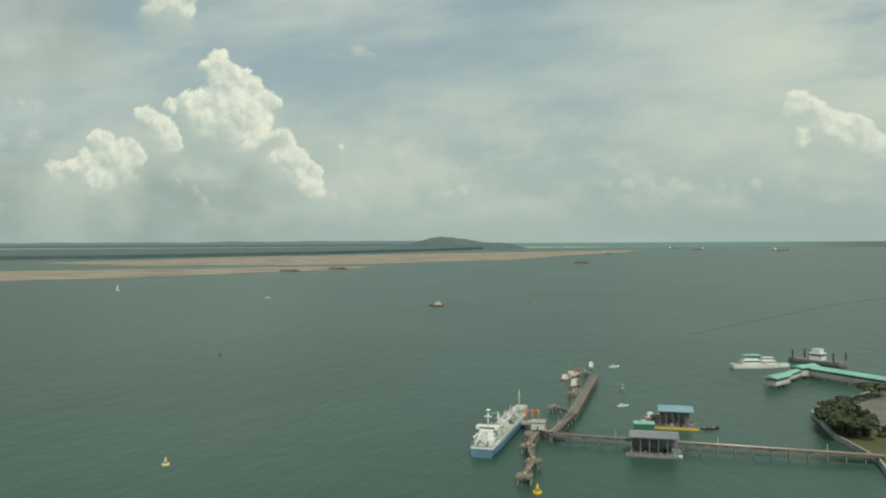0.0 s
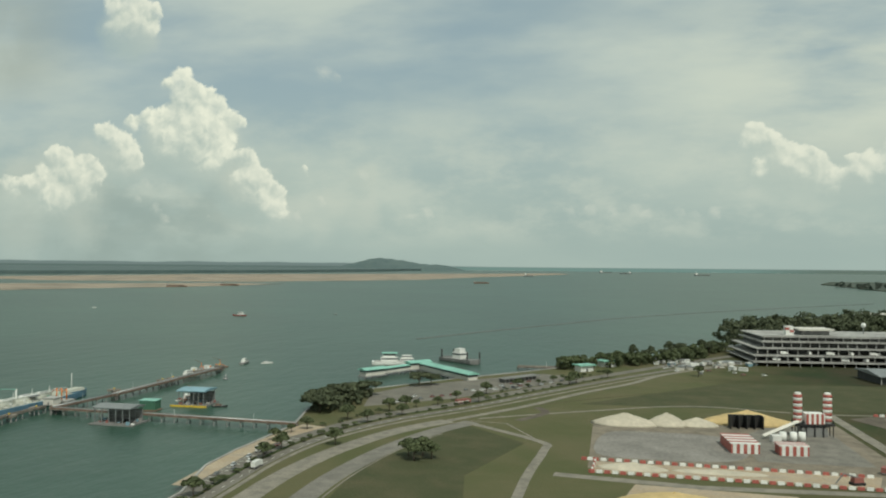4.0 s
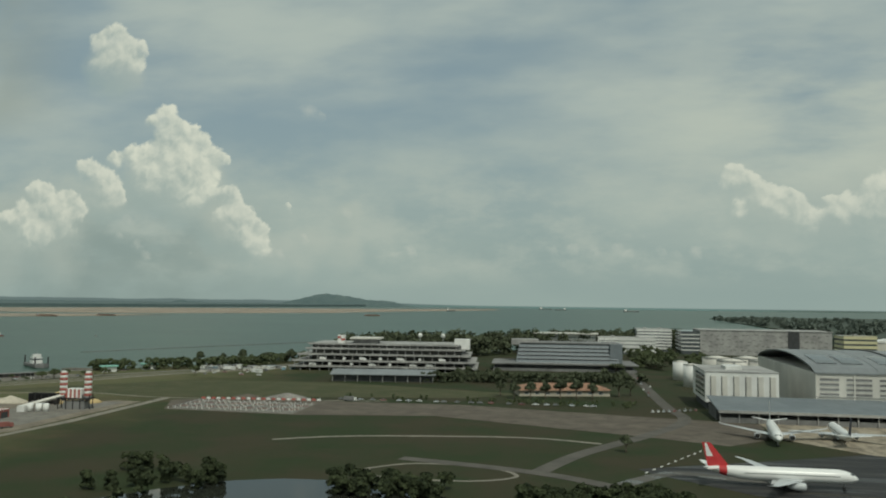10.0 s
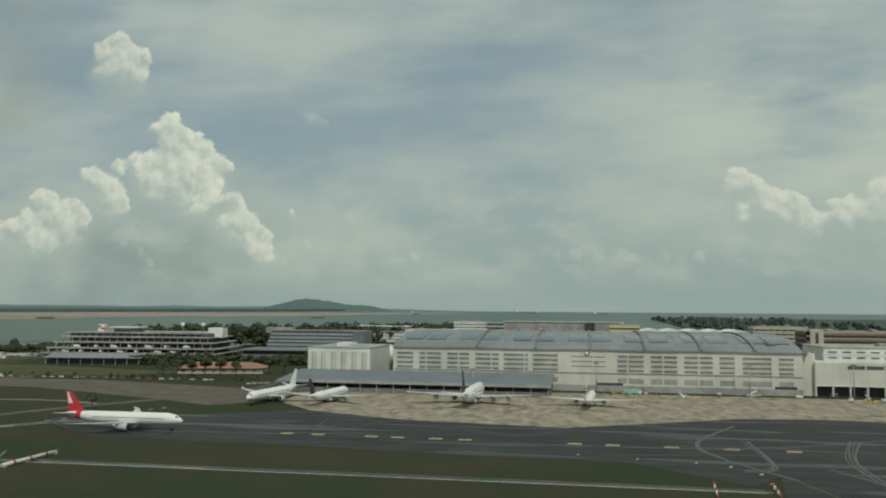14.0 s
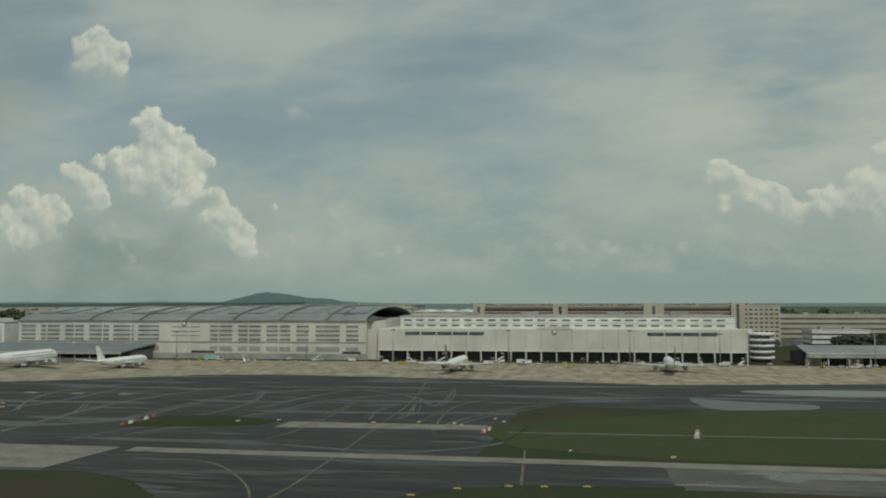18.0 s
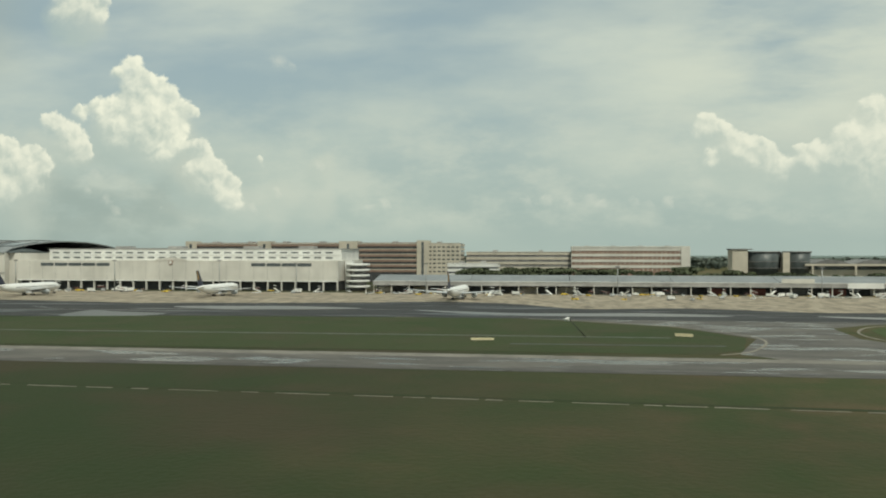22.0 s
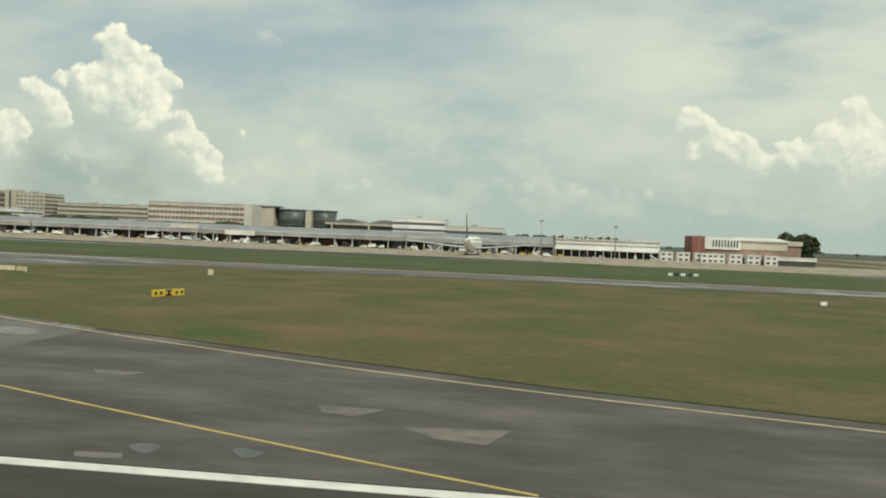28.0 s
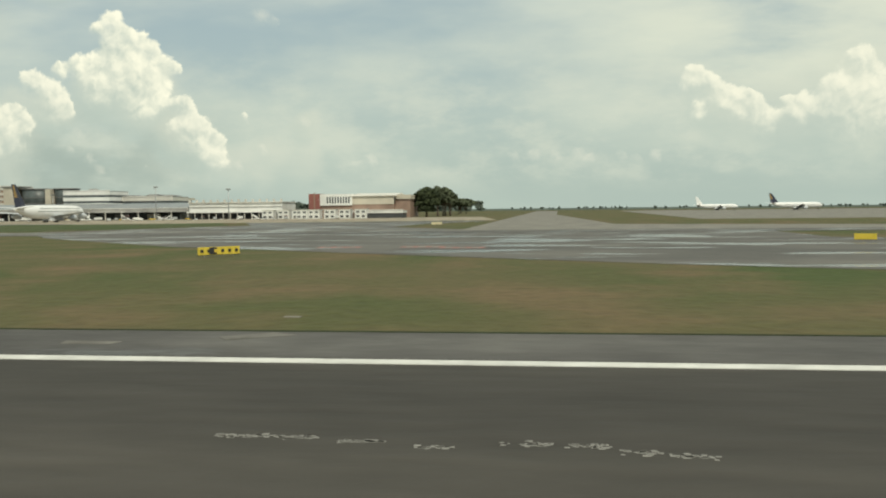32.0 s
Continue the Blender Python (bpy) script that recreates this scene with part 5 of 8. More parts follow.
for i in range(1, 14):
    share("roof_vent", v0, ws, pose(i * (w - 1.5) / 13, 0, 0))
    share("column", c0, ws, pose(i * (w - 0.6) / 13, 0, 0))

# red-cornered hall
rh, w, d = house("airline_hall", 2268, 2354, 588, 640, "brown and cream hall with brick-red corner block", "hall")
part("corner_block", bx(0, 11, 0, 30, 0, 18.6), BRICK_RED, rh, "brick-red cladding")
part("corner_fin", bx(5, 6.2, -0.4, 1, 0, 19.2), BROWN, rh)
part("wall", bx(11, 82, 1, 50, 0, 15.2), BROWN, rh, "brown panelled wall")
part("upper_wall", bx(11.2, 82, 0.6, 50, 10.2, 17.0), BEIGE, rh)
part("window_block", bx(10.8, 42, 0.0, 20, 9.6, 18.2), WHITE, rh, "white block with slot windows")
for i in range(9):
    part("slot_window", bx(17.5 + i * 2.6, 18.9 + i * 2.6, -0.15, 0.2, 11.4, 16.2), GLASS, rh)
bm = bmesh.new()
loft(bm, [[(x, -0.5, 16.8), (x, 25, 19.0), (x, 51, 16.5), (x, 51, 16.0), (x, -0.5, 16.2)] for x in (40, 84)], True, True, False)
part("roof", bm, CREAM, rh)
part("side_wall", bx(82, 96, 6, 46, 0, 14), BROWN, rh)
part("side_roof", bx(80, 97, 5, 47, 14, 17.2), BEIGE, rh)
part("awning", bx(44, 72, -10, 1, 4.6, 5.4), WHITE, rh, "white flat awning")
for x in (45, 53, 62, 71):
    part("awning_post", bx(x, x + 0.4, -9.5, -9.1, 0, 4.6), WHITE, rh)
rh.matrix_basis = rh.matrix_basis @ Matrix.Diagonal((0.80, 1, 1, 1))
# row of white site cabins with blue windows
cb, w, d = house("site_cabin", 2268, 2277, 556, 566, "white two-storey site cabin with arched openings", "cabin")
part("wall", bx(0, 8.4, 0, 8, 0, 6.4), WHITE, cb)
part("roof", bx(-0.3, 8.7, -0.3, 8.3, 6.4, 6.8), CREAM, cb)
windows(cb, [0.8, 4.8], 3.9, 5.7, 0, 2.8)
windows(cb, [0.8, 4.8], 0.6, 2.6, 0, 2.8, DARK)
cb["group"] = "white site cabins"
for i in range(1, 8):
    copy_thing(cb, pose(2230 + i * 11.5, 558 + (i % 3), 0))
ls = bands("low_shed", 2310, 2345, 562, 580, 0, 5.2, 1, WHITE, DARK, "long low white open shed", band=0.3, units=0, category="shed")

# terraced car-park building with planted decks by the shore
ta, w, d = house("terraced_building", 480, 662, 868, 960, "grey concrete terraced building with stepped open decks", "building", 6)
part("core", bx(6, w - 6, 14, d, 0, 27), GLOOM, ta, "core painted dark for the shade between decks")
for x0, x1, y0, z in ((-14, w + 14, -16, 3.6), (-12, w + 12, -8, 9.2), (-8, w + 6, 0, 15.8), (0, w, 6, 22.0), (2, w - 8, 10, 27.0)):
    dk_ = part("deck", bx(x0, x1, y0, d, z, z + 0.9), CONC, ta, "pale concrete deck")
    part("deck_rail", bx(x0, x1, y0 - 0.3, y0, z + 0.2, z + 2.2), CONC, dk_)
    c0 = None
    for i in range(20):
        m = pose(x0 + 2 + i * (x1 - x0 - 5) / 19, y0 + 1.5, z - 5.2)
        if c0 is None:
            c0 = part("column", bx(0, 0.9, 0, 0.9, 0, 5.2), CONC, ta)
            c0.matrix_basis = m
        else:
            share("column", c0, ta, m)
part("stair_block", bx(w - 14, w + 4, 40, 58, 22, 34), WHITE, ta, "white stair block")
part("pavilion_roof", bx(46, 82, 30, 60, 33, 34.6), CREAM, ta, "pale flat pavilion roof")
part("pavilion", bx(50, 78, 34, 56, 27.9, 33), CONC_DARK, ta)
chk = part("marker_tower", bx(32, 40, 30, 38, 27.9, 37.5), WHITE, ta, "white and red chequered roof tower")
part("red_panel", bx(31.8, 36, 29.8, 34, 33.5, 36), RED_PAINT, chk)
part("red_panel", bx(36, 40.2, 29.8, 34, 31, 33.5), RED_PAINT, chk)
for x in (598, 626):
    rd = thing("radome", x, 945, 27.5, 0, "small white radome ball on a mast", "radome", "white radome balls")
    part("mast", tb((0, 0, 0), (0, 0, 8), 0.5, 0.4, 8), STEEL, rd)
    bm = bmesh.new()
    bmesh.ops.create_icosphere(bm, subdivisions=3, radius=2.6, matrix=Matrix.Translation((0, 0, 9.6)))
    part("ball", bm, WHITE, rd)
an, w, d = house("low_shed", 552, 650, 746, 790, "low grey-roofed shed with dark open front", "shed", 9)
part("interior", bx(1, w - 1, 2, d, 0, 7.5), DARK, an)
bm = bmesh.new()
loft(bm, [[(x, -2, 7.2), (x, 20, 10.5), (x, d, 8.5), (x, d, 7.9), (x, -2, 6.5)] for x in (-2, w + 2)], True, True, False)
part("roof", bm, ROOF_GREY, an)
for i in range(9):
    part("post", bx(i * (w - 1) / 8, i * (w - 1) / 8 + 0.6, -0.4, 0.2, 0, 7), CONC, an)
# slanted grey office
so, w, d = house("office_block", 714, 832, 940, 990, "long grey office with slanted window bands on a podium", "office", 4)
part("podium", bx(-26, w + 18, -20, d, 0, 3), CONC_DARK, so)
part("podium_roof", bx(-28, w + 20, -22, d, 7.5, 8.6), CONC_DARK, so)
part("podium_glass", bx(-24, w + 14, -17, d, 3, 7.5), DARK, so)
for i in range(5):
    z = 9 + i * 4.3
    bm = bmesh.new()
    loft(bm, [[(x, -4 + i * 1.6, z), (x, -2.6 + i * 1.6, z + 2.5), (x, d, z + 2.5), (x, d, z)] for x in (0 + i * 0.8, w)], True, True, False)
    part("floor_band", bm, SLATE, so, "blue-grey panel band")
    part("sunshade", bx(0.5 + i * 0.8, w - 0.4, -4.5 + i * 1.6, -3.9 + i * 1.6, z - 0.35, z - 0.05), PLANE_GREY, so, "thin pale sunshade line")
    part("glazing", bx(1 + i * 0.8, w - 0.6, -1.6 + i * 1.6, d - 1, z + 2.5, z + 4.3), GLASS, so)
part("end_wall", bx(w - 10, w + 4, -2, d, 0, 31), SLATE, so)
part("roof", bx(6, w + 2, 4, d, 30.5, 31.4), CONC_DARK, so)
part("plant_room", bx(-6, 26, 14, 34, 28, 34.5), CONC, so)
# low brown-roofed house
bh, w, d = house("low_house", 738, 815, 674, 706, "low house with brown hipped roof behind trees", "house", 14)
part("wall", bx(0, w, 0, d, 0, 5), BEIGE, bh)
bm = bmesh.new()
loft(bm, [[(-2, -2, 5), (w + 2, -2, 5), (w + 2, d + 2, 5), (-2, d + 2, 5)], [(14, d / 2 - 1, 9.5), (w - 14, d / 2 - 1, 9.5), (w - 14, d / 2 + 1, 9.5), (14, d / 2 + 1, 9.5)]], True, True, False)
part("roof", bm, ROOF_BROWN, bh)
windows(bh, [4 + i * 9 for i in range(8)], 1.4, 3.8, 0, 4)
# inland white and grey blocks
w1 = bands("office_block", 726, 812, 1290, 1340, 2, 28, 5, WHITE, GLASS, "white office block with flat overhanging roof", band=0.74, piers=14, units=2, category="office")
part("overhang", bx(-14, 90, -6, 40, 28.6, 29.8), CREAM, w1)
w2 = bands("office_block", 815, 902, 1270, 1320, 2, 25, 4, WHITE, GLASS, "pale office block with upright windows", band=0.62, piers=24, units=2, pier_w=1.6, category="office")
bands("office_block", 880, 936, 1360, 1420, 2, 36, 7, WHITE, GLASS, "white tall office block", band=0.64, units=2, category="office")
gb, w, d = house("data_building", 972, 1165, 1300, 1380, "broad grey windowless block with scattered panel pattern", "building")
part("wall", bx(0, w, 0, d, 0, 38), CONC, gb)
part("glazed_end", bx(-28, 0, 2, d, 0, 36), GLASS, gb, "dark glazed end")
for z in (6, 12, 18, 24, 30):
    part("floor_band", bx(-28.4, 0.2, 1.6, d, z, z + 1.6), WHITE, gb)
p0 = part("panel", bx(0, 4.6, -0.25, 0.1, 0, 1.2), CONC_DARK, gb)
for i in range(80):
    share("panel", p0, gb, pose(4 + 9.4 * (i % 20) + random.uniform(-2, 2), 0, 6 + 8 * (i // 20) + random.uniform(-2, 2)))
part("stair_core", bx(130, 146, -1.2, 10, 0, 38.5), DARK, gb)
part("roof", bx(-1, w + 1, -1, d + 1, 38, 38.8), CONC, gb)
bands("office_block", 1136, 1178, 1150, 1190, 0.5, 38, 6, mat("pale_yellow_wall", (0.62, 0.58, 0.36), 0.7, var=0.06, size=6), GLASS, "pale yellow framed block above the roofs", band=0.6, units=1, category="office")
wh_, w, d = house("warehouse", 1182, 1330, 1180, 1260, "long low white-roofed warehouse", "warehouse")
part("wall", bx(0, w, 0, d, 0, 29), CREAM, wh_)
for i in range(5):
    bm = bmesh.new()
    arc = [(i * w / 5 + w / 5 * j / 8, 29 + 3 * math.sin(math.pi * j / 8)) for j in range(9)]
    loft(bm, [[(a, y, z) for a, z in arc] + [(arc[-1][0], y, 28.8), (arc[0][0], y, 28.8)] for y in (-1, d + 1)], True, True, False)
    part("roof_vault", bm, WHITE, wh_)
bands("office_block", 1345, 1420, 1230, 1280, 0.5, 36, 6, BEIGE, GLASS, "beige inland office block", band=0.55, piers=8, units=2, category="office")
# storage tanks
tk = thing("storage_tank", 944, 880, 0, 0, "large white cylindrical storage tank", "tank", "white storage tanks")
part("shell", tb((0, 0, 0), (0, 0, 20), 15, 15, 32), CREAM, tk)
part("roof_cone", tb((0, 0, 20), (0, 0, 22), 15.2, 3, 32), CREAM, tk)
part("rim", tb((0, 0, 19.4), (0, 0, 20.1), 15.3, 15.3, 32, caps=False), CONC, tk)
part("stair", bx(-0.6, 0.6, -16.2, -15, 0, 20), STEEL, tk)
for x, y in ((978, 885), (1012, 890), (1046, 894), (936, 925), (969, 930), (1003, 935), (1038, 938)):
    copy_thing(tk, pose(x, y, 0))
ts = thing("storage_tank", 890, 862, 0, 0, "slim white upright tank", "tank", "white storage tanks")
part("shell", tb((0, 0, 0), (0, 0, 19), 7.5, 7.5, 24), WHITE, ts)
part("roof_cone", tb((0, 0, 19), (0, 0, 20.2), 7.6, 1, 24), CREAM, ts)

st_ = thing("storage_tank", 893, 796, 0, 0, "narrow white upright storage tank by the road", "tank", "white storage tanks")
part("shell", tb((0, 0, 0), (0, 0, 21), 8, 8, 28), WHITE, st_)
part("roof_cone", tb((0, 0, 21), (0, 0, 22), 8.1, 2, 28), CREAM, st_)
part("rim", tb((0, 0, 20.6), (0, 0, 21.1), 8.2, 8.2, 28, caps=False), CONC, st_)

# ---- ships, jetties and floats ----
def hull(length, beam, depth, bow=0.28, n=14, sheer=1.5, stern=0.85):
    """A ship's hull, stern at 0, bow at length, keel at z = -1.5."""
    rings = []
    for i in range(n + 1):
        s = i / n
        w = beam / 2 * (stern + (1 - stern) * min(1, s / 0.15)) * (1 if s < 1 - bow else max(0.04, math.cos((s - 1 + bow) / bow * math.pi / 2) ** 0.7))
        top = depth + sheer * max(0, s - 0.6) ** 2 * 6
        x = s * length
        rings.append([(x, -w, top), (x, -w * 0.98, depth * 0.3), (x - (0 if s < 0.9 else length * 0.01), -w * 0.8, -1.5), (x, w * 0.8, -1.5), (x, w * 0.98, depth * 0.3), (x, w, top)])
    return loft(bmesh.new(), rings, True, True, False)


sh = thing("gas_tanker", -85, 438, -3, 86.5, "gas tanker ship with blue hull and white deckhouse, moored", "ship")
part("hull", hull(146, 19, 6.6), HULL_BLUE, sh, "blue painted hull")
part("bulwark", bx(0.2, 22, -8.3, 8.3, 6.6, 7.6), WHITE, sh)
part("deck", bx(20, 118, -8.3, 8.3, 6.6, 7.2), DECK_PALE, sh, "pale weathered deck")
part("foredeck", bx(116, 138, -5.2, 5.2, 7.9, 10.4, taper=0.8), DECK_PALE, sh)
dh = part("deckhouse", bx(9, 24, -6.6, 6.6, 8.2, 12), WHITE, sh, "white deckhouse")
part("deck_level", bx(11, 23, -5.8, 5.8, 12, 15.2), WHITE, dh)
part("deck_level", bx(13, 22, -5.2, 5.2, 15.2, 18), WHITE, dh)
br = part("bridge", bx(15, 22, -8.4, 8.4, 18, 20.4), WHITE, sh)
part("bridge_window", bx(21.7, 22.2, -7.6, 7.6, 18.7, 19.9), GLASS, br)
part("bridge_window", bx(14.85, 15.2, -5.6, 5.6, 18.7, 19.9), GLASS, br)
for z in (9.4, 12.8, 15.9):
    for sgn in (-1, 1):
        part("port_row", bx(13.5, 21.5, sgn * (6.65 - 0.75 * (z > 12) - 0.6 * (z > 15)) - 0.06, sgn * (6.65 - 0.75 * (z > 12) - 0.6 * (z > 15)) + 0.06, z, z + 0.8), GLASS, dh)
fn = part("funnel", bx(5.4, 9.6, -2, 2, 8.2, 19, taper=0.5), WHITE, sh)
part("funnel_band", bx(5.9, 9.1, -1.6, 1.6, 15, 17.5), CONC_DARK, fn)
mt = part("mast", tb((18.5, 0, 20.4), (18.5, 0, 32), 0.8, 0.4, 8), WHITE, sh)
part("radar_bar", bx(17.1, 19.9, -2.8, 2.8, 27.6, 28.0), WHITE, mt)
part("mast_top", tb((18.5, 0, 32), (18.5, 0, 33.4), 1.5, 1.5, 8), WHITE, mt)
rk_ = random.Random(19)
for i in range(26):
    cx_, cy_, hh_ = rk_.uniform(1.5, 13), rk_.uniform(-7.4, 7.4), rk_.uniform(0.6, 3.4)
    part("winch", bx(cx_ - rk_.uniform(0.3, 1.0), cx_ + 0.5, cy_ - 0.5, cy_ + rk_.uniform(0.2, 0.9), 8.2, 8.2 + hh_, taper=0.08), rk_.choice((WHITE, STEEL, CONC_DARK, DECK_PALE)), sh)
for sgn in (-1, 1):
    part("davit", tb((8, sgn * 6.4, 8.2), (7, sgn * 8.0, 14.5), 0.35, 0.25, 6), WHITE, sh)
part("fore_mast", tb((126, 0, 9), (126, 0, 27), 0.5, 0.25, 8), WHITE, sh)
for i in range(4):
    x = 34 + i * 21
    tk_ = part("cargo_tank", tb((x, 0, 8.6), (x + 18, 0, 8.6), 4.2, 4.2, 18), DECK_PALE, sh, "long pale cargo tank")
    part("dome", tb((x + 9, 0, 12.4), (x + 9, 0, 14.4), 1.4, 1.1, 12), WHITE, tk_)
    part("vent_post", tb((x + 3, 2, 12), (x + 3, 2, 18), 0.35, 0.25, 6), WHITE, tk_)
for y in (-3.4, -2.2, 2.6):
    part("deck_pipe", tb((28, y, 13.3), (116, y, 13.3), 0.32, 0.32, 8), WHITE, sh)
part("manifold", bx(70, 78, -8, 8, 12, 13.2), STEEL, sh)
cr_ = part("crane", tb((62, 3, 8), (62, 3, 21), 0.9, 0.7, 8), WHITE, sh)
part("crane_jib", tb((62, 3, 20.5), (42, 4, 24), 0.5, 0.3, 6), ROOF_GREEN, cr_)
for x in (4, 10):
    bo = part("lifeboat", tb((x + 4, 7.6, 13.4), (x + 8, 7.6, 13.4), 1.0, 0.8, 10), WHITE, sh)
rl0 = part("rail_post", bx(0, 0.15, -9.0, -8.85, 8.2, 9.4), WHITE, sh)
for i in range(1, 24):
    share("rail_post", rl0, sh, pose(i * 4.9, 0, 0))
    share("rail_post", rl0, sh, pose(i * 4.9, 17.7, 0))
for sgn in (-1, 1):
    part("rail", bx(2, 116, sgn * 8.92 - 0.06, sgn * 8.92 + 0.06, 9.3, 9.45), WHITE, sh)

for i in range(34):
    part("deck_rib", bx(28 + i * 2.6, 28.35 + i * 2.6, -7.9, 7.9, 7.2, 8.1 + 1.5 * (i % 3 == 0)), (DECK_PALE, STEEL, WHITE)[i % 3], sh)
for i in range(16):
    part("deck_fitting", bx(31 + i * 5.3, 32.6 + i * 5.3, -6.6 + (i * 37 % 11), -5.2 + (i * 37 % 11), 7.2, 9 + i * 7 % 4), (WHITE, STEEL, ROOF_GREEN)[i % 3], sh)
part("stern_deck", bx(1, 9, -7.6, 7.6, 7.6, 8.2), CONC, sh, "worn grey-green stern deck")
sh.matrix_basis = sh.matrix_basis @ Matrix.Diagonal((0.815, 0.80, 0.72, 1))


def jetty(name, pts, width, z, label, pipe=True, step=9.0):
    """A deck on piles along straight legs, with kerbs, pipes and light posts."""
    a, b = Vector(pts[0]), Vector(pts[1])
    d = b - a
    L = d.length
    t = thing(name, a.x, a.y, 0, math.degrees(math.atan2(d.y, d.x)), label, "jetty")
    part("deck", bx(0, L, -width / 2, width / 2, z - 0.8, z), JETTY_GREY, t)
    for s in (-1, 1):
        part("kerb", bx(0, L, s * width / 2 - 0.2, s * width / 2 + 0.2, z, z + 0.7), RUST if pipe else JETTY_GREY, t)
    n = max(2, int(L / step))
    p0 = None
    for i in range(n + 1):
        for s in (-1, 1):
            m = pose(i * L / n, s * width * 0.36, 0)
            if p0 is None:
                p0 = part("pile", tb((0, 0, -8), (0, 0, z - 0.8), 0.32, 0.32, 8), CONC_DARK, t)
                p0.matrix_basis = m
            else:
                share("pile", p0, t, m)
        part("crosshead", bx(i * L / n - 0.6, i * L / n + 0.6, -width * 0.45, width * 0.45, z - 1.4, z - 0.8), JETTY_GREY, t) if i % 2 == 0 else None
    if pipe:
        for k, y in enumerate((-0.3, 0.5, 1.2)):
            part("pipe", tb((0, y * width * 0.25, z + 0.7), (L, y * width * 0.25, z + 0.7), 0.3, 0.3, 8), STEEL, t)
    for i in range(3, n, 6):
        part("lamp_post", tb((i * L / n, width / 2 - 0.3, z), (i * L / n, width / 2 - 0.3, z + 5), 0.12, 0.1, 6), WHITE, t)
    return t


jetty("pipe_jetty", [(129, 470.5), (-50, 482)], 4.4, 1.5, "long narrow pipe jetty on concrete piles")
jetty("pipe_jetty", [(-51, 484), (-43, 540)], 5, 1.5, "short inclined jetty leg on piles")
jetty("pipe_jetty", [(-43, 541), (-36, 694)], 7, 1.5, "outer jetty leg carrying brown pipework")
jetty("walkway", [(-37, 694), (-44, 716)], 2.4, 1.0, "thin walkway on piles", False)
jetty("walkway", [(-60, 486), (-61, 454)], 3, 1.5, "mooring walkway beside the tanker", False)
jetty("walkway", [(-61, 454), (-54, 424)], 2.4, 1.5, "bent mooring walkway on piles", False)
jetty("walkway", [(-54, 424), (-55, 398)], 2.4, 1.5, "end of the mooring walkway", False)
jetty("walkway", [(-50, 482), (-64, 506)], 5, 1.5, "jetty head beside the tanker on piles", False)
jetty("walkway", [(-57, 560), (-43, 545)], 1.6, 1.5, "thin catwalk to a mooring dolphin", False)
dp = thing("mooring_dolphin", -55, 396, 0, 0, "square concrete mooring dolphin on piles", "dolphin", "mooring dolphins")
part("cap", bx(-4, 4, -3.2, 3.2, 0.2, 1.6), JETTY_GREY, dp)
for x, y in ((-3.2, -2.4), (3.2, -2.4), (-3.2, 2.4), (3.2, 2.4)):
    part("pile", tb((x, y, -8), (x, y, 0.2), 0.5, 0.5, 8), CONC_DARK, dp)
part("bollard", tb((0, 0, 1.6), (0, 0, 2.8), 0.5, 0.7, 8), YELLOW, dp)
for x, y in ((-54, 424), (-61, 454), (-63, 482), (-57, 562), (-48, 617), (-46, 630), (-50, 674), (-45, 714)):
    copy_thing(dp, pose(x, y, 0, 0, 0, random.uniform(-12, 12)))
ph = thing("pump_hut", -60, 494, 1.5, 0, "small cream pump hut on the jetty", "hut")
part("wall", bx(-4, 4, -4, 4, 0, 4.5), CREAM, ph)
part("roof", bx(-4.5, 4.5, -4.5, 4.5, 4.5, 5), CONC, ph)
part("door", bx(-0.6, 0.6, -4.15, -3.9, 0, 2.2), CONC_DARK, ph)
la = thing("loading_arm", -66, 512, 1.5, 0, "orange-brown loading arms on the jetty head", "loading arm")
for x in (-4, 0, 4):
    part("arm", tb((x, 0, 0), (x, 0, 8), 0.5, 0.4, 8), ORANGE, la)
    part("boom", tb((x, 0, 8), (x - 6, 3, 5), 0.35, 0.3, 8), ORANGE, la)
part("platform", bx(-7, 8, -5, 5, -1.2, 0.2), CONC, la)


def float_shed(x, y, w, d, roof, label, rz=0, clutter=14):
    t = thing("floating_shed", x, y, -3, rz, label, "floating shed")
    part("raft", bx(-w * 0.62, w * 0.62, -d * 0.62, d * 0.62, -0.6, 0.8), CONC_DARK, t)
    part("floor", bx(-w / 2, w / 2, -d / 2, d / 2, 0.8, 1.1), CONC_DARK, t)
    part("roof", bx(-w / 2 - 1, w / 2 + 1, -d / 2 - 1, d / 2 + 1, 10.5, 11.1), roof, t)
    bm = bmesh.new()
    loft(bm, [[(x_, -d / 2 - 1.1, 11.1), (x_, 0, 12.4), (x_, d / 2 + 1.1, 11.1)] for x_ in (-w / 2 - 1.1, w / 2 + 1.1)], True, True, False)
    part("roof_ridge", bm, roof, t)
    for i in range(6):
        for s in (-1, 1):
            part("post", bx(-w / 2 + i * (w - 0.5) / 5, -w / 2 + i * (w - 0.5) / 5 + 0.4, s * (d / 2 - 0.3), s * (d / 2 - 0.3) + 0.4, 1.1, 10.5), STEEL, t)
    for z in (3.5, 6.5):
        part("rail", bx(-w / 2, w / 2, d / 2 - 0.5, d / 2 - 0.3, z, z + 0.2), STEEL, t)
    part("back_screen", bx(-w / 2, w / 2, d / 2 - 0.2, d / 2, 1.1, 8.5), CONC_DARK, t)
    for i in range(clutter):
        a, b = random.uniform(-w * 0.58, w * 0.55), random.uniform(-d * 0.58, d * 0.3)
        part("crate", bx(a, a + random.uniform(0.8, 2.4), b, b + random.uniform(0.8, 2), 0.8, random.uniform(1.4, 3)), random.choice([BLACK, RUST, WHITE, CONC, BRICK_RED, ROOF_BLUE]), t)
    return t


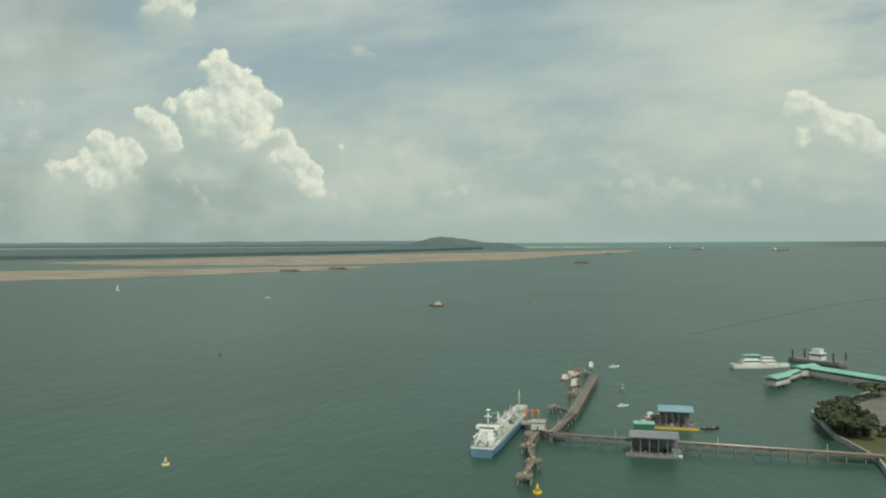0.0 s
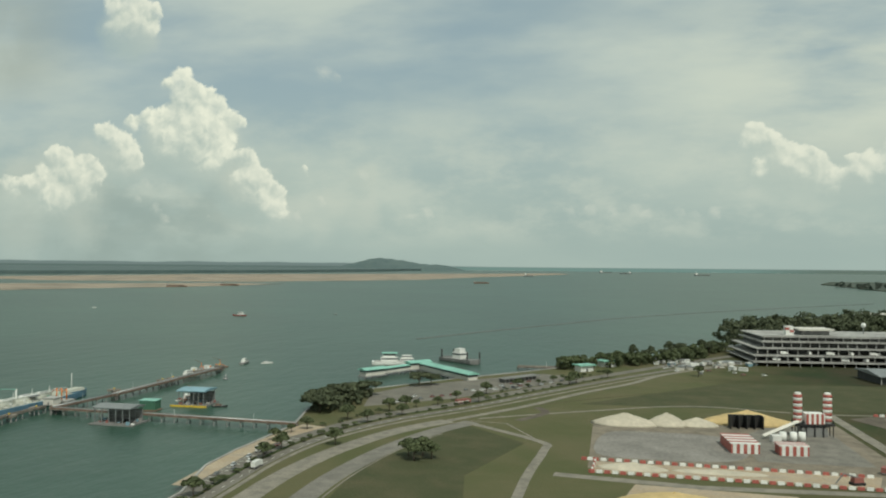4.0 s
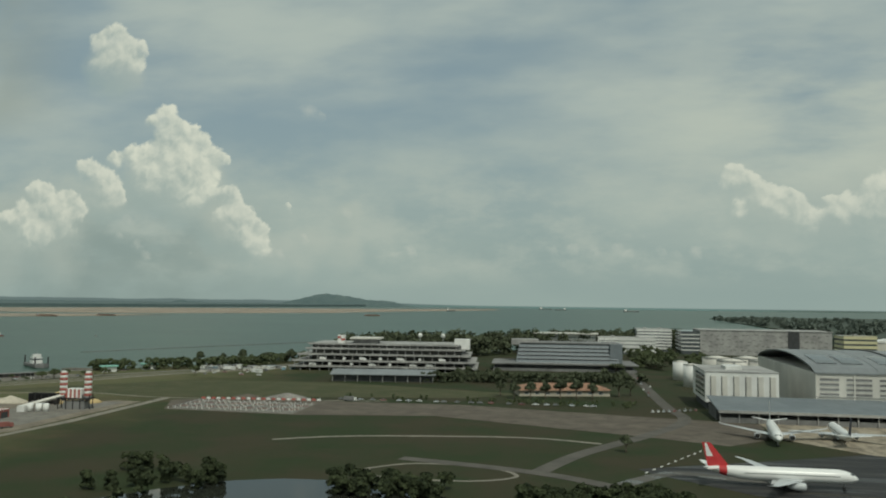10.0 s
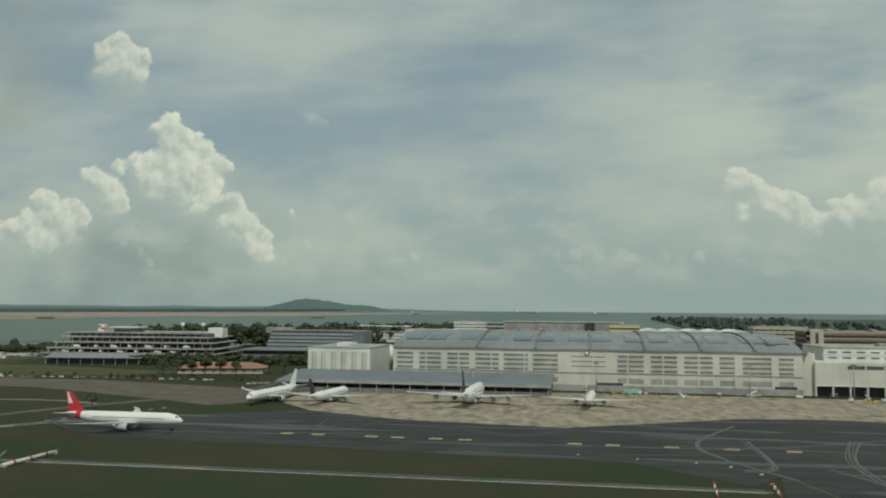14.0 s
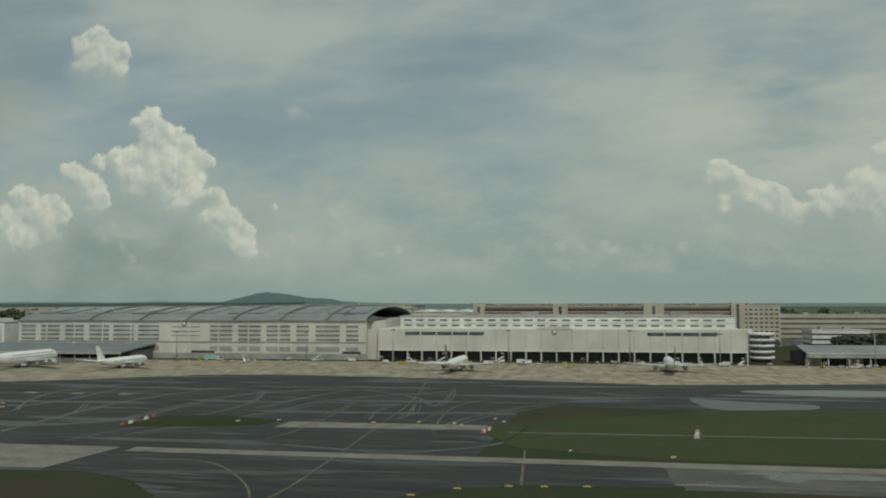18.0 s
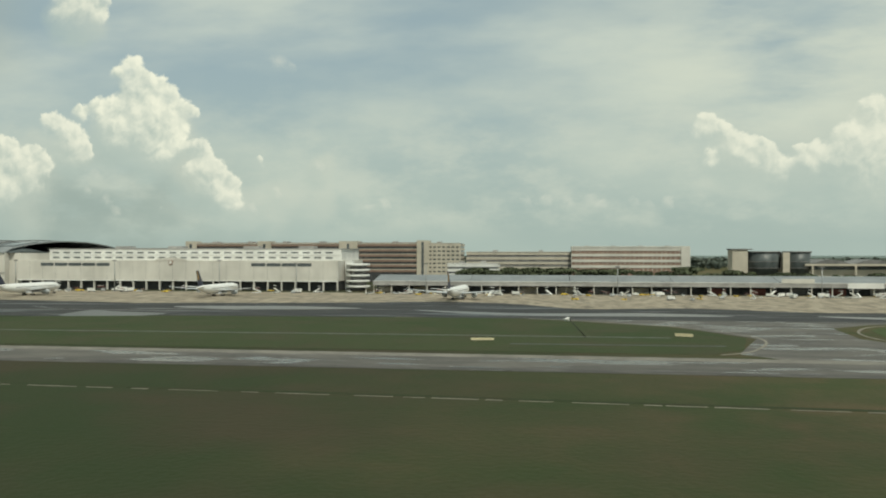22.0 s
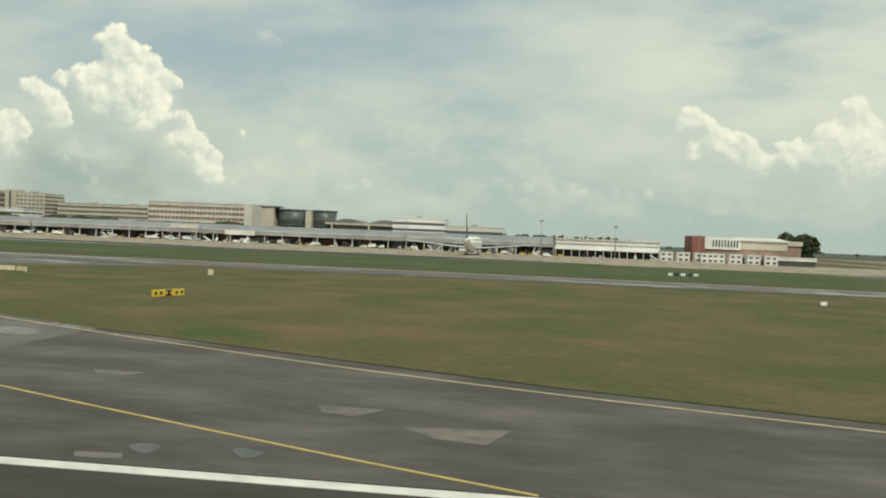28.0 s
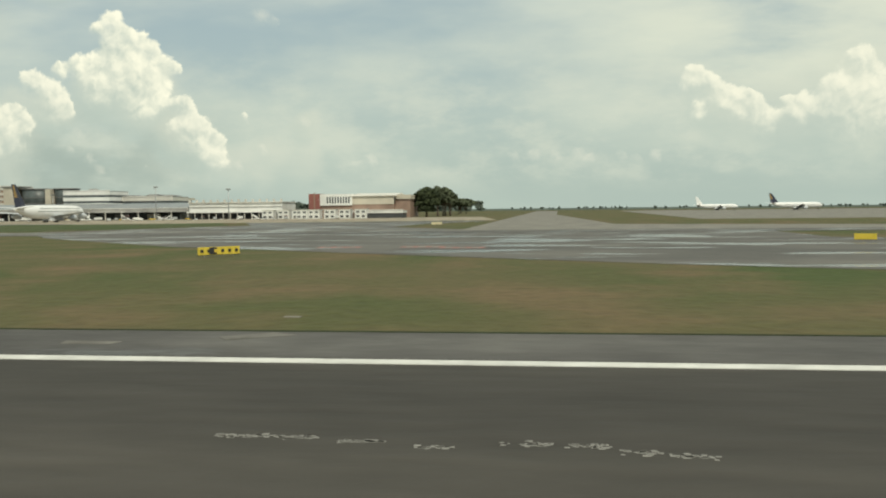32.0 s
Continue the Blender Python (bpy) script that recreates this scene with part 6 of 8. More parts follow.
float_shed(9, 467, 25, 15, ROOF_GREY, "grey-roofed floating shed on a cluttered raft")
fb = float_shed(24, 541, 20, 18, ROOF_BLUE, "blue-roofed floating shed on a yellow barge")
part("barge_rim", bx(-14, 14, -13, -12, -0.4, 1.2), YELLOW, fb)


def boat(name, x, y, length, rz, hull_m, label, cabin=WHITE, mast=True, levels=1, category="boat"):
    t = thing(name, x, y, -3, rz, label, category)
    b = length * 0.28
    part("hull", hull(length, b, length * 0.09, 0.4, 10, 0.5), hull_m, t)
    part("deck", bx(length * 0.05, length * 0.75, -b * 0.42, b * 0.42, length * 0.088, length * 0.095), CONC, t)
    for k in range(levels):
        c = part("cabin", bx(length * (0.2 + 0.05 * k), length * (0.6 - 0.06 * k), -b * (0.36 - 0.06 * k), b * (0.36 - 0.06 * k), length * (0.095 + 0.09 * k), length * (0.185 + 0.09 * k)), cabin, t)
        part("cabin_window", bx(length * (0.21 + 0.05 * k), length * (0.605 - 0.06 * k), -b * (0.365 - 0.06 * k), b * (0.365 - 0.06 * k), length * (0.135 + 0.09 * k), length * (0.165 + 0.09 * k)), GLASS, c)
    if mast:
        part("mast", tb((length * 0.4, 0, length * 0.18), (length * 0.4, 0, length * 0.42), 0.15, 0.1, 6), STEEL, t)
    return t


boat("patrol_boat", -42, 756, 20, 95, CONC_DARK, "grey patrol boat with white cabin at the jetty end", levels=2)
boat("tug_boat", -26, 768, 12, 40, WHITE, "small white boat by the jetty end")
boat("tug_boat", -52, 655, 22, 80, RUST, "brown workboat with white cabin beside the jetty", levels=2)
boat("work_boat", 4, 548, 10, 90, WHITE, "small red and white workboat by the floating shed", BRICK_RED)
boat("work_boat", 40, 534, 11, 10, BLACK, "small dark workboat by the floating shed", RUST)
boat("fishing_boat", -345, 1420, 28, 180, BRICK_RED, "small red and white fishing boat under way", levels=2)
boat("fishing_boat", -760, 1560, 12, 170, WHITE, "tiny pale boat on the open water")
boat("work_boat", -190, 1500, 12, 150, CONC_DARK, "tiny dark boat on the open water")
boat("work_boat", -14, 592, 9, 30, WHITE, "small pale navigation boat", mast=True)
sb = thing("sail_boat", -1258, 1728, -3, 60, "white sailing boat with hoisted sail", "boat")
part("hull", hull(12, 3.4, 1.2), WHITE, sb)
part("mast", tb((6, 0, 1), (6, 0, 20), 0.15, 0.1, 6), WHITE, sb)
bm = bmesh.new()
loft(bm, [[(6, -0.05, 2), (1, -0.05, 2), (5.9, -0.05, 19.5)], [(6, 0.05, 2), (1, 0.05, 2), (5.9, 0.05, 19.5)]], True, True, False)
part("sail", bm, WHITE, sb)


def barge_far(x, y, length, rz, label):
    t = thing("cargo_barge", x, y, -3, rz, label, "barge")
    part("hull", hull(length, length * 0.2, 5, 0.12, 8, 0.2), RUST, t)
    part("cargo", bx(length * 0.1, length * 0.85, -length * 0.07, length * 0.07, 5, 8, taper=1.5), DIRT, t)
    part("house", bx(length * 0.02, length * 0.08, -4, 4, 5, 12), CONC, t)


barge_far(-1360, 2880, 80, 12, "long brown barge off the sandbank")
barge_far(-1250, 3120, 80, 8, "long brown barge off the sandbank")
barge_far(-300, 3950, 80, 20, "dark barge near the far sands")
for x, y, l, rz in ((1180, 7600, 150, 20), (640, 8200, 120, 160), (-250, 6200, 70, 10), (330, 9000, 160, 30)):
    t = thing("cargo_ship", x, y, -3, rz, "small dark cargo ship near the horizon", "ship")
    part("hull", hull(l, l * 0.16, 9), CONC_DARK, t)
    part("deckhouse", bx(l * 0.05, l * 0.18, -7, 7, 9, 26), WHITE, t)
    part("crane", tb((l * 0.5, 0, 9), (l * 0.5, 0, 22), 1, 0.6, 6), CONC, t)


def buoy(x, y, m, label):
    t = thing("buoy", x, y, -3, 0, label, "buoy", "harbour buoys")
    part("float", tb((0, 0, -0.5), (0, 0, 1.2), 2.2, 2.2, 14), m, t)
    part("tower", tb((0, 0, 1.2), (0, 0, 4.6), 1.3, 0.35, 8), m, t)
    part("lamp", tb((0, 0, 4.6), (0, 0, 5.4), 0.3, 0.3, 8), STEEL, t)


buoy(-47, 382, YELLOW, "bright yellow navigation buoy")
buoy(-251, 386, mat("cream_buoy", (0.60, 0.52, 0.30), 0.6, var=0.1, size=2), "pale yellow navigation buoy")
buoy(-433, 768, RUST, "dark rust-coloured harbour buoy afloat")
buoy(-12, 660, STEEL, "grey navigation beacon afloat by jetty")
# floating barrier line
bmline = ribbon("floating_barrier", [(70, 1064), (150, 1215), (257, 1402), (360, 1580), (484, 1742), (640, 1930), (820, 2130), (1050, 2360)], 3.2, -2.2, CONC_DARK, "long dark floating security barrier", 6, 1.2)
bmline["category"], bmline["kind"] = "barrier", "thing"

# ferry pier with green roofs
fp = thing("ferry_pier", 104, 712, -3, 0, "ferry pier with pale green roofs over the water", "pier")


def roofed(t, a, b, width, z0, z1, roof=ROOF_GREEN):
    a, b = Vector(a), Vector(b)
    d = (b - a)
    ang, L = math.degrees(math.atan2(d.y, d.x)), d.length
    q = pose(a.x, a.y, 0, 0, 0, ang)
    for nm, bm_, m in (("deck", bx(0, L, -width / 2, width / 2, 2.2, 3.2), CONC), ("wall", bx(1, L - 1, -width * 0.42, width * 0.42, 3.2, z0), CREAM),
                       ("glazing", bx(0.8, L - 0.8, -width * 0.425, width * 0.425, z0 - 2.4, z0 - 0.9), GLASS)):
        part(nm, bm_, m, t).matrix_basis = q
    bm_ = loft(bmesh.new(), [[(x_, -width / 2 - 0.8, z0), (x_, 0, z1), (x_, width / 2 + 0.8, z0), (x_, width / 2 + 0.8, z0 - 0.5), (x_, -width / 2 - 0.8, z0 - 0.5)] for x_ in (-0.8, L + 0.8)], True, True, False)
    part("roof", bm_, roof, t, "pale green metal roof").matrix_basis = q
    for i in range(int(L / 8) + 1):
        for s in (-1, 1):
            part("pile", tb((min(i * 8, L), s * width * 0.4, -6), (min(i * 8, L), s * width * 0.4, 2.2), 0.5, 0.5, 6), CONC_DARK, t).matrix_basis = q


roofed(fp, (1, -22), (15, -3), 11, 8.5, 10)
roofed(fp, (12, -4), (34, 36), 6, 7.5, 8.5)
roofed(fp, (30, 32), (47, 48), 12, 9.5, 11)
roofed(fp, (42, 42), (103, -26), 11, 8.5, 10.5)
bt = boat("ferry", 86, 788, 44, 15, WHITE, "white and green passenger ferry moored at the pier", WHITE, levels=2, category="ferry")
part("canopy", bx(10, 26, -5, 5, 12, 12.6), ROOF_GREEN, bt)
boat("ferry", 106, 800, 34, 10, WHITE, "white passenger ferry moored at the pier", WHITE, levels=2, category="ferry")
sp = thing("spud_barge", 149, 848, -3, -38, "dark work barge with four upright spud legs", "barge")
part("hull", hull(54, 16, 4, 0.1), CONC_DARK, sp)
for x, y in ((4, -6), (10, 6), (44, -6), (50, 6)):
    part("spud", tb((x, y, -4), (x, y, 12.5), 0.8, 0.8, 8), BLACK, sp)
c = part("wheelhouse", bx(20, 32, -5, 5, 4, 11), WHITE, sp)
part("wheelhouse_window", bx(19.9, 32.1, -5.1, 5.1, 8, 9.6), GLASS, c)
part("upper_house", bx(22, 30, -4, 4, 11, 14.5), WHITE, sp)
part("mast", tb((26, 0, 14.5), (26, 0, 22), 0.3, 0.2, 6), STEEL, sp)
jetty("landing_stage", [(235, 790), (310, 792)], 9, 0.0, "long low concrete landing stage", False)
sh2 = thing("shore_shelter", 246, 694, 0, 50, "long low shore shelter with dark roof", "shelter")
part("roof", bx(-22, 22, -5, 5, 3.4, 3.9), CONC_DARK, sh2)
part("wall", bx(-20, 20, -1, 4, 0, 3.4), GLOOM, sh2)
for i in range(10):
    part("post", bx(-21 + i * 4.6, -20.7 + i * 4.6, -4.6, -4.3, 0, 3.4), CONC, sh2)
for x, y, rz, l in ((300, 772, 35, "small pale green-roofed kiosk by the shore"), (322, 812, 38, "white kiosk with green roof by the shore")):
    k = thing("kiosk", x, y, 0, rz, l, "kiosk")
    part("wall", bx(-7, 7, -5, 5, 0, 5.5), WHITE, k)
    part("roof", bx(-9, 9, -7, 7, 5.5, 6.4), ROOF_GREEN, k)
    part("door", bx(-1, 1, -5.2, -4.9, 0, 3), GLASS, k)

# ---- vehicles ----
def car_at(x, y, rz, paint, label, z=0.05, category="car", group=""):
    t = thing("car", x, y, z, rz, label, category, group)
    part("body", bx(-2.2, 2.2, -0.9, 0.9, 0.35, 0.95, taper=0.08), paint, t)
    c = part("cabin", bx(-1.4, 1.2, -0.8, 0.8, 0.95, 1.55, taper=0.22), GLASS, t)
    part("roof_panel", bx(-1.0, 0.8, -0.58, 0.58, 1.52, 1.6), paint, c)
    w0 = part("wheel", tb((0, -0.12, 0), (0, 0.12, 0), 0.34, 0.34, 10), BLACK, t)
    w0.matrix_basis = pose(-1.4, -0.82, 0.34)
    for a, b in ((1.4, -0.82), (-1.4, 0.82), (1.4, 0.82)):
        share("wheel", w0, t, pose(a, b, 0.34))
    return t


def truck_at(x, y, rz, box_m, cab_m, label, z=0.05, length=9.0, category="truck"):
    t = thing("truck", x, y, z, rz, label, category)
    part("cargo_box", bx(-length / 2, length / 2 - 2.4, -1.2, 1.2, 1.1, 3.7), box_m, t)
    c = part("cab", bx(length / 2 - 2.2, length / 2, -1.15, 1.15, 0.6, 2.9, taper=0.12), cab_m, t)
    part("windscreen", bx(length / 2 - 0.5, length / 2 + 0.02, -1.0, 1.0, 1.8, 2.6), GLASS, c)
    part("chassis", bx(-length / 2, length / 2 - 0.2, -0.9, 0.9, 0.6, 1.1), CONC_DARK, t)
    w0 = part("wheel", tb((0, -0.18, 0), (0, 0.18, 0), 0.5, 0.5, 10), BLACK, t)
    w0.matrix_basis = pose(-length / 2 + 1.5, -1.05, 0.5)
    for a, b in ((length / 2 - 1.3, -1.05), (-length / 2 + 1.5, 1.05), (length / 2 - 1.3, 1.05)):
        share("wheel", w0, t, pose(a, b, 0.5))
    return t


CARS = [car_at(232 + i * 6, 640 + i * 8, 55, m, l, group="parked cars") for i, (m, l) in enumerate((
    (WHITE, "small white car parked by the shore"), (CONC_DARK, "dark grey car parked by the shore"), (PLANE_GREY, "silver car parked by the shore"), (BRICK_RED, "dull red car parked by the shore")))]


def more_cars(places, rz, jitter=6):
    for x, y in places:
        copy_thing(random.choice(CARS), pose(x, y, 0.06, 0, 0, rz + random.uniform(-jitter, jitter)))


more_cars([(134 + (i % 2) * 4.5, 355 + i * 9) for i in range(8)], 90)
more_cars([(170 + i * 6.5, 575 + i * 8.2 + random.uniform(-10, 10)) for i in range(14)], 50, 20)
more_cars([(250 + i * 8, 650 + i * 12) for i in range(7)], 55)
more_cars([(405 + random.uniform(-30, 60), 790 + random.uniform(-18, 40)) for i in range(16)], 20, 60)
more_cars([(600 + i * 9.5 + random.uniform(-3, 3), 612 + i * 0.4) for i in range(22)], 5, 25)
more_cars([(840 + i * 4, 600 + i * 2.2) for i in range(9)], 80, 8)
more_cars([(848 + random.uniform(-5, 5), 700 + i * 26) for i in range(9)], 90, 4)
truck_at(147, 372, 88, WHITE, WHITE, "white box truck driving on the coastal road")
truck_at(135, 402, 88, WHITE, CONC, "small white van parked by the promenade", length=6)
for i in range(16):
    ty_ = 345 + i * 6.2
    tx_ = float(np.interp(ty_, [337, 392, 452], [131.5, 131.8, 141.0]))
    ribbon("bay_line", [(tx_, ty_), (tx_ + 4.6, ty_ - 0.6)], 0.45, 0.075, WHITE_PAINT, "white parking bay line on the coastal road", 0, 0.05)
for i in range(40):
    ty_ = 300 + i * 9.0
    a_, b_ = (float(np.interp(q_, [250, 337, 392, 446, 505, 563, 648, 735], [146, 146, 147, 157, 184, 226, 279, 336])) for q_ in (ty_, ty_ + 3.2))
    ribbon("lane_line", [(a_, ty_), (b_, ty_ + 3.2)], 0.3, 0.075, WHITE_PAINT, "white lane dash on the coastal road", 0, 0.05)
bus = truck_at(217, 572, 54, BRICK_RED, BRICK_RED, "red bus with white stripe on the coastal road", length=14, category="bus")
part("stripe", bx(-7.05, 4.7, -1.25, 1.25, 1.6, 2.2), WHITE, bus)
for i in range(14):
    truck_at(492 + i * 11 + random.uniform(-3, 3), 868 + i * 1.15 - 4 + (i % 2) * 7, 6 + random.choice((0, 90)), WHITE, WHITE, "white truck parked on the terrace deck", 4.5 if i % 2 == 0 else 10.1, 8)
for i in range(8):
    truck_at(380 + i * 9, 820 + random.uniform(0, 50), random.uniform(0, 180), random.choice([WHITE, CREAM, CONC]), WHITE, "white truck parked in the shore depot", length=9)

# ---- batching plant ----
def striped(t, name, x, y, r, z0, z1, n):
    s = None
    for i in range(n):
        a, b = z0 + (z1 - z0) * i / n, z0 + (z1 - z0) * (i + 1) / n
        p = part(name if i == 0 else "stripe", tb((x, y, a), (x, y, b), r, r, 20), RED_PAINT if i % 2 == 0 else WHITE, t if s is None else s)
        s = s or p
    return s


bp = thing("batching_plant", 436, 512, 0, 8, "concrete batching plant with two red and white striped silos", "plant")
for x in (-5.5, 12):
    s = striped(bp, "silo", x, 0, 2.5, 9, 25, 9)
    part("silo_cone", tb((x, 0, 5.5), (x, 0, 9), 0.8, 2.5, 20), CONC_DARK, s)
    part("silo_cap", tb((x, 0, 25), (x, 0, 26.2), 2.2, 1.6, 12), WHITE, s)
    for dx in (-2.4, 2.4):
        for dy in (-2.4, 2.4):
            part("leg", bx(x + dx - 0.25, x + dx + 0.25, dy - 0.25, dy + 0.25, 0, 10), BLACK, bp)
hp = part("hopper_house", bx(-2, 9, -4, 4, 8, 14), WHITE, bp, "white hopper house with red stripes")
for i in range(4):
    part("red_panel", bx(-1.9 + i * 2.9, -0.5 + i * 2.9, -4.12, -3.9, 8, 14), RED_PAINT, hp)
part("frame", bx(-8, 15, -3.8, 3.8, 6.8, 8), BLACK, bp)
part("mixer_floor", bx(-4, 11, -3, 5, 0, 5.5), CONC_DARK, bp, "dark mixer floor")
for x in (-2, 3, 8):
    part("leg", bx(x, x + 0.5, -4, -3.5, 0, 8), BLACK, bp)
bm = bmesh.new()
tube(bm, (-4, -1, 9.5), (-30, -12, 2.0), 1.3, 1.3, 4)
part("conveyor", bm, CREAM, bp, "sloping pale conveyor")
part("conveyor_leg", bx(-19, -18.4, -7.5, -6.9, 0, 5), BLACK, bp)
for x in (-20, -14, -9):
    part("water_tank", tb((x, -16, 0), (x, -16, 5.5), 2.0, 2.0, 14), WHITE, bp)
part("control_cabin", bx(-27, -22, -20, -15, 0, 4), WHITE, bp)


def striped_shed(x, y, w, d, h, rz, label):
    t = thing("striped_shed", x, y, 0, rz, label, "shed", "red and white striped sheds")
    part("wall", bx(0, w, 0, d, 0, h), RED_PAINT, t)
    n = 4
    for i in range(n):
        part("white_panel", bx((i + 0.25) * w / n, (i + 0.75) * w / n, -0.12, 0.1, 0, h), WHITE, t)
    for i in range(4):
        part("roof_strip", bx(-0.4, w + 0.4, i * d / 4, i * d / 4 + d / 8, h, h + 0.4), WHITE, t)
        part("roof_strip", bx(-0.4, w + 0.4, i * d / 4 + d / 8, (i + 1) * d / 4, h, h + 0.4), RED_PAINT, t)
    part("side_opening", bx(w - 0.1, w + 0.1, d * 0.15, d * 0.85, 0, h * 0.75), DARK, t)


striped_shed(384, 456, 15, 26, 5.2, 4, "long shed painted in red and white stripes")
striped_shed(409, 456, 15, 10, 5.2, 4, "square shed painted in red and white stripes")
bn = thing("material_bin", 394, 526, 0, 6, "black open material bin against the sand", "bin")
part("back_wall", bx(0, 20, 3, 4, 0, 8), BLACK, bn)
for i in range(5):
    part("divider", bx(i * 4.9, i * 4.9 + 0.5, -3, 4, 0, 8), BLACK, bn)


def pile(name, x, y, rx, ry, h, m, label, seed):
    bm = bmesh.new()
    n, rings = 26, []
    rnd = random.Random(seed)
    for k in range(6):
        s = k / 5
        rr = (1 - s ** 1.3) if k < 5 else 0.05
        rings.append([(math.cos(2 * math.pi * i / n) * rx * rr * (1 + 0.12 * noise.noise((i * 0.7, k, seed))), math.sin(2 * math.pi * i / n) * ry * rr * (1 + 0.12 * noise.noise((i * 0.6, k + 9, seed))), h * s * (1 + 0.1 * noise.noise((i * 0.5, k, seed + 3)))) for i in range(n)])
    loft(bm, rings, True, True, True)
    ob = part(name, bm, m)
    ob.matrix_basis = pose(x, y, 0.02)
    return tagged(ob, label, "stockpile", "aggregate stockpiles")


PALE = mat("pale_sand", (0.52, 0.47, 0.38), 0.95, var=0.12, size=3, stain=0.12)
GRAVEL = mat("grey_gravel", (0.24, 0.225, 0.205), 0.95, var=0.2, size=2, stain=0.2)
ORSAND = mat("orange_sand", (0.56, 0.42, 0.21), 0.95, var=0.12, size=3, stain=0.12)
pile("sand_pile", 330, 524, 22, 12, 7, PALE, "broad pale sand stockpile", 1)
pile("sand_pile", 356, 528, 14, 11, 7.5, PALE, "rounded pale sand stockpile", 2)
pile("sand_pile", 375, 530, 14, 9, 5, PALE, "low pale sand stockpile", 3)
pile("sand_pile", 408, 545, 30, 14, 8, ORSAND, "broad orange sand stockpile", 4)
slab("yard_6", [(312, 440), (318, 494), (345, 502), (388, 496), (394, 460), (380, 436), (340, 432)], 0.14, GRAVEL, "dark gravel floor of the work yard", 4)
pile("sand_pile", 330, 411, 18, 7, 3.2, PALE, "low pale sand heap by the barrier", 6)
pile("sand_pile", 372, 412, 24, 5, 1.4, PALE, "flattened pale sand heap", 7)
pile("sand_pile", 345, 350, 26, 20, 6, ORSAND, "orange and brown sand stockpile", 8)
pile("sand_pile", 560, 606, 20, 7, 4.5, GRAVEL, "grey gravel mound by the earth strip", 9)
pile("sand_pile", 528, 604, 14, 5, 3, DIRT, "brown earth mound beside the barriers", 10)
# red and white barrier rows
bar0 = None
for (x0, y0), (x1, y1), n in (((312, 424), (446, 418), 34), ((310, 399), (446, 394), 36), ((498, 588), (592, 600), 24), ((310, 399), (312, 424), 6)):
    for i in range(n):
        x, y = x0 + (x1 - x0) * i / n, y0 + (y1 - y0) * i / n
        rz = math.degrees(math.atan2(y1 - y0, x1 - x0))
        if bar0 is None:
            bar0 = {}
            for k, m in ((0, RED_PAINT), (1, WHITE)):
                o = part("water_barrier", bx(-1.5, 1.5, -0.5, 0.5, 0, 1.5, taper=0.15), m)
                tagged(o, ("red", "white")[k] + " plastic water barrier in a row", "barrier", "red and white barriers")
                o.matrix_basis = pose(x - 6 + 3 * k, y, 0.1, 0, 0, rz)
                bar0[k] = o
        copy_thing(bar0[i % 2], pose(x, y, 0.1, 0, 0, rz))
# lot with rows of posts and pipes
lot = thing("post_grid", 500, 530, 0.1, 0, "concrete lot set with rows of pale posts and rails", "posts")
p0 = part("post", bx(-0.25, 0.25, -0.25, 0.25, 0, 1.6), CREAM, lot)
for i in range(22):
    for j in range(7):
        if random.random() < 0.85:
            share("post", p0, lot, pose(4 + i * 4.1 + random.uniform(-0.5, 0.5), 4 + j * 7 + random.uniform(-0.8, 0.8), 0))
for i in range(9):
    part("rail", bx(2 + i * 10, 2.5 + i * 10, 2, 46, 1.2, 1.6), CONC, lot)
for j in range(5):
    part("rail", bx(2, 92, 4 + j * 10, 4.4 + j * 10, 0.4, 0.7), BRICK_RED if j % 2 else CONC, lot)
gs = truck_at(612, 604, 5, CONC_DARK, WHITE, "dark truck on the earth strip", length=10)
truck_at(452, 428, 60, BRICK_RED, BRICK_RED, "red tipper truck in the yard", length=8)
ex = thing("excavator", 432, 404, 0.1, 20, "dark red excavator on the yard", "excavator")
part("track", bx(-3, 3, -2, 2, 0, 1.2), BLACK, ex)
part("body", bx(-2.5, 2.5, -1.6, 1.6, 1.2, 3.4, taper=0.2), BRICK_RED, ex)
part("boom", tb((1, 0, 3), (-7, 0, 5.5), 0.5, 0.35, 6), CONC_DARK, ex)
part("arm", tb((-7, 0, 5.5), (-11, 0, 1.2), 0.35, 0.3, 6), CONC_DARK, ex)

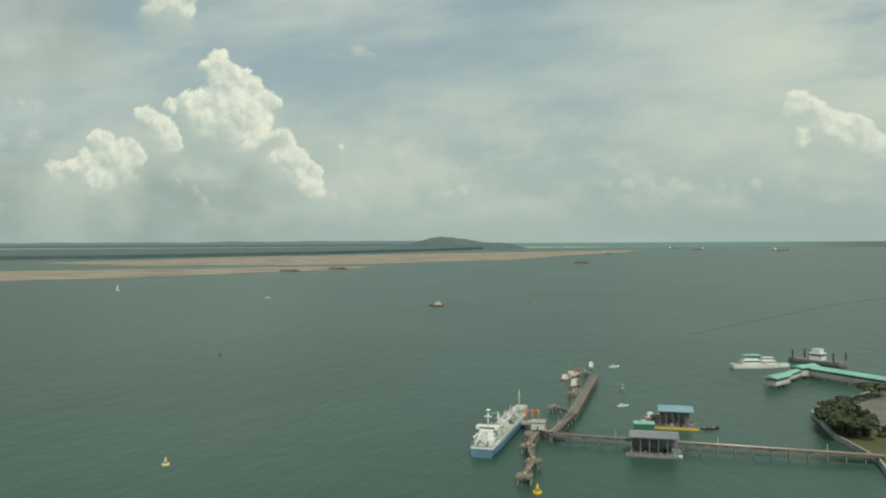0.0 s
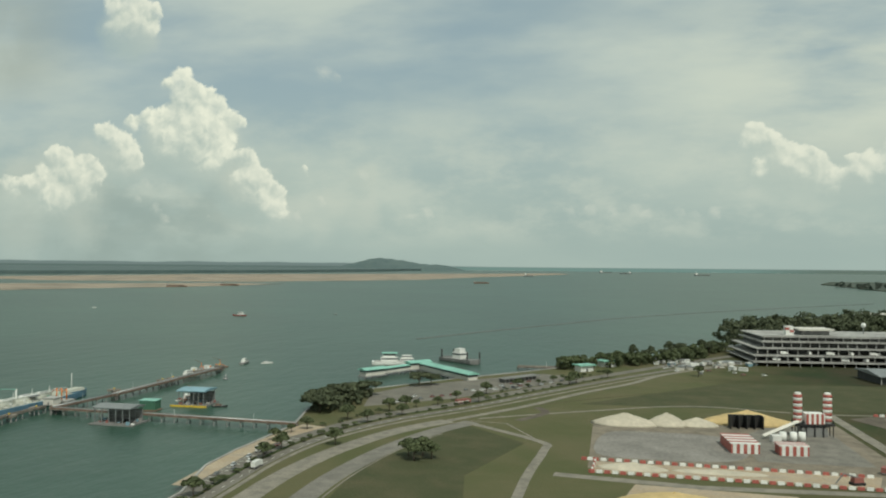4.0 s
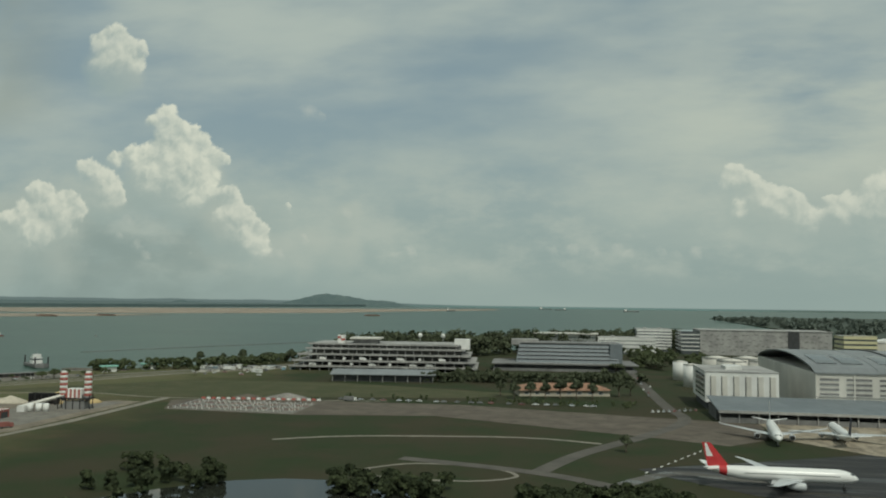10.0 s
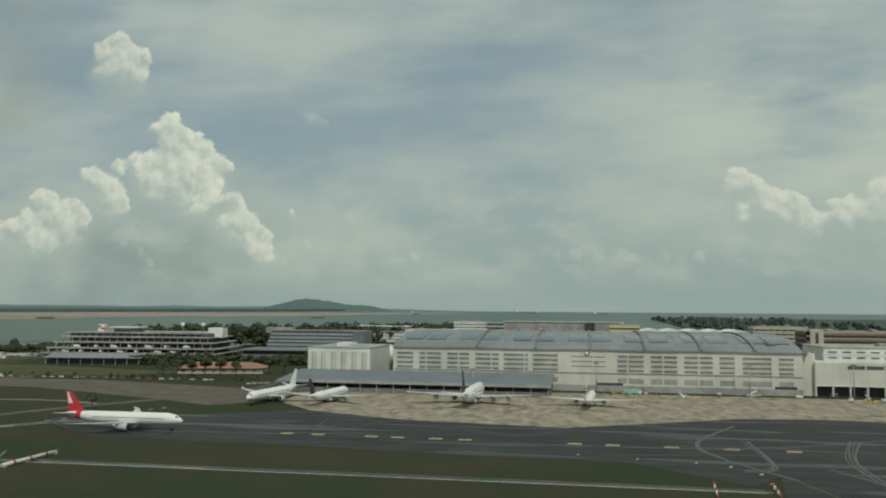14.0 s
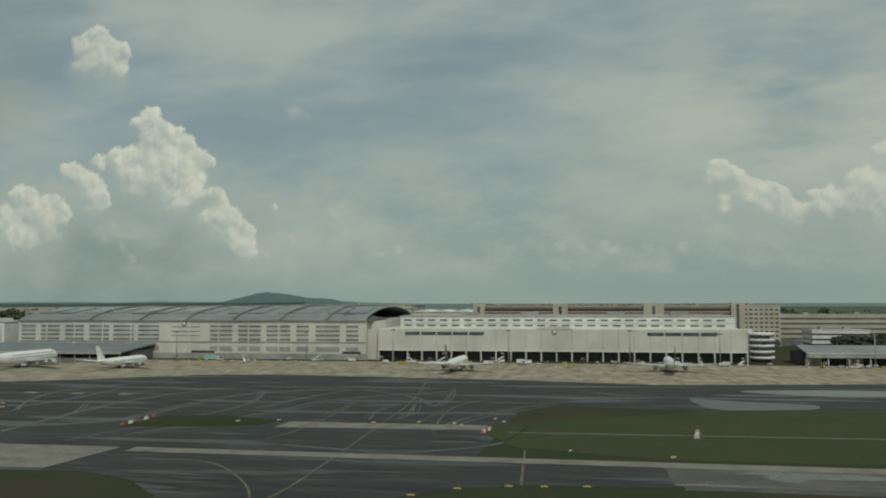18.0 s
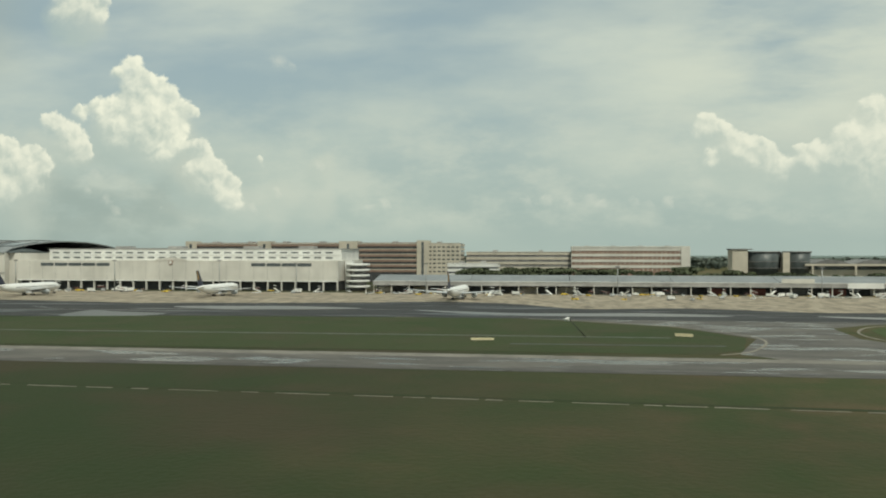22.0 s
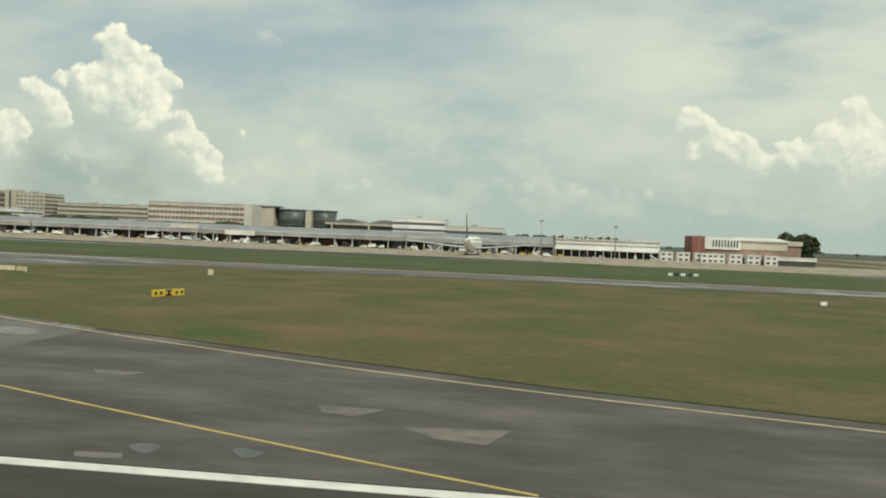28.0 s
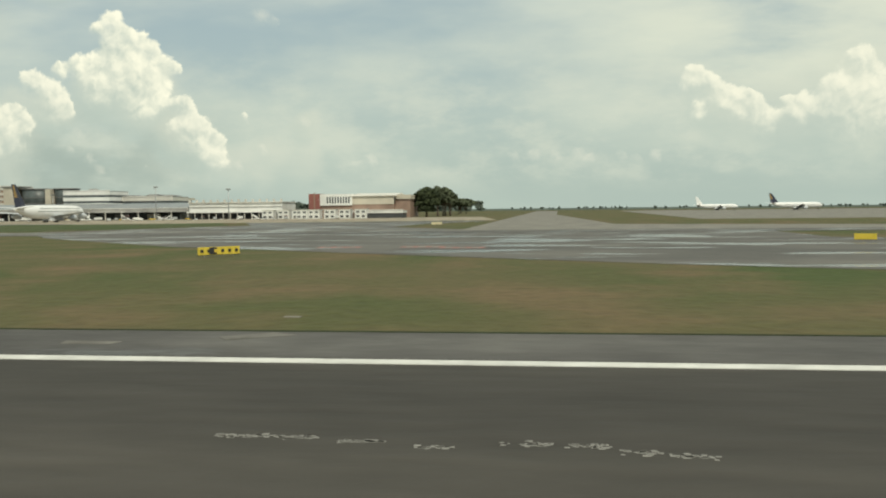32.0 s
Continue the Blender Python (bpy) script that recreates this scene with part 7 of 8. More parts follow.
# ---- aircraft ----
def airliner(x, y, rz, L, span, label, tail=TAIL_RED, engines=1, deck2=False, tail2=None, high=None, group="parked airliners"):
    """An airliner, nose towards its own +x, main gear near the origin."""
    r = L * 0.049 if not deck2 else L * 0.049
    hz = r * (1.3 if deck2 else 1.0)
    zc = r * 1.75 if not deck2 else r * 1.9
    nose, aft = L * 0.47, -L * 0.53
    t = thing("airliner", x, y, 0.06, rz, label, "airplane", group)
    rings = []
    for s, k, dz in ((0.0, 0.06, -0.25), (0.012, 0.32, -0.2), (0.035, 0.58, -0.12), (0.07, 0.82, -0.05), (0.12, 0.98, 0), (0.2, 1, 0), (0.45, 1, 0), (0.66, 1, 0), (0.76, 0.93, 0.06), (0.85, 0.72, 0.22), (0.93, 0.42, 0.42), (0.985, 0.16, 0.55), (1.0, 0.05, 0.58)):
        px_ = nose - s * L
        rings.append([(px_, math.cos(2 * math.pi * i / 16) * r * k, zc + dz * r + math.sin(2 * math.pi * i / 16) * hz * k) for i in range(16)])
    fu = part("fuselage", loft(bmesh.new(), rings), PLANE_WHITE, t, "white painted fuselage")
    for sgn in (-1, 1):
        part("window_strip", bx(nose - L * 0.74, nose - L * 0.13, sgn * r * 0.985 - 0.04, sgn * r * 0.985 + 0.04, zc + r * 0.12, zc + r * 0.22), CONC_DARK, fu)
        if deck2:
            part("window_strip", bx(nose - L * 0.70, nose - L * 0.12, sgn * r * 0.86 - 0.04, sgn * r * 0.86 + 0.04, zc + hz * 0.5, zc + hz * 0.57), CONC_DARK, fu)
    part("cockpit_window", bx(nose - L * 0.062, nose - L * 0.034, -r * 0.52, r * 0.52, zc + r * 0.3, zc + r * 0.52, taper=0.2), GLASS, fu)
    part("belly_fairing", bx(-L * 0.1, L * 0.1, -r * 0.9, r * 0.9, zc - hz * 1.18, zc - hz * 0.6, taper=r * 0.25), PLANE_GREY, fu)
    c_r, c_t = L * 0.17, L * 0.035
    for sgn in (-1, 1):
        b = span / 2
        rings = []
        for q in (0.0, 0.35, 0.7, 0.93, 1.0):
            yy = sgn * (r * 0.5 + (b - r * 0.5) * q)
            le = L * 0.13 - q * b * 0.62 - (0.03 * L if q == 1 else 0)
            ch = c_r * (1 - q) ** 1.1 + c_t * q + c_r * 0.12 * q * (1 - q)
            zz = zc - hz * 0.62 + q * b * 0.095 + (0.35 if q == 1 else 0)
            th = ch * 0.11
            rings.append([(le, yy, zz), (le - ch * 0.3, yy, zz + th * 0.6), (le - ch, yy, zz + th * 0.1), (le - ch * 0.4, yy, zz - th * 0.5)])
        wg = part("wing", loft(bmesh.new(), rings if sgn > 0 else [r_[::-1] for r_ in rings], smooth=False), PLANE_GREY, t, "pale grey swept wing")
        for e in range(engines):
            ey = sgn * b * ((0.31,), (0.33, 0.60))[engines - 1][e]
            q = abs(ey) / b
            ex_ = L * 0.13 - q * b * 0.58
            ez = zc - hz * 0.62 + q * b * 0.095 - L * 0.030
            er = L * 0.026
            eb = bmesh.new()
            rr = [(ex_ + L * 0.05, er * 0.92), (ex_ + L * 0.035, er * 1.05), (ex_, er), (ex_ - L * 0.035, er * 0.72), (ex_ - L * 0.06, er * 0.35)]
            loft(eb, [[(a, ey + math.cos(2 * math.pi * i / 14) * k, ez + math.sin(2 * math.pi * i / 14) * k) for i in range(14)] for a, k in rr])
            en = part("engine", eb, PLANE_GREY, t, "grey engine nacelle")
            part("intake", tb((ex_ + L * 0.0503, ey, ez), (ex_ + L * 0.051, ey, ez), er * 0.85, er * 0.85, 14), BLACK, en)
            part("pylon", bx(ex_ - L * 0.03, ex_ + L * 0.02, ey - 0.25, ey + 0.25, ez, ez + L * 0.036), PLANE_GREY, t)
        rings = []
        for q in (0, 1):
            yy, le = sgn * (0.3 + q * span * 0.165), aft + L * 0.115 - q * L * 0.085
            ch, zz = L * (0.085 - 0.05 * q), zc + hz * 0.55 + q * 1.2
            rings.append([(le, yy, zz), (le - ch * 0.4, yy, zz + ch * 0.05), (le - ch, yy, zz), (le - ch * 0.4, yy, zz - ch * 0.05)])
        part("tailplane", loft(bmesh.new(), rings if sgn > 0 else [r_[::-1] for r_ in rings], smooth=False), PLANE_WHITE, t)
    top = high or L * 0.29
    rings = []
    z0 = zc + hz * 0.55
    for q in (0, 0.5, 1):
        zz = z0 + (top - z0) * q
        le, ch = aft + L * 0.18 - q * L * 0.135, L * (0.15 - 0.095 * q)
        rings.append([(le, 0, zz), (le - ch * 0.4, 0.35 - 0.2 * q, zz), (le - ch, 0, zz), (le - ch * 0.4, -0.35 + 0.2 * q, zz)])
    fin = part("fin", loft(bmesh.new(), rings, smooth=False), tail, t, "coloured tail fin")
    if tail2:
        zz0, zz1 = z0 + (top - z0) * 0.45, z0 + (top - z0) * 0.97
        rg = []
        for q in (0.45, 0.97):
            zz = z0 + (top - z0) * q
            le, ch = aft + L * 0.18 - q * L * 0.135, L * (0.15 - 0.095 * q)
            wdt = 0.45 - 0.22 * q
            rg.append([(le - ch * 0.42, 0, zz), (le - ch * 0.6, wdt, zz), (le - ch * (0.95 if q < 0.9 else 0.8), 0, zz), (le - ch * 0.6, -wdt, zz)])
        part("fin_panel", loft(bmesh.new(), rg, smooth=False), tail2, fin, "contrasting panel on the fin")
    part("tail_band", loft(bmesh.new(), [[(aft + L * a_, math.cos(2 * math.pi * i / 16) * r * k_ * 1.02, zc + dz_ * r + math.sin(2 * math.pi * i / 16) * hz * k_ * 1.02) for i in range(16)] for a_, k_, dz_ in ((0.10, 0.55, 0.335), (0.15, 0.72, 0.22))], caps=False), tail if tail is TAIL_RED else PLANE_WHITE, fu)
    gear = [(nose - L * 0.09, 0)] + [(-L * 0.03, s_ * r * 1.05) for s_ in (-1, 1)]
    for gx, gy in gear:
        g_ = part("landing_gear", tb((gx, gy, 0.5), (gx, gy, zc - hz * 0.7), 0.25, 0.3, 6), STEEL, t)
        for dy in (-0.6, 0.6):
            for dx in ((0,) if gx > 5 else (-0.9, 0.9)):
                part("wheel", tb((gx + dx, gy + dy - 0.22, 0.62), (gx + dx, gy + dy + 0.22, 0.62), 0.62, 0.62, 12), BLACK, g_)
    return t


airliner(875.5, 371, 1, 63.7, 60.9, "white wide-body jet with red tail taxiing on wet asphalt", TAIL_RED, 1, tail2=PLANE_WHITE, high=18.0)
airliner(900, 499, 262, 63.7, 60.9, "white wide-body jet parked nose out with pale tail", PLANE_WHITE, 1)
airliner(938, 505, 84, 60, 60, "white wide-body jet with dark navy tail", NAVY, 1)
airliner(1030, 520, 88, 72.7, 79.8, "huge white double-deck jet with navy tail by the hangar", NAVY, 2, True, high=24)
airliner(1105, 522, 86, 58, 58, "white twin jet parked nose to the hangar", PLANE_WHITE, 1)
airliner(1340, 528, 86, 66, 62, "white twin jet with navy and gold tail by the hangar", NAVY, 1, tail2=GOLD)
airliner(1479, 538, 88, 64, 62, "white twin jet with navy tail by the hangar", NAVY, 1, tail2=GOLD)
airliner(1652, 520, 86, 66, 64, "white twin jet with navy and gold tail on the apron", NAVY, 1, tail2=GOLD)
airliner(2117, 500, 88, 72.7, 79.8, "huge white double-deck jet with navy and gold tail", NAVY, 2, True, tail2=GOLD, high=24.4)
airliner(2690, 1165, 14, 63, 60, "distant white airliner on the far apron", PLANE_WHITE, 1)
airliner(2765, 1060, 14, 72, 66, "distant white airliner with navy and gold tail", NAVY, 1, tail2=GOLD)

# ---- apron equipment ----
def service_things():
    kinds = []
    t = thing("baggage_dolly", 1300, 585, 0.06, 0, "low grey baggage dolly on the apron", "dolly", "apron equipment")
    part("bed", bx(-2, 2, -1, 1, 0.6, 1.0), STEEL, t)
    part("container", bx(-1.7, 1.7, -0.9, 0.9, 1.0, 2.6), PLANE_GREY, t)
    for a, b in ((-1.5, -0.9), (1.5, -0.9), (-1.5, 0.9), (1.5, 0.9)):
        part("wheel", tb((a, b - 0.1, 0.3), (a, b + 0.1, 0.3), 0.3, 0.3, 8), BLACK, t)
    kinds.append(t)
    t = thing("boarding_stairs", 1320, 587, 0.06, 0, "white mobile boarding stairs on the apron", "stairs", "apron equipment")
    part("base", bx(-4, 4, -1.2, 1.2, 0.4, 1.2), WHITE, t)
    bm = bmesh.new()
    loft(bm, [[(-4, y_, 1.2), (3, y_, 5.2), (4, y_, 5.2), (4, y_, 4.6), (-3, y_, 0.8)] for y_ in (-1, 1)], True, True, False)
    part("flight", bm, WHITE, t)
    part("canopy", bx(1, 4.2, -1.1, 1.1, 7.2, 7.5), WHITE, t)
    for a in (-3, 3):
        part("wheel", tb((a, -1.2, 0.4), (a, 1.2, 0.4), 0.4, 0.4, 8), BLACK, t)
    kinds.append(t)
    t = thing("ground_tug", 1340, 588, 0.06, 0, "squat yellow aircraft tug on the apron", "tug", "apron equipment")
    part("body", bx(-3, 3, -1.3, 1.3, 0.4, 1.5, taper=0.1), YELLOW, t)
    part("cab", bx(0.6, 2.4, -1.1, 1.1, 1.5, 2.6, taper=0.15), GLASS, t)
    for a, b in ((-2, -1.2), (2, -1.2), (-2, 1.2), (2, 1.2)):
        part("wheel", tb((a, b - 0.2, 0.5), (a, b + 0.2, 0.5), 0.5, 0.5, 8), BLACK, t)
    kinds.append(t)
    t = thing("work_platform", 1360, 586, 0.06, 0, "red and white steel work platform", "platform", "apron equipment")
    part("deck", bx(-2.5, 2.5, -1.5, 1.5, 3.6, 3.9), BRICK_RED, t)
    for a in (-2.3, 2.1):
        for b in (-1.4, 1.2):
            part("leg", bx(a, a + 0.2, b, b + 0.2, 0, 3.6), STEEL, t)
    part("rail", bx(-2.5, 2.5, -1.5, -1.4, 4.6, 4.8), WHITE, t)
    kinds.append(t)
    kinds.append(truck_at(1380, 585, 10, WHITE, WHITE, "white catering truck on the apron", length=8))
    kinds.append(car_at(1392, 586, 0, WHITE, "white service van on the apron", group="apron equipment"))
    return kinds


SERV = service_things()
rs = random.Random(5)
for i in range(200):
    x = rs.uniform(1570, 2175)
    y = rs.choice((rs.uniform(560, 588), rs.uniform(575, 590), rs.uniform(520, 560) if rs.random() < 0.25 else 582))
    copy_thing(rs.choice(SERV), pose(x, y, 0.06, 0, 0, rs.uniform(0, 360)) @ Matrix.Scale(rs.uniform(0.55, 0.85), 4))
for i in range(46):
    copy_thing(rs.choice(SERV), pose(rs.uniform(1270, 1560), rs.uniform(575, 606), 0.06, 0, 0, rs.uniform(0, 360)) @ Matrix.Scale(rs.uniform(0.6, 0.9), 4))
for i in range(26):
    copy_thing(rs.choice(SERV), pose(rs.uniform(1095, 1260), rs.uniform(578, 604), 0.06, 0, 0, rs.uniform(0, 360)) @ Matrix.Scale(rs.uniform(0.6, 0.9), 4))
for i in range(18):
    copy_thing(rs.choice(SERV), pose(rs.uniform(2175, 2300), rs.uniform(540, 582), 0.06, 0, 0, rs.uniform(0, 360)) @ Matrix.Scale(rs.uniform(0.6, 0.9), 4))
gt = truck_at(1136, 596, 0, ROOF_GREEN, WHITE, "green tarpaulin lorry by the hangar door", length=12)
for x, y, h in ((1020, 590, 16), (1110, 588, 22), (1215, 590, 22), (1283, 590, 24), (1370, 588, 24), (1457, 588, 24), (1519, 588, 22), (1620, 585, 22), (1760, 588, 20), (1900, 588, 20), (2060, 588, 20), (2160, 560, 24), (2212, 570, 22)):
    m = thing("light_mast", x, y, 0, 0, "tall grey apron floodlight mast", "light mast", "apron light masts")
    part("pole", tb((0, 0, 0), (0, 0, h), 0.45, 0.25, 8), STEEL, m)
    part("lamp_head", bx(-1.6, 1.6, -0.5, 0.5, h, h + 0.9), CONC_DARK, m)
    part("base", bx(-0.9, 0.9, -0.9, 0.9, 0, 0.6), CONC, m)

# ---- taxiway signs, markers and lights ----
def sign(x, y, w, h, face, label, rz=0, panel=None, legend=True):
    t = thing("taxiway_sign", x, y, 0.03, rz, label, "sign", "airfield signs")
    part("board", bx(-w / 2, w / 2, -0.15, 0.15, 0.35, 0.35 + h), face, t)
    part("frame", bx(-w / 2 - 0.06, w / 2 + 0.06, -0.1, 0.2, 0.29, 0.35), BLACK, t)
    if panel is not None:
        part("black_panel", bx(panel - 0.55, panel + 0.55, -0.19, -0.16, 0.4, 0.3 + h), BLACK, t)
    if legend:
        n = max(2, int(w / 0.9))
        for i in range(n):
            cx = -w / 2 + (i + 0.5) * w / n
            m = YELLOW if panel is not None and abs(cx - panel) < 0.5 else BLACK
            part("legend_bar", bx(cx - 0.22, cx + 0.22, -0.22, -0.2, 0.35 + h * 0.3, 0.35 + h * 0.7), m, t)
    for s_ in (-1, 1):
        part("leg", tb((s_ * w * 0.35, 0, 0), (s_ * w * 0.35, 0, 0.35), 0.06, 0.06, 6), STEEL, t)


SIGN_YELLOW = mat("sign_yellow", (0.62, 0.47, 0.06), 0.5, var=0.06, size=1)
SIGN_CREAM = mat("sign_cream", (0.62, 0.55, 0.36), 0.6, var=0.1, size=1)

sign(2102.4, 111.4, 5.6, 1.0, SIGN_YELLOW, "yellow taxiway sign with a black centre panel", 65, 0.0)
sign(2399.2, 106.2, 6.0, 1.05, SIGN_YELLOW, "long yellow taxiway sign with a black panel", 46, -0.9)
sign(2049.0, 150.6, 4.0, 0.9, SIGN_CREAM, "pale cream back of a taxiway sign", 0, None, False)
sign(2053.6, 149.0, 3.2, 0.9, SIGN_CREAM, "pale cream back of a taxiway sign", -25, None, False)
sign(2086.2, 165.4, 1.1, 1.2, SIGN_CREAM, "small yellowish marker board", 0, None, False)
sign(1761, 296.6, 6.4, 1.1, SIGN_CREAM, "pale cream taxiway sign in the grass", -20, None, False)
sign(1844, 286.8, 5.0, 1.2, SIGN_YELLOW, "yellowish taxiway sign in the grass", 12, None, True)
sign(1690, 274.8, 8.0, 0.8, SIGN_CREAM, "pale low board in the grass", 10, None, False)
sign(2270.8, 226, 5.5, 1.2, SIGN_CREAM, "pale cream taxiway sign", 0, None, False)
sign(2498, 143, 3.4, 1.0, SIGN_YELLOW, "yellowish taxiway sign board", -15, None, False)
sign(2404, 300, 4.0, 0.9, SIGN_CREAM, "yellowish taxiway sign far off", 0, None, False)
sign(2372.9, 58.6, 2.6, 1.15, SIGN_YELLOW, "short orange-yellow taxiway sign in the grass", 88, None, True)
# approach slope lights in a row across the grass
for k, (x, y) in enumerate(((2324, 50.2), (2324, 61.2), (2324, 71.2), (2324, 81.2))):
    t = thing("slope_light", x, y, 0.03, 0, "low cream approach slope light unit on legs", "runway light", "approach slope lights")
    part("housing", bx(-0.42, 0.42, -0.30, 0.30, 0.26, 0.46, taper=0.02), CONC_DARK, t)
    part("lid", bx(-0.44, 0.44, -0.31, 0.31, 0.46, 0.49), CREAM, t, "pale cream lid")
    part("front_glass", bx(-0.45, -0.41, -0.24, 0.24, 0.29, 0.44), GLASS, t)
    for a in (-0.2, 0.2):
        for b in (-0.3, 0.3):
            part("leg", tb((a, b, 0.0), (a, b, 0.27), 0.05, 0.05, 6), STEEL, t)
    part("pad", bx(-0.9, 0.9, -0.35, 0.35, -0.15, 0.03), DIRT, t)
for x, y in ((2316, 76.5), (2316, 67.5), (2316, 58.4), (2314.4, 48.9), (2325.4, 52.5), (2325.4, 62), (2429, 46.3), (1884, 151), (2186, 46.2), (2237, 44.5)):
    tagged(part("concrete_pad", bx(x - 0.5, x + 0.5, y - 0.25, y + 0.25, -0.2, 0.05), PATH_M), "small pale concrete pad in the grass", "pad", "concrete pads")
lamp0 = None
for i in range(90):
    x = 1500 + i * 18
    y = 41.6 if 2180 < x < 2300 or x < 2060 else None
    if y is None:
        continue
    t = thing("edge_light", x, y, 0.02, 0, "small runway edge light stub", "runway light", "runway edge lights") if lamp0 is None else copy_thing(lamp0, pose(x, y, 0.02))
    if lamp0 is None:
        part("stem", tb((0, 0, 0), (0, 0, 0.14), 0.05, 0.05, 6), STEEL, t)
        part("lens", tb((0, 0, 0.14), (0, 0, 0.22), 0.09, 0.06, 8), CREAM, t)
        lamp0 = t
# painted patches and marker boards on the dark taxiway
OCHRE = mat("ochre_patch", (0.40, 0.31, 0.16), 0.8, var=0.25, size=2)
for x in (958, 974, 1000.7, 1013.7, 1032, 1046, 1097, 1114, 1140, 1166, 1192):
    slab("taxiway_marking", [(x - 3.2, 374), (x + 3.2, 374), (x + 3.6, 377.6), (x - 2.8, 377.6)], 0.075, OCHRE, "worn ochre painted patch", 0, 0.05)
for x, y in ((1099, 346), (1123, 341), (1146, 338), (1158, 332), (1167, 320), (1167, 303), (1287, 296), (1302, 300), (1340, 299), (1357, 303), (1374, 297), (1389, 308), (1414, 252), (1444, 246), (1371, 301), (1385, 315)):
    sign(x, y, 1.7, 0.4, SIGN_CREAM, "low pale marker board beside the taxiway", random.uniform(30, 70), None, False)
# striped end barriers and the culvert pipe
for a, b in (((1383, 282), (1386, 293)), ((1145, 279), (1147, 302)), ((1247, 279), (1248, 306)), ((1166, 285), (1167, 303))):
    for i in range(5):
        q = (i + 0.5) / 5
        copy_thing(bar0[i % 2], pose(a[0] + (b[0] - a[0]) * q, a[1] + (b[1] - a[1]) * q, 0.06, 0, 0, 85) @ Matrix.Scale(0.7, 4))
for x, y, rz, l in ((1457, 287, 80, 10), (884, 289, 88, 30)):
    t = thing("culvert_pipe", x, y, 0.05, rz, "pale pipe bridge over the drain", "pipe")
    part("pipe", tb((-l / 2, 0, 0.9), (l / 2, 0, 0.9), 0.75, 0.75, 14), CREAM, t)
    for k in range(3):
        part("red_band", tb((-l * 0.3 + k * l * 0.3 - 0.7, 0, 0.9), (-l * 0.3 + k * l * 0.3 + 0.7, 0, 0.9), 0.78, 0.78, 14), RED_PAINT, t)
    part("support", bx(-l / 2, -l / 2 + 1.5, -1.0, 1.0, 0, 0.7), CONC, t)
    part("support", bx(l / 2 - 1.5, l / 2, -1.0, 1.0, 0, 0.7), CONC, t)
sk = thing("wind_sock", 1726, 292, 0, 0, "small wind cone on a leaning pole", "wind cone")
part("pole", tb((0, 0, 0), (-6, 2, 6.5), 0.18, 0.12, 8), BLACK, sk)
part("cone", tb((-6, 2, 6.5), (-8, 2.5, 6.2), 0.8, 0.3, 10), WHITE, sk)

for i, (x, y) in enumerate(((2202.8, 284), (2205, 284.6), (2207.4, 285.4), (2209.8, 286), (2212, 286.8))):
    sign(x, y, 1.6, 0.9, WHITE if i % 2 == 0 else BLACK, "black and white taxiway marker board", 10, None, False)
sign(2211.5, 161.5, 1.3, 0.7, WHITE, "small white equipment box in the grass", 20, None, False)

# ---- trees ----
def leaf_cloud(balls, count, size, seed, droop=0.25):
    """Many small leaf clumps: bent quads scattered through a set of rounded masses."""
    rnd = np.random.RandomState(seed)
    wts = np.array([b[3] * b[4] for b in balls], float)
    pick = rnd.choice(len(balls), count, p=wts / wts.sum())
    B = np.array(balls, float)[pick]
    d = rnd.normal(size=(count, 3))
    d /= np.linalg.norm(d, axis=1)[:, None]
    d[:, 2] = np.where(d[:, 2] < -0.35, -d[:, 2] * 0.6, d[:, 2])
    rad = rnd.uniform(0.62, 1.06, count)[:, None]
    c = B[:, :3] + d * rad * B[:, [3, 3, 4]]
    n = d + rnd.normal(scale=0.55, size=(count, 3))
    n /= np.linalg.norm(n, axis=1)[:, None]
    up = rnd.normal(size=(count, 3))
    a = np.cross(n, up)
    a /= np.linalg.norm(a, axis=1)[:, None] + 1e-6
    b = np.cross(n, a)
    s = size * rnd.uniform(0.6, 1.4, count)[:, None]
    v = np.stack([c - a * s - b * s * 0.7, c + a * s - b * s * 0.6 - n * s * droop, c + a * s * 0.8 + b * s, c - a * s * 0.9 + b * s * 0.8 - n * s * droop], 1).reshape(-1, 3)
    f = np.arange(count * 4).reshape(-1, 4)
    return v, f


def mesh_of(name, v, f, m):
    me = bpy.data.meshes.new(name)
    me.from_pydata(v.tolist(), [], f.tolist())
    me.materials.append(m)
    return me


def tree(kind, seed, h, spread, leaf, label, flat=0.7, count=900, size=0.75):
    rnd = random.Random(seed)
    t = thing("tree", 0, 0, 0, 0, label, "tree", kind)
    bm = bmesh.new()
    top = (rnd.uniform(-0.4, 0.4), rnd.uniform(-0.4, 0.4), h * 0.55)
    tube(bm, (0, 0, -0.2), (0.1, 0, h * 0.25), h * 0.035, h * 0.028, 8)
    tube(bm, (0.1, 0, h * 0.25), top, h * 0.028, h * 0.018, 8)
    balls = []
    for i in range(8):
        a = 2 * math.pi * i / 8 + rnd.uniform(-0.3, 0.3)
        rr = spread * rnd.uniform(0.35, 0.72)
        e = (math.cos(a) * rr, math.sin(a) * rr, h * rnd.uniform(0.55, 0.82))
        tube(bm, (0.1, 0, h * rnd.uniform(0.25, 0.5)), e, h * 0.014, h * 0.005, 5)
        balls.append((*e, spread * rnd.uniform(0.3, 0.46), spread * flat * rnd.uniform(0.24, 0.36)))
    balls.append((0, 0, h * 0.82, spread * 0.5, h * 0.17))
    part("trunk", bm, BARK, t, "brown trunk and limbs")
    v, f = leaf_cloud(balls, count, size, seed)
    v[:, 2] = np.minimum(v[:, 2], h)
    o = new("crown", mesh_of("crown", v, f, leaf))
    o.parent = t
    return t


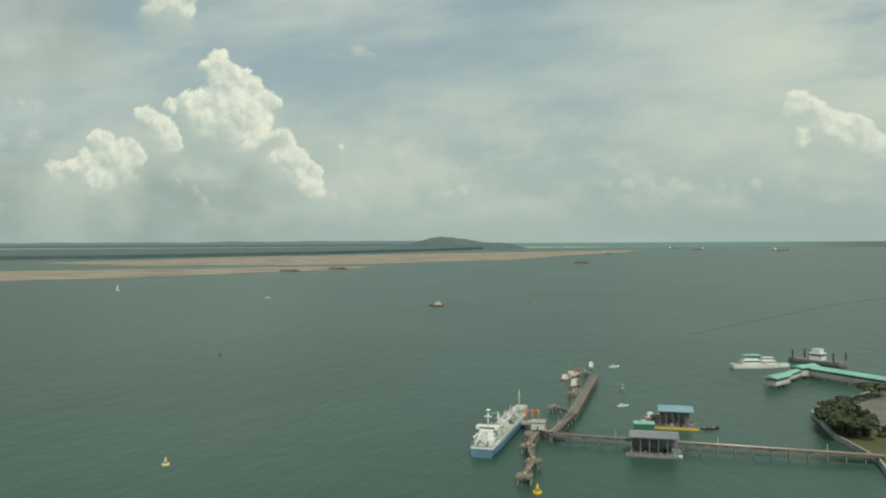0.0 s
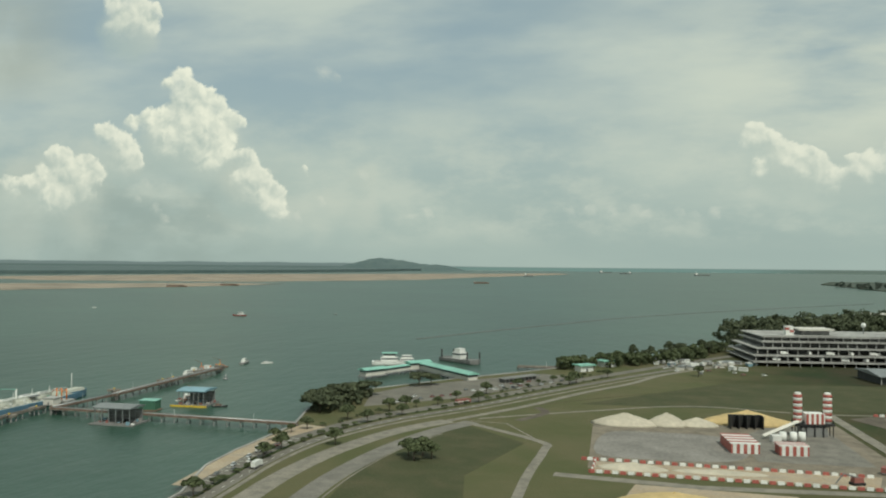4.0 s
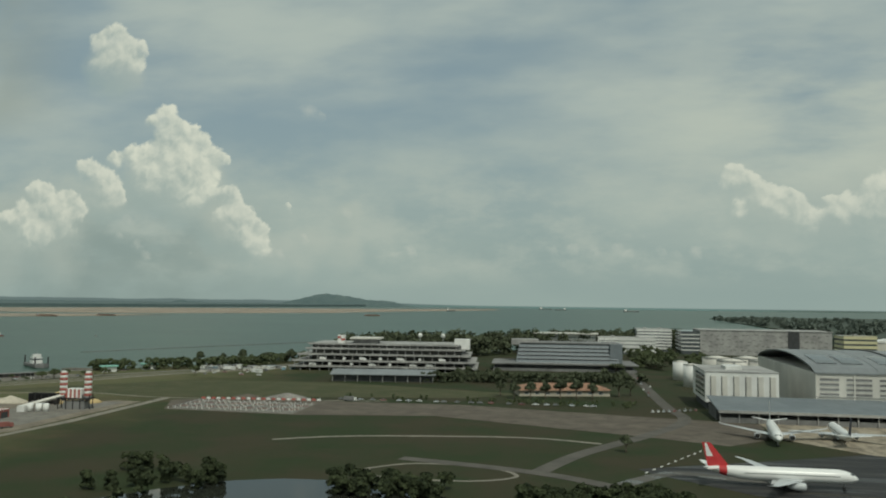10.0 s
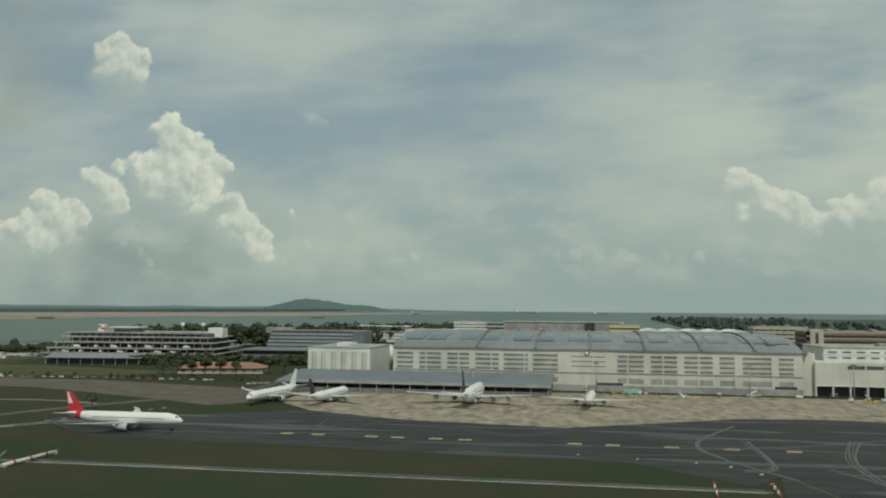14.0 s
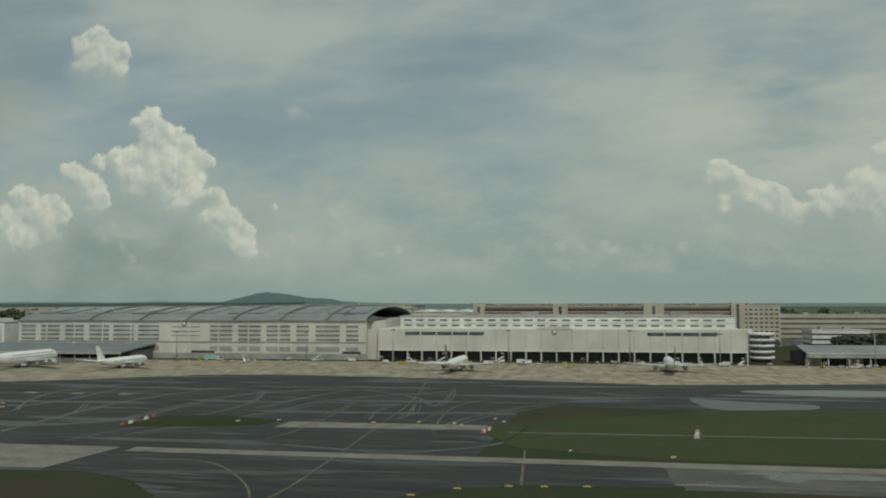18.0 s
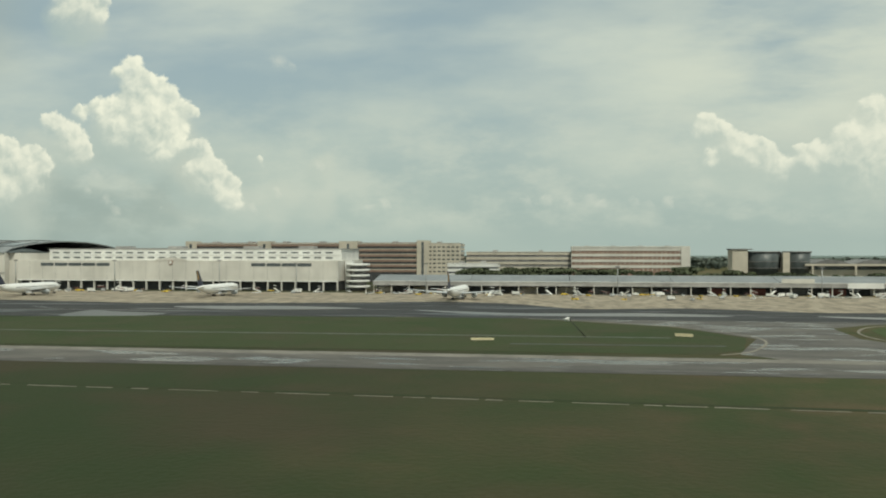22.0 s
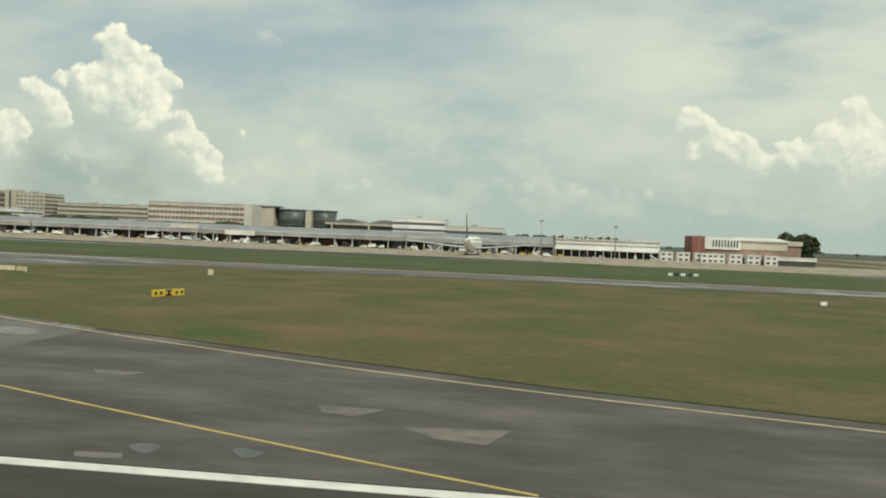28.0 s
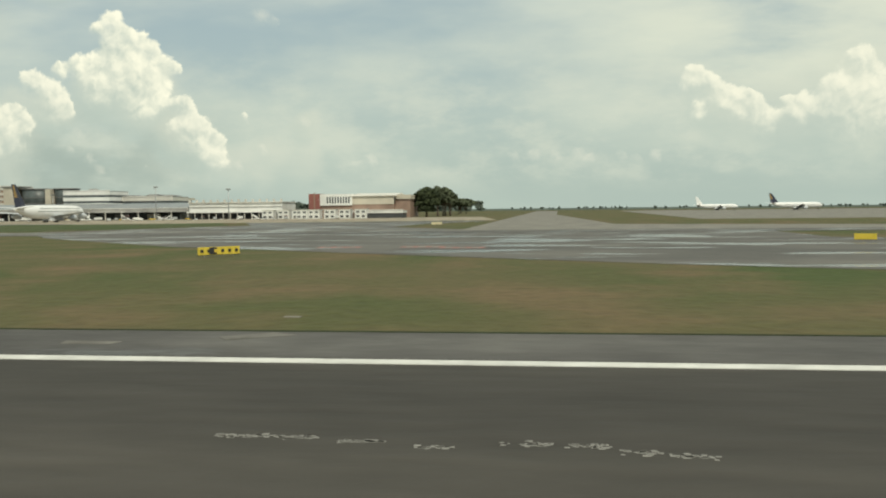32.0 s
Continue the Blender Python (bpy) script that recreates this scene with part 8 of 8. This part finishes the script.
RAIN = tree("spreading shore trees", 1, 12, 11, LEAF_MID, "broad dark green spreading shore tree", 0.5, 1100, 0.8)
ROUND = [tree("rounded green trees", 10 + k, 10, 5.5, LEAF, "rounded green tree on the grass", 0.9, 700, 0.55) for k in range(2)]
TALL = [tree("tall dark trees", 20 + k, 18, 6.5, LEAF_MID, "tall dark casuarina-like tree", 1.3, 900, 0.7) for k in range(2)]
BUSH = tree("low green bushes", 31, 3.2, 2.6, LEAF, "low green roadside bush", 0.9, 260, 0.35)
for o, x, y in ((RAIN, 122, 522), (ROUND[0], 169, 427), (ROUND[1], 403, 760), (TALL[0], 470, 985), (TALL[1], 482, 1002), (BUSH, 141.8, 345)):
    o.matrix_basis = pose(x, y, 0)
rt_ = random.Random(11)


def plant(src, x, y, s=1.0):
    o = copy_thing(src, pose(x, y, 0, 0, 0, rt_.uniform(0, 360)) @ Matrix.Scale(s * rt_.uniform(0.85, 1.15), 4))
    return o


for x, y in ((119, 534), (120, 548), (126, 562), (133, 576), (128, 516), (140, 590)):
    plant(RAIN, x, y, 1.0)
for x, y in ((168, 645), (176, 655)):
    plant(RAIN, x, y, 0.9)
for x, y in ((215, 410), (222, 414), (228, 408), (220, 402)):
    plant(ROUND[rt_.randrange(2)], x, y, 0.95)
for i in range(44):
    y = 300 + i * 10
    x = np.interp(y, [300, 392, 449, 510, 569, 654, 741], [141.6, 142, 151.5, 178, 220, 272, 329])
    plant(BUSH if rt_.random() < 0.7 else ROUND[0], x + rt_.uniform(-1, 1), y, 0.9 if rt_.random() < 0.7 else 0.5)
for i in range(30):
    y = 430 + i * 11
    x = np.interp(y, [300, 392, 449, 510, 569, 654, 741, 880], [136, 136, 146, 172, 214, 262, 318, 425]) - rt_.uniform(8, 16)
    plant(rt_.choice((BUSH, ROUND[0], ROUND[1])), x, y, rt_.uniform(0.5, 0.9))
for i in range(26):
    s = i / 25
    plant(rt_.choice((RAIN, ROUND[0], ROUND[1], TALL[0])), 312 + 150 * s + rt_.uniform(-14, 10), 832 + 150 * s + rt_.uniform(-8, 14), rt_.uniform(0.75, 1.1))
for x, y in ((735, 655), (748, 657), (760, 660), (772, 662), (785, 664), (798, 668), (722, 672), (820, 690), (830, 700)):
    plant(TALL[rt_.randrange(2)], x, y, 0.82)
for i in range(20):
    plant(rt_.choice((RAIN, TALL[0])), 650 + i * 9.5, 775 + i * 2.6 + rt_.uniform(-8, 8), 0.72)
for i in range(14):
    plant(rt_.choice((TALL[0], ROUND[0], RAIN)), 850 + rt_.uniform(-28, 40), 960 + rt_.uniform(-60, 240), 0.8)
for x, y in ((1640, 700), (1650, 705), (1662, 700), (1672, 760), (1684, 765), (1696, 762), (1708, 760), (1720, 768), (1745, 790), (1760, 792), (1775, 788), (1800, 792), (1820, 788), (1840, 790)):
    plant(RAIN, x, y, 1.3)
for i in range(30):
    plant(rt_.choice((RAIN, ROUND[0])), 1855 + i * 7 + rt_.uniform(-3, 3), 735 + rt_.uniform(-12, 12), rt_.uniform(0.9, 1.25))
for x, y in ((832, 402),):
    plant(TALL[1], x - 20, y + 35, 0.6)


def wood(name, places, leaf, label, h, per, size, seed):
    """One mass of many trees too far off to count."""
    rnd = random.Random(seed)
    V, F, n = [], [], 0
    for k, (x, y) in enumerate(places):
        hh = h * rnd.uniform(0.75, 1.15)
        r = hh * 0.3
        balls = [(x + rnd.uniform(-r, r), y + rnd.uniform(-r, r), hh * q, r * rnd.uniform(0.7, 1.1), hh * 0.2) for q in (0.22, 0.45, 0.68, 0.82)]
        v, f = leaf_cloud(balls, per, size, seed * 1000 + k)
        V.append(v)
        F.append(f + n)
        n += len(v)
        st = np.array([(x - 0.3, y, -0.3), (x + 0.3, y, -0.3), (x + 0.3, y, hh * 0.5), (x - 0.3, y, hh * 0.5)])
        V.append(st)
        F.append(np.arange(4)[None] + n)
        n += 4
    return tagged(new(name, mesh_of(name, np.concatenate(V), np.concatenate(F), leaf)), label, "trees", kind="stuff")


rw = random.Random(21)
belt = []
for i in range(230):
    s = rw.random()
    belt.append((470 + 520 * s + rw.uniform(-20, 50), 1030 + 470 * s + rw.uniform(-15, 70)))
wood("shore_wood", belt, LEAF_MID, "belt of tall dark trees along the shore", 31, 190, 1.5, 3)
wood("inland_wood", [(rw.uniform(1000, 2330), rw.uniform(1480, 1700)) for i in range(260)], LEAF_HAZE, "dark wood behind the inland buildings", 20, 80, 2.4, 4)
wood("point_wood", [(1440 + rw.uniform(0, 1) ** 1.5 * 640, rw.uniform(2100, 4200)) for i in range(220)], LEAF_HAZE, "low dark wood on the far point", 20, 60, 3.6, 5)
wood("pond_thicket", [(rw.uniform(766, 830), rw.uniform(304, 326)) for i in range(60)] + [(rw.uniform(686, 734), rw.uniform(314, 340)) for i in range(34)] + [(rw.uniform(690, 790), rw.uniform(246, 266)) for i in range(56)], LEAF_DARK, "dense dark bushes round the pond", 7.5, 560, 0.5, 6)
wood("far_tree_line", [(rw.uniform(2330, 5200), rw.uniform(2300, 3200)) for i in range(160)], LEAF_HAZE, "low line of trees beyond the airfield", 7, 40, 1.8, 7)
wood("verge_bushes", [(rw.uniform(600, 830), rw.uniform(618, 640)) for i in range(40)], LEAF, "scattered low bushes along the earth strip", 3.2, 70, 0.5, 8)
for x, y in ((2361, 680), (2366, 674), (2358, 690), (2356, 668)):
    plant(TALL[0], x, y, 1.25)
for x, y in ((2345, 850), (2352, 880), (2340, 905), (2356, 920), (2348, 940)):
    plant(RAIN, x, y, 1.5)

sb = [(294, 776), (313, 793), (353, 818), (394, 846), (422, 882), (445, 950), (470, 1010)]
places = []
for i in range(120):
    q = rw.uniform(0, 5.99)
    k = int(q)
    if q % 1.0 > 0.86 or 1.2 < q < 1.45:
        continue
    places.append((sb[k][0] + (sb[k + 1][0] - sb[k][0]) * (q - k) - rw.uniform(2, 22), sb[k][1] + (sb[k + 1][1] - sb[k][1]) * (q - k) + rw.uniform(-2, 18)))
wood("shore_trees", places, LEAF, "uneven belt of green trees between road and sea", 11, 300, 0.7, 9)
wood("tree_row", [(640 + i * 2.9 + rw.uniform(-3, 3), 765 + i * 0.75 + rw.uniform(-8, 8)) for i in range(72)], LEAF_MID, "row of dark trees before the grey offices", 9.5, 220, 0.8, 10)
wood("office_trees", [(rw.uniform(842, 955), rw.uniform(985, 1250)) for i in range(46)], LEAF, "clump of green trees between the offices and tanks", 14, 160, 1.1, 12)
wood("car_park_trees", [(rw.uniform(116, 146), rw.uniform(520, 592)) for i in range(34)], LEAF_MID, "dark spreading trees round the seaside car park", 7.5, 260, 0.8, 13)
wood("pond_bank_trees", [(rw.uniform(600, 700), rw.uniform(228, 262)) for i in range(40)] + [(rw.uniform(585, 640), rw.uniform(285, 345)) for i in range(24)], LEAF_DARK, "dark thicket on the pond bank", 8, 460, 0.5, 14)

big = thing("tree", 2354, 616, 0, 0, "large dense dark green tree beside the hall", "tree")
bm = tube(bmesh.new(), (0, 0, -0.3), (0.4, 0, 7), 0.9, 0.6, 10)
for e in ((5, 2, 12), (-5, 1, 13), (1, -4, 14), (0.4, 3, 16)):
    tube(bm, (0.3, 0, 5), e, 0.45, 0.15, 6)
part("trunk", bm, BARK, big, "brown trunk and limbs")
v, f = leaf_cloud([(0, 0, 6, 7, 5), (-4, 1, 10, 6.5, 5), (4, 0, 11, 7, 5.5), (-3, 0, 16, 6.5, 5), (4, 1, 17, 6.5, 4.6), (0, 2, 19.5, 6, 3.8), (7, 0, 15, 4, 4), (-7, 0, 14, 3.5, 3.5)], 4200, 0.75, 55)
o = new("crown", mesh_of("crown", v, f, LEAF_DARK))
o.parent = big

# ---- pale streaks, worn lines and lights on the crossing taxiways ----
STREAK = three("pale_streak", (0.085, 0.087, 0.088), (0.115, 0.117, 0.115), (0.06, 0.061, 0.062), 7, 4, 0.35, 0.2)
RED_WORN = mat("worn_red_paint", (0.30, 0.14, 0.12), 0.8, var=0.25, size=2)
rs_ = random.Random(91)
for w_, q in ((2.6, [(1228, 409), (1210, 348), (1211, 279), (1213, 254), (1222, 242)]), (1.8, [(1195, 338), (1207, 309), (1208, 285), (1201, 263)]), (3.0, [(1176, 401), (1176, 338), (1162, 326)]),
              (2.2, [(1280, 338), (1288, 372), (1301, 409)]), (1.6, [(1335.5, 353), (1333, 330), (1334.5, 310)]), (1.6, [(1346.5, 356), (1349, 330), (1347, 314)]), (2.6, [(1176, 315), (1158, 350), (1151, 390), (1178, 448)]),
              (3.2, [(1199, 277), (1236, 294), (1251, 378), (1298, 415)]), (2.0, [(1306, 411), (1340, 380), (1353, 350), (1356, 380), (1353, 417)]), (2.4, [(1367, 290), (1380, 328), (1407, 367)]), (2.8, [(1262, 262), (1290, 320), (1308, 372), (1356, 410)]),
              (2.2, [(1246, 250), (1262, 300), (1270, 345), (1258, 400)]), (1.8, [(1120, 372), (1180, 380), (1250, 420)]), (2.4, [(1400, 300), (1390, 262), (1360, 246), (1320, 252)]), (1.8, [(1420, 420), (1450, 400), (1500, 396), (1560, 410)])):
    for k in range(4):
        off_ = rs_.uniform(-1, 1) * w_ * 1.1
        cut_ = [(x + off_ + rs_.uniform(-0.8, 0.8), y + rs_.uniform(-3, 3)) for x, y in q]
        ribbon("taxiway_streak", cut_, w_ * rs_.uniform(0.10, 0.34), 0.074 + 0.002 * k, STREAK, "pale streak across the dark taxiway", 6, 0.05)
for q in ([(1176, 319), (1190, 266), (1191, 227), (1192, 150)], [(1314, 371), (1318, 330), (1316.5, 283), (1312, 262)], [(1376, 383), (1366.5, 361), (1363, 334), (1364, 301)], [(1330, 479), (1341, 373), (1343, 305), (1344, 218), (1343, 185), (1336, 130)],
          [(1286, 224), (1309, 222.5), (1328, 202.5), (1339.5, 180), (1340, 160), (1336, 130)], [(1400, 253), (1401.5, 206)], [(1040, 412), (1052, 400), (1075, 398), (1088, 412)], [(962, 430), (966, 402), (984, 398), (994, 428)]):
    ribbon("taxi_line", q, 0.7, 0.084, FADED, "faded yellow taxi line on the dark asphalt", 6, 0.05)
slab("wet_sheet", [(1470, 395), (1474, 360), (1490, 356), (1516, 362), (1521, 378), (1500, 384), (1486, 388)], 0.07, STREAK, "pale wet concrete corner of the apron", 3, 0.05)
for q in ([(2136.5, 36.2), (2137.8, 35.2), (2137.9, 36.6), (2136.8, 36.9)], [(2141.4, 36.8), (2142.4, 35.7), (2143.1, 36.6), (2141.8, 37.4)]):
    slab("wet_sheet", q, 0.064, STREAK, "pale damp streak on the exit paving", 3, 0.05)
m_ = None
for x, y in ((1361.5, 142), (1363.3, 155), (1364.8, 168), (1369.2, 181), (1375.8, 192), (1386, 200.3), (1398.5, 204.6), (1407.5, 205.3), (1418, 207)):
    if m_ is None:
        m_ = thing("edge_marker", x, y, 0.03, 0, "small yellow taxiway edge marker", "taxiway light", "taxiway edge markers")
        part("base", bx(-1.0, 1.0, -0.4, 0.4, 0, 0.12), YELLOW_PAINT, m_)
        part("lens", tb((0, 0, 0.12), (0, 0, 0.4), 0.16, 0.1, 8), YELLOW, m_)
    else:
        copy_thing(m_, pose(x, y, 0.03))

# ---- more shore detail: work barges, tug, huts ----
def work_barge(x, y, l, b, rz, label, seed):
    rnd = random.Random(seed)
    t = thing("work_barge", x, y, -3, rz, label, "barge", "work barges")
    part("hull", bx(-l / 2, l / 2, -b / 2, b / 2, -1, 1.4, taper=0.4), RUST, t)
    part("deck", bx(-l / 2 + 0.6, l / 2 - 0.6, -b / 2 + 0.6, b / 2 - 0.6, 1.4, 1.6), CONC, t)
    part("cabin", bx(-l / 2 + 2, -l / 2 + 6, -2, 2, 1.6, 4.6, taper=0.15), WHITE, t)
    for i in range(9):
        px_, py_, h_ = rnd.uniform(-l / 4, l / 2 - 3), rnd.uniform(-b / 2 + 1.5, b / 2 - 1.5), rnd.uniform(0.6, 2.4)
        part("deck_load", bx(px_ - rnd.uniform(0.5, 1.6), px_ + 1.2, py_ - 0.8, py_ + 0.8, 1.6, 1.6 + h_, taper=0.1), rnd.choice((RUST, CONC_DARK, WHITE, ORANGE, CONC)), t)
    cr1 = part("crane_post", tb((l / 4, 0, 1.6), (l / 4, 0, 8), 0.4, 0.3, 8), ORANGE, t)
    part("crane_jib", tb((l / 4, 0, 7.6), (l / 4 - 8, 2, 11), 0.3, 0.15, 6), RUST, cr1)
    return t


work_barge(-54, 722, 30, 9, 75, "rusty work barge with deck loads by the jetty head", 1)
work_barge(-60, 700, 20, 8, 80, "small rusty work barge beside the jetty", 2)
work_barge(12, 556, 16, 7, 12, "small work boat beside the blue-roofed float", 3)
gs = thing("green_shed", 4, 512, -3, 3, "dark green boat shed on the floating dock", "shed")
part("float", bx(-7, 7, -5, 5, -1, 0.8), RUST, gs)
part("wall", bx(-6, 6, -4, 4, 0.8, 7), mat("dark_green_sheet", (0.06, 0.15, 0.10), 0.6, var=0.15, size=3), gs)
part("roof", bx(-6.4, 6.4, -4.4, 4.4, 7, 7.5), ROOF_GREEN, gs)
rh_ = random.Random(77)
hut0 = []
for k, m_h in enumerate((WHITE, CREAM, ROOF_BLUE, CONC)):
    hx, hy = 372 + k * 9, 842 + k * 7
    t = thing("site_hut", hx, hy, 0.03, rh_.uniform(0, 90), "small pale site hut with a low roof in the shore depot", "hut", "depot huts")
    part("wall", bx(-4, 4, -2, 2, 0, 2.9), m_h, t)
    part("roof", prism([(-4.4, -2.4), (4.4, -2.4), (4.4, 2.4), (-4.4, 2.4)], 2.9, 3.2), ROOF_GREY if k % 2 else WHITE, t)
    part("door", bx(-0.5, 0.5, -2.1, -1.9, 0, 2.1), CONC_DARK, t)
    part("window", bx(1.6, 2.9, -2.1, -1.9, 1.0, 2.0), GLASS, t)
    hut0.append(t)
for i in range(26):
    copy_thing(rh_.choice(hut0), pose(rh_.uniform(375, 470), rh_.uniform(800, 868), 0.03, 0, 0, rh_.uniform(0, 180)))

# red and white painted holding marks on the far side of the junctions
for x, y in ((1998, 165.8), (2006, 166.2), (2012.5, 164.2), (2020, 164.4), (2424, 131), (2431, 128), (2410, 131)):
    pm = slab("holding_mark", [(x - 3.6, y - 1.6), (x + 3.6, y - 1.6), (x + 3.6, y + 1.6), (x - 3.6, y + 1.6)], 0.085, RED_WORN, "faded red painted holding mark", 0, 0.05)
    for k in range(3):
        part("white_bar", bx(x - 2.9 + k * 2.2, x - 1.7 + k * 2.2, y - 1.0, y + 1.0, 0.06, 0.095), WORN, pm)

# ---- bring the whole place to its scale ----
for me in bpy.data.meshes:
    me.transform(Matrix.Scale(K, 4))
for ob in scene.objects:
    if ob.type not in ("CAMERA", "LIGHT"):
        ob.matrix_basis = Matrix.Translation(ob.location * (K - 1)) @ ob.matrix_basis
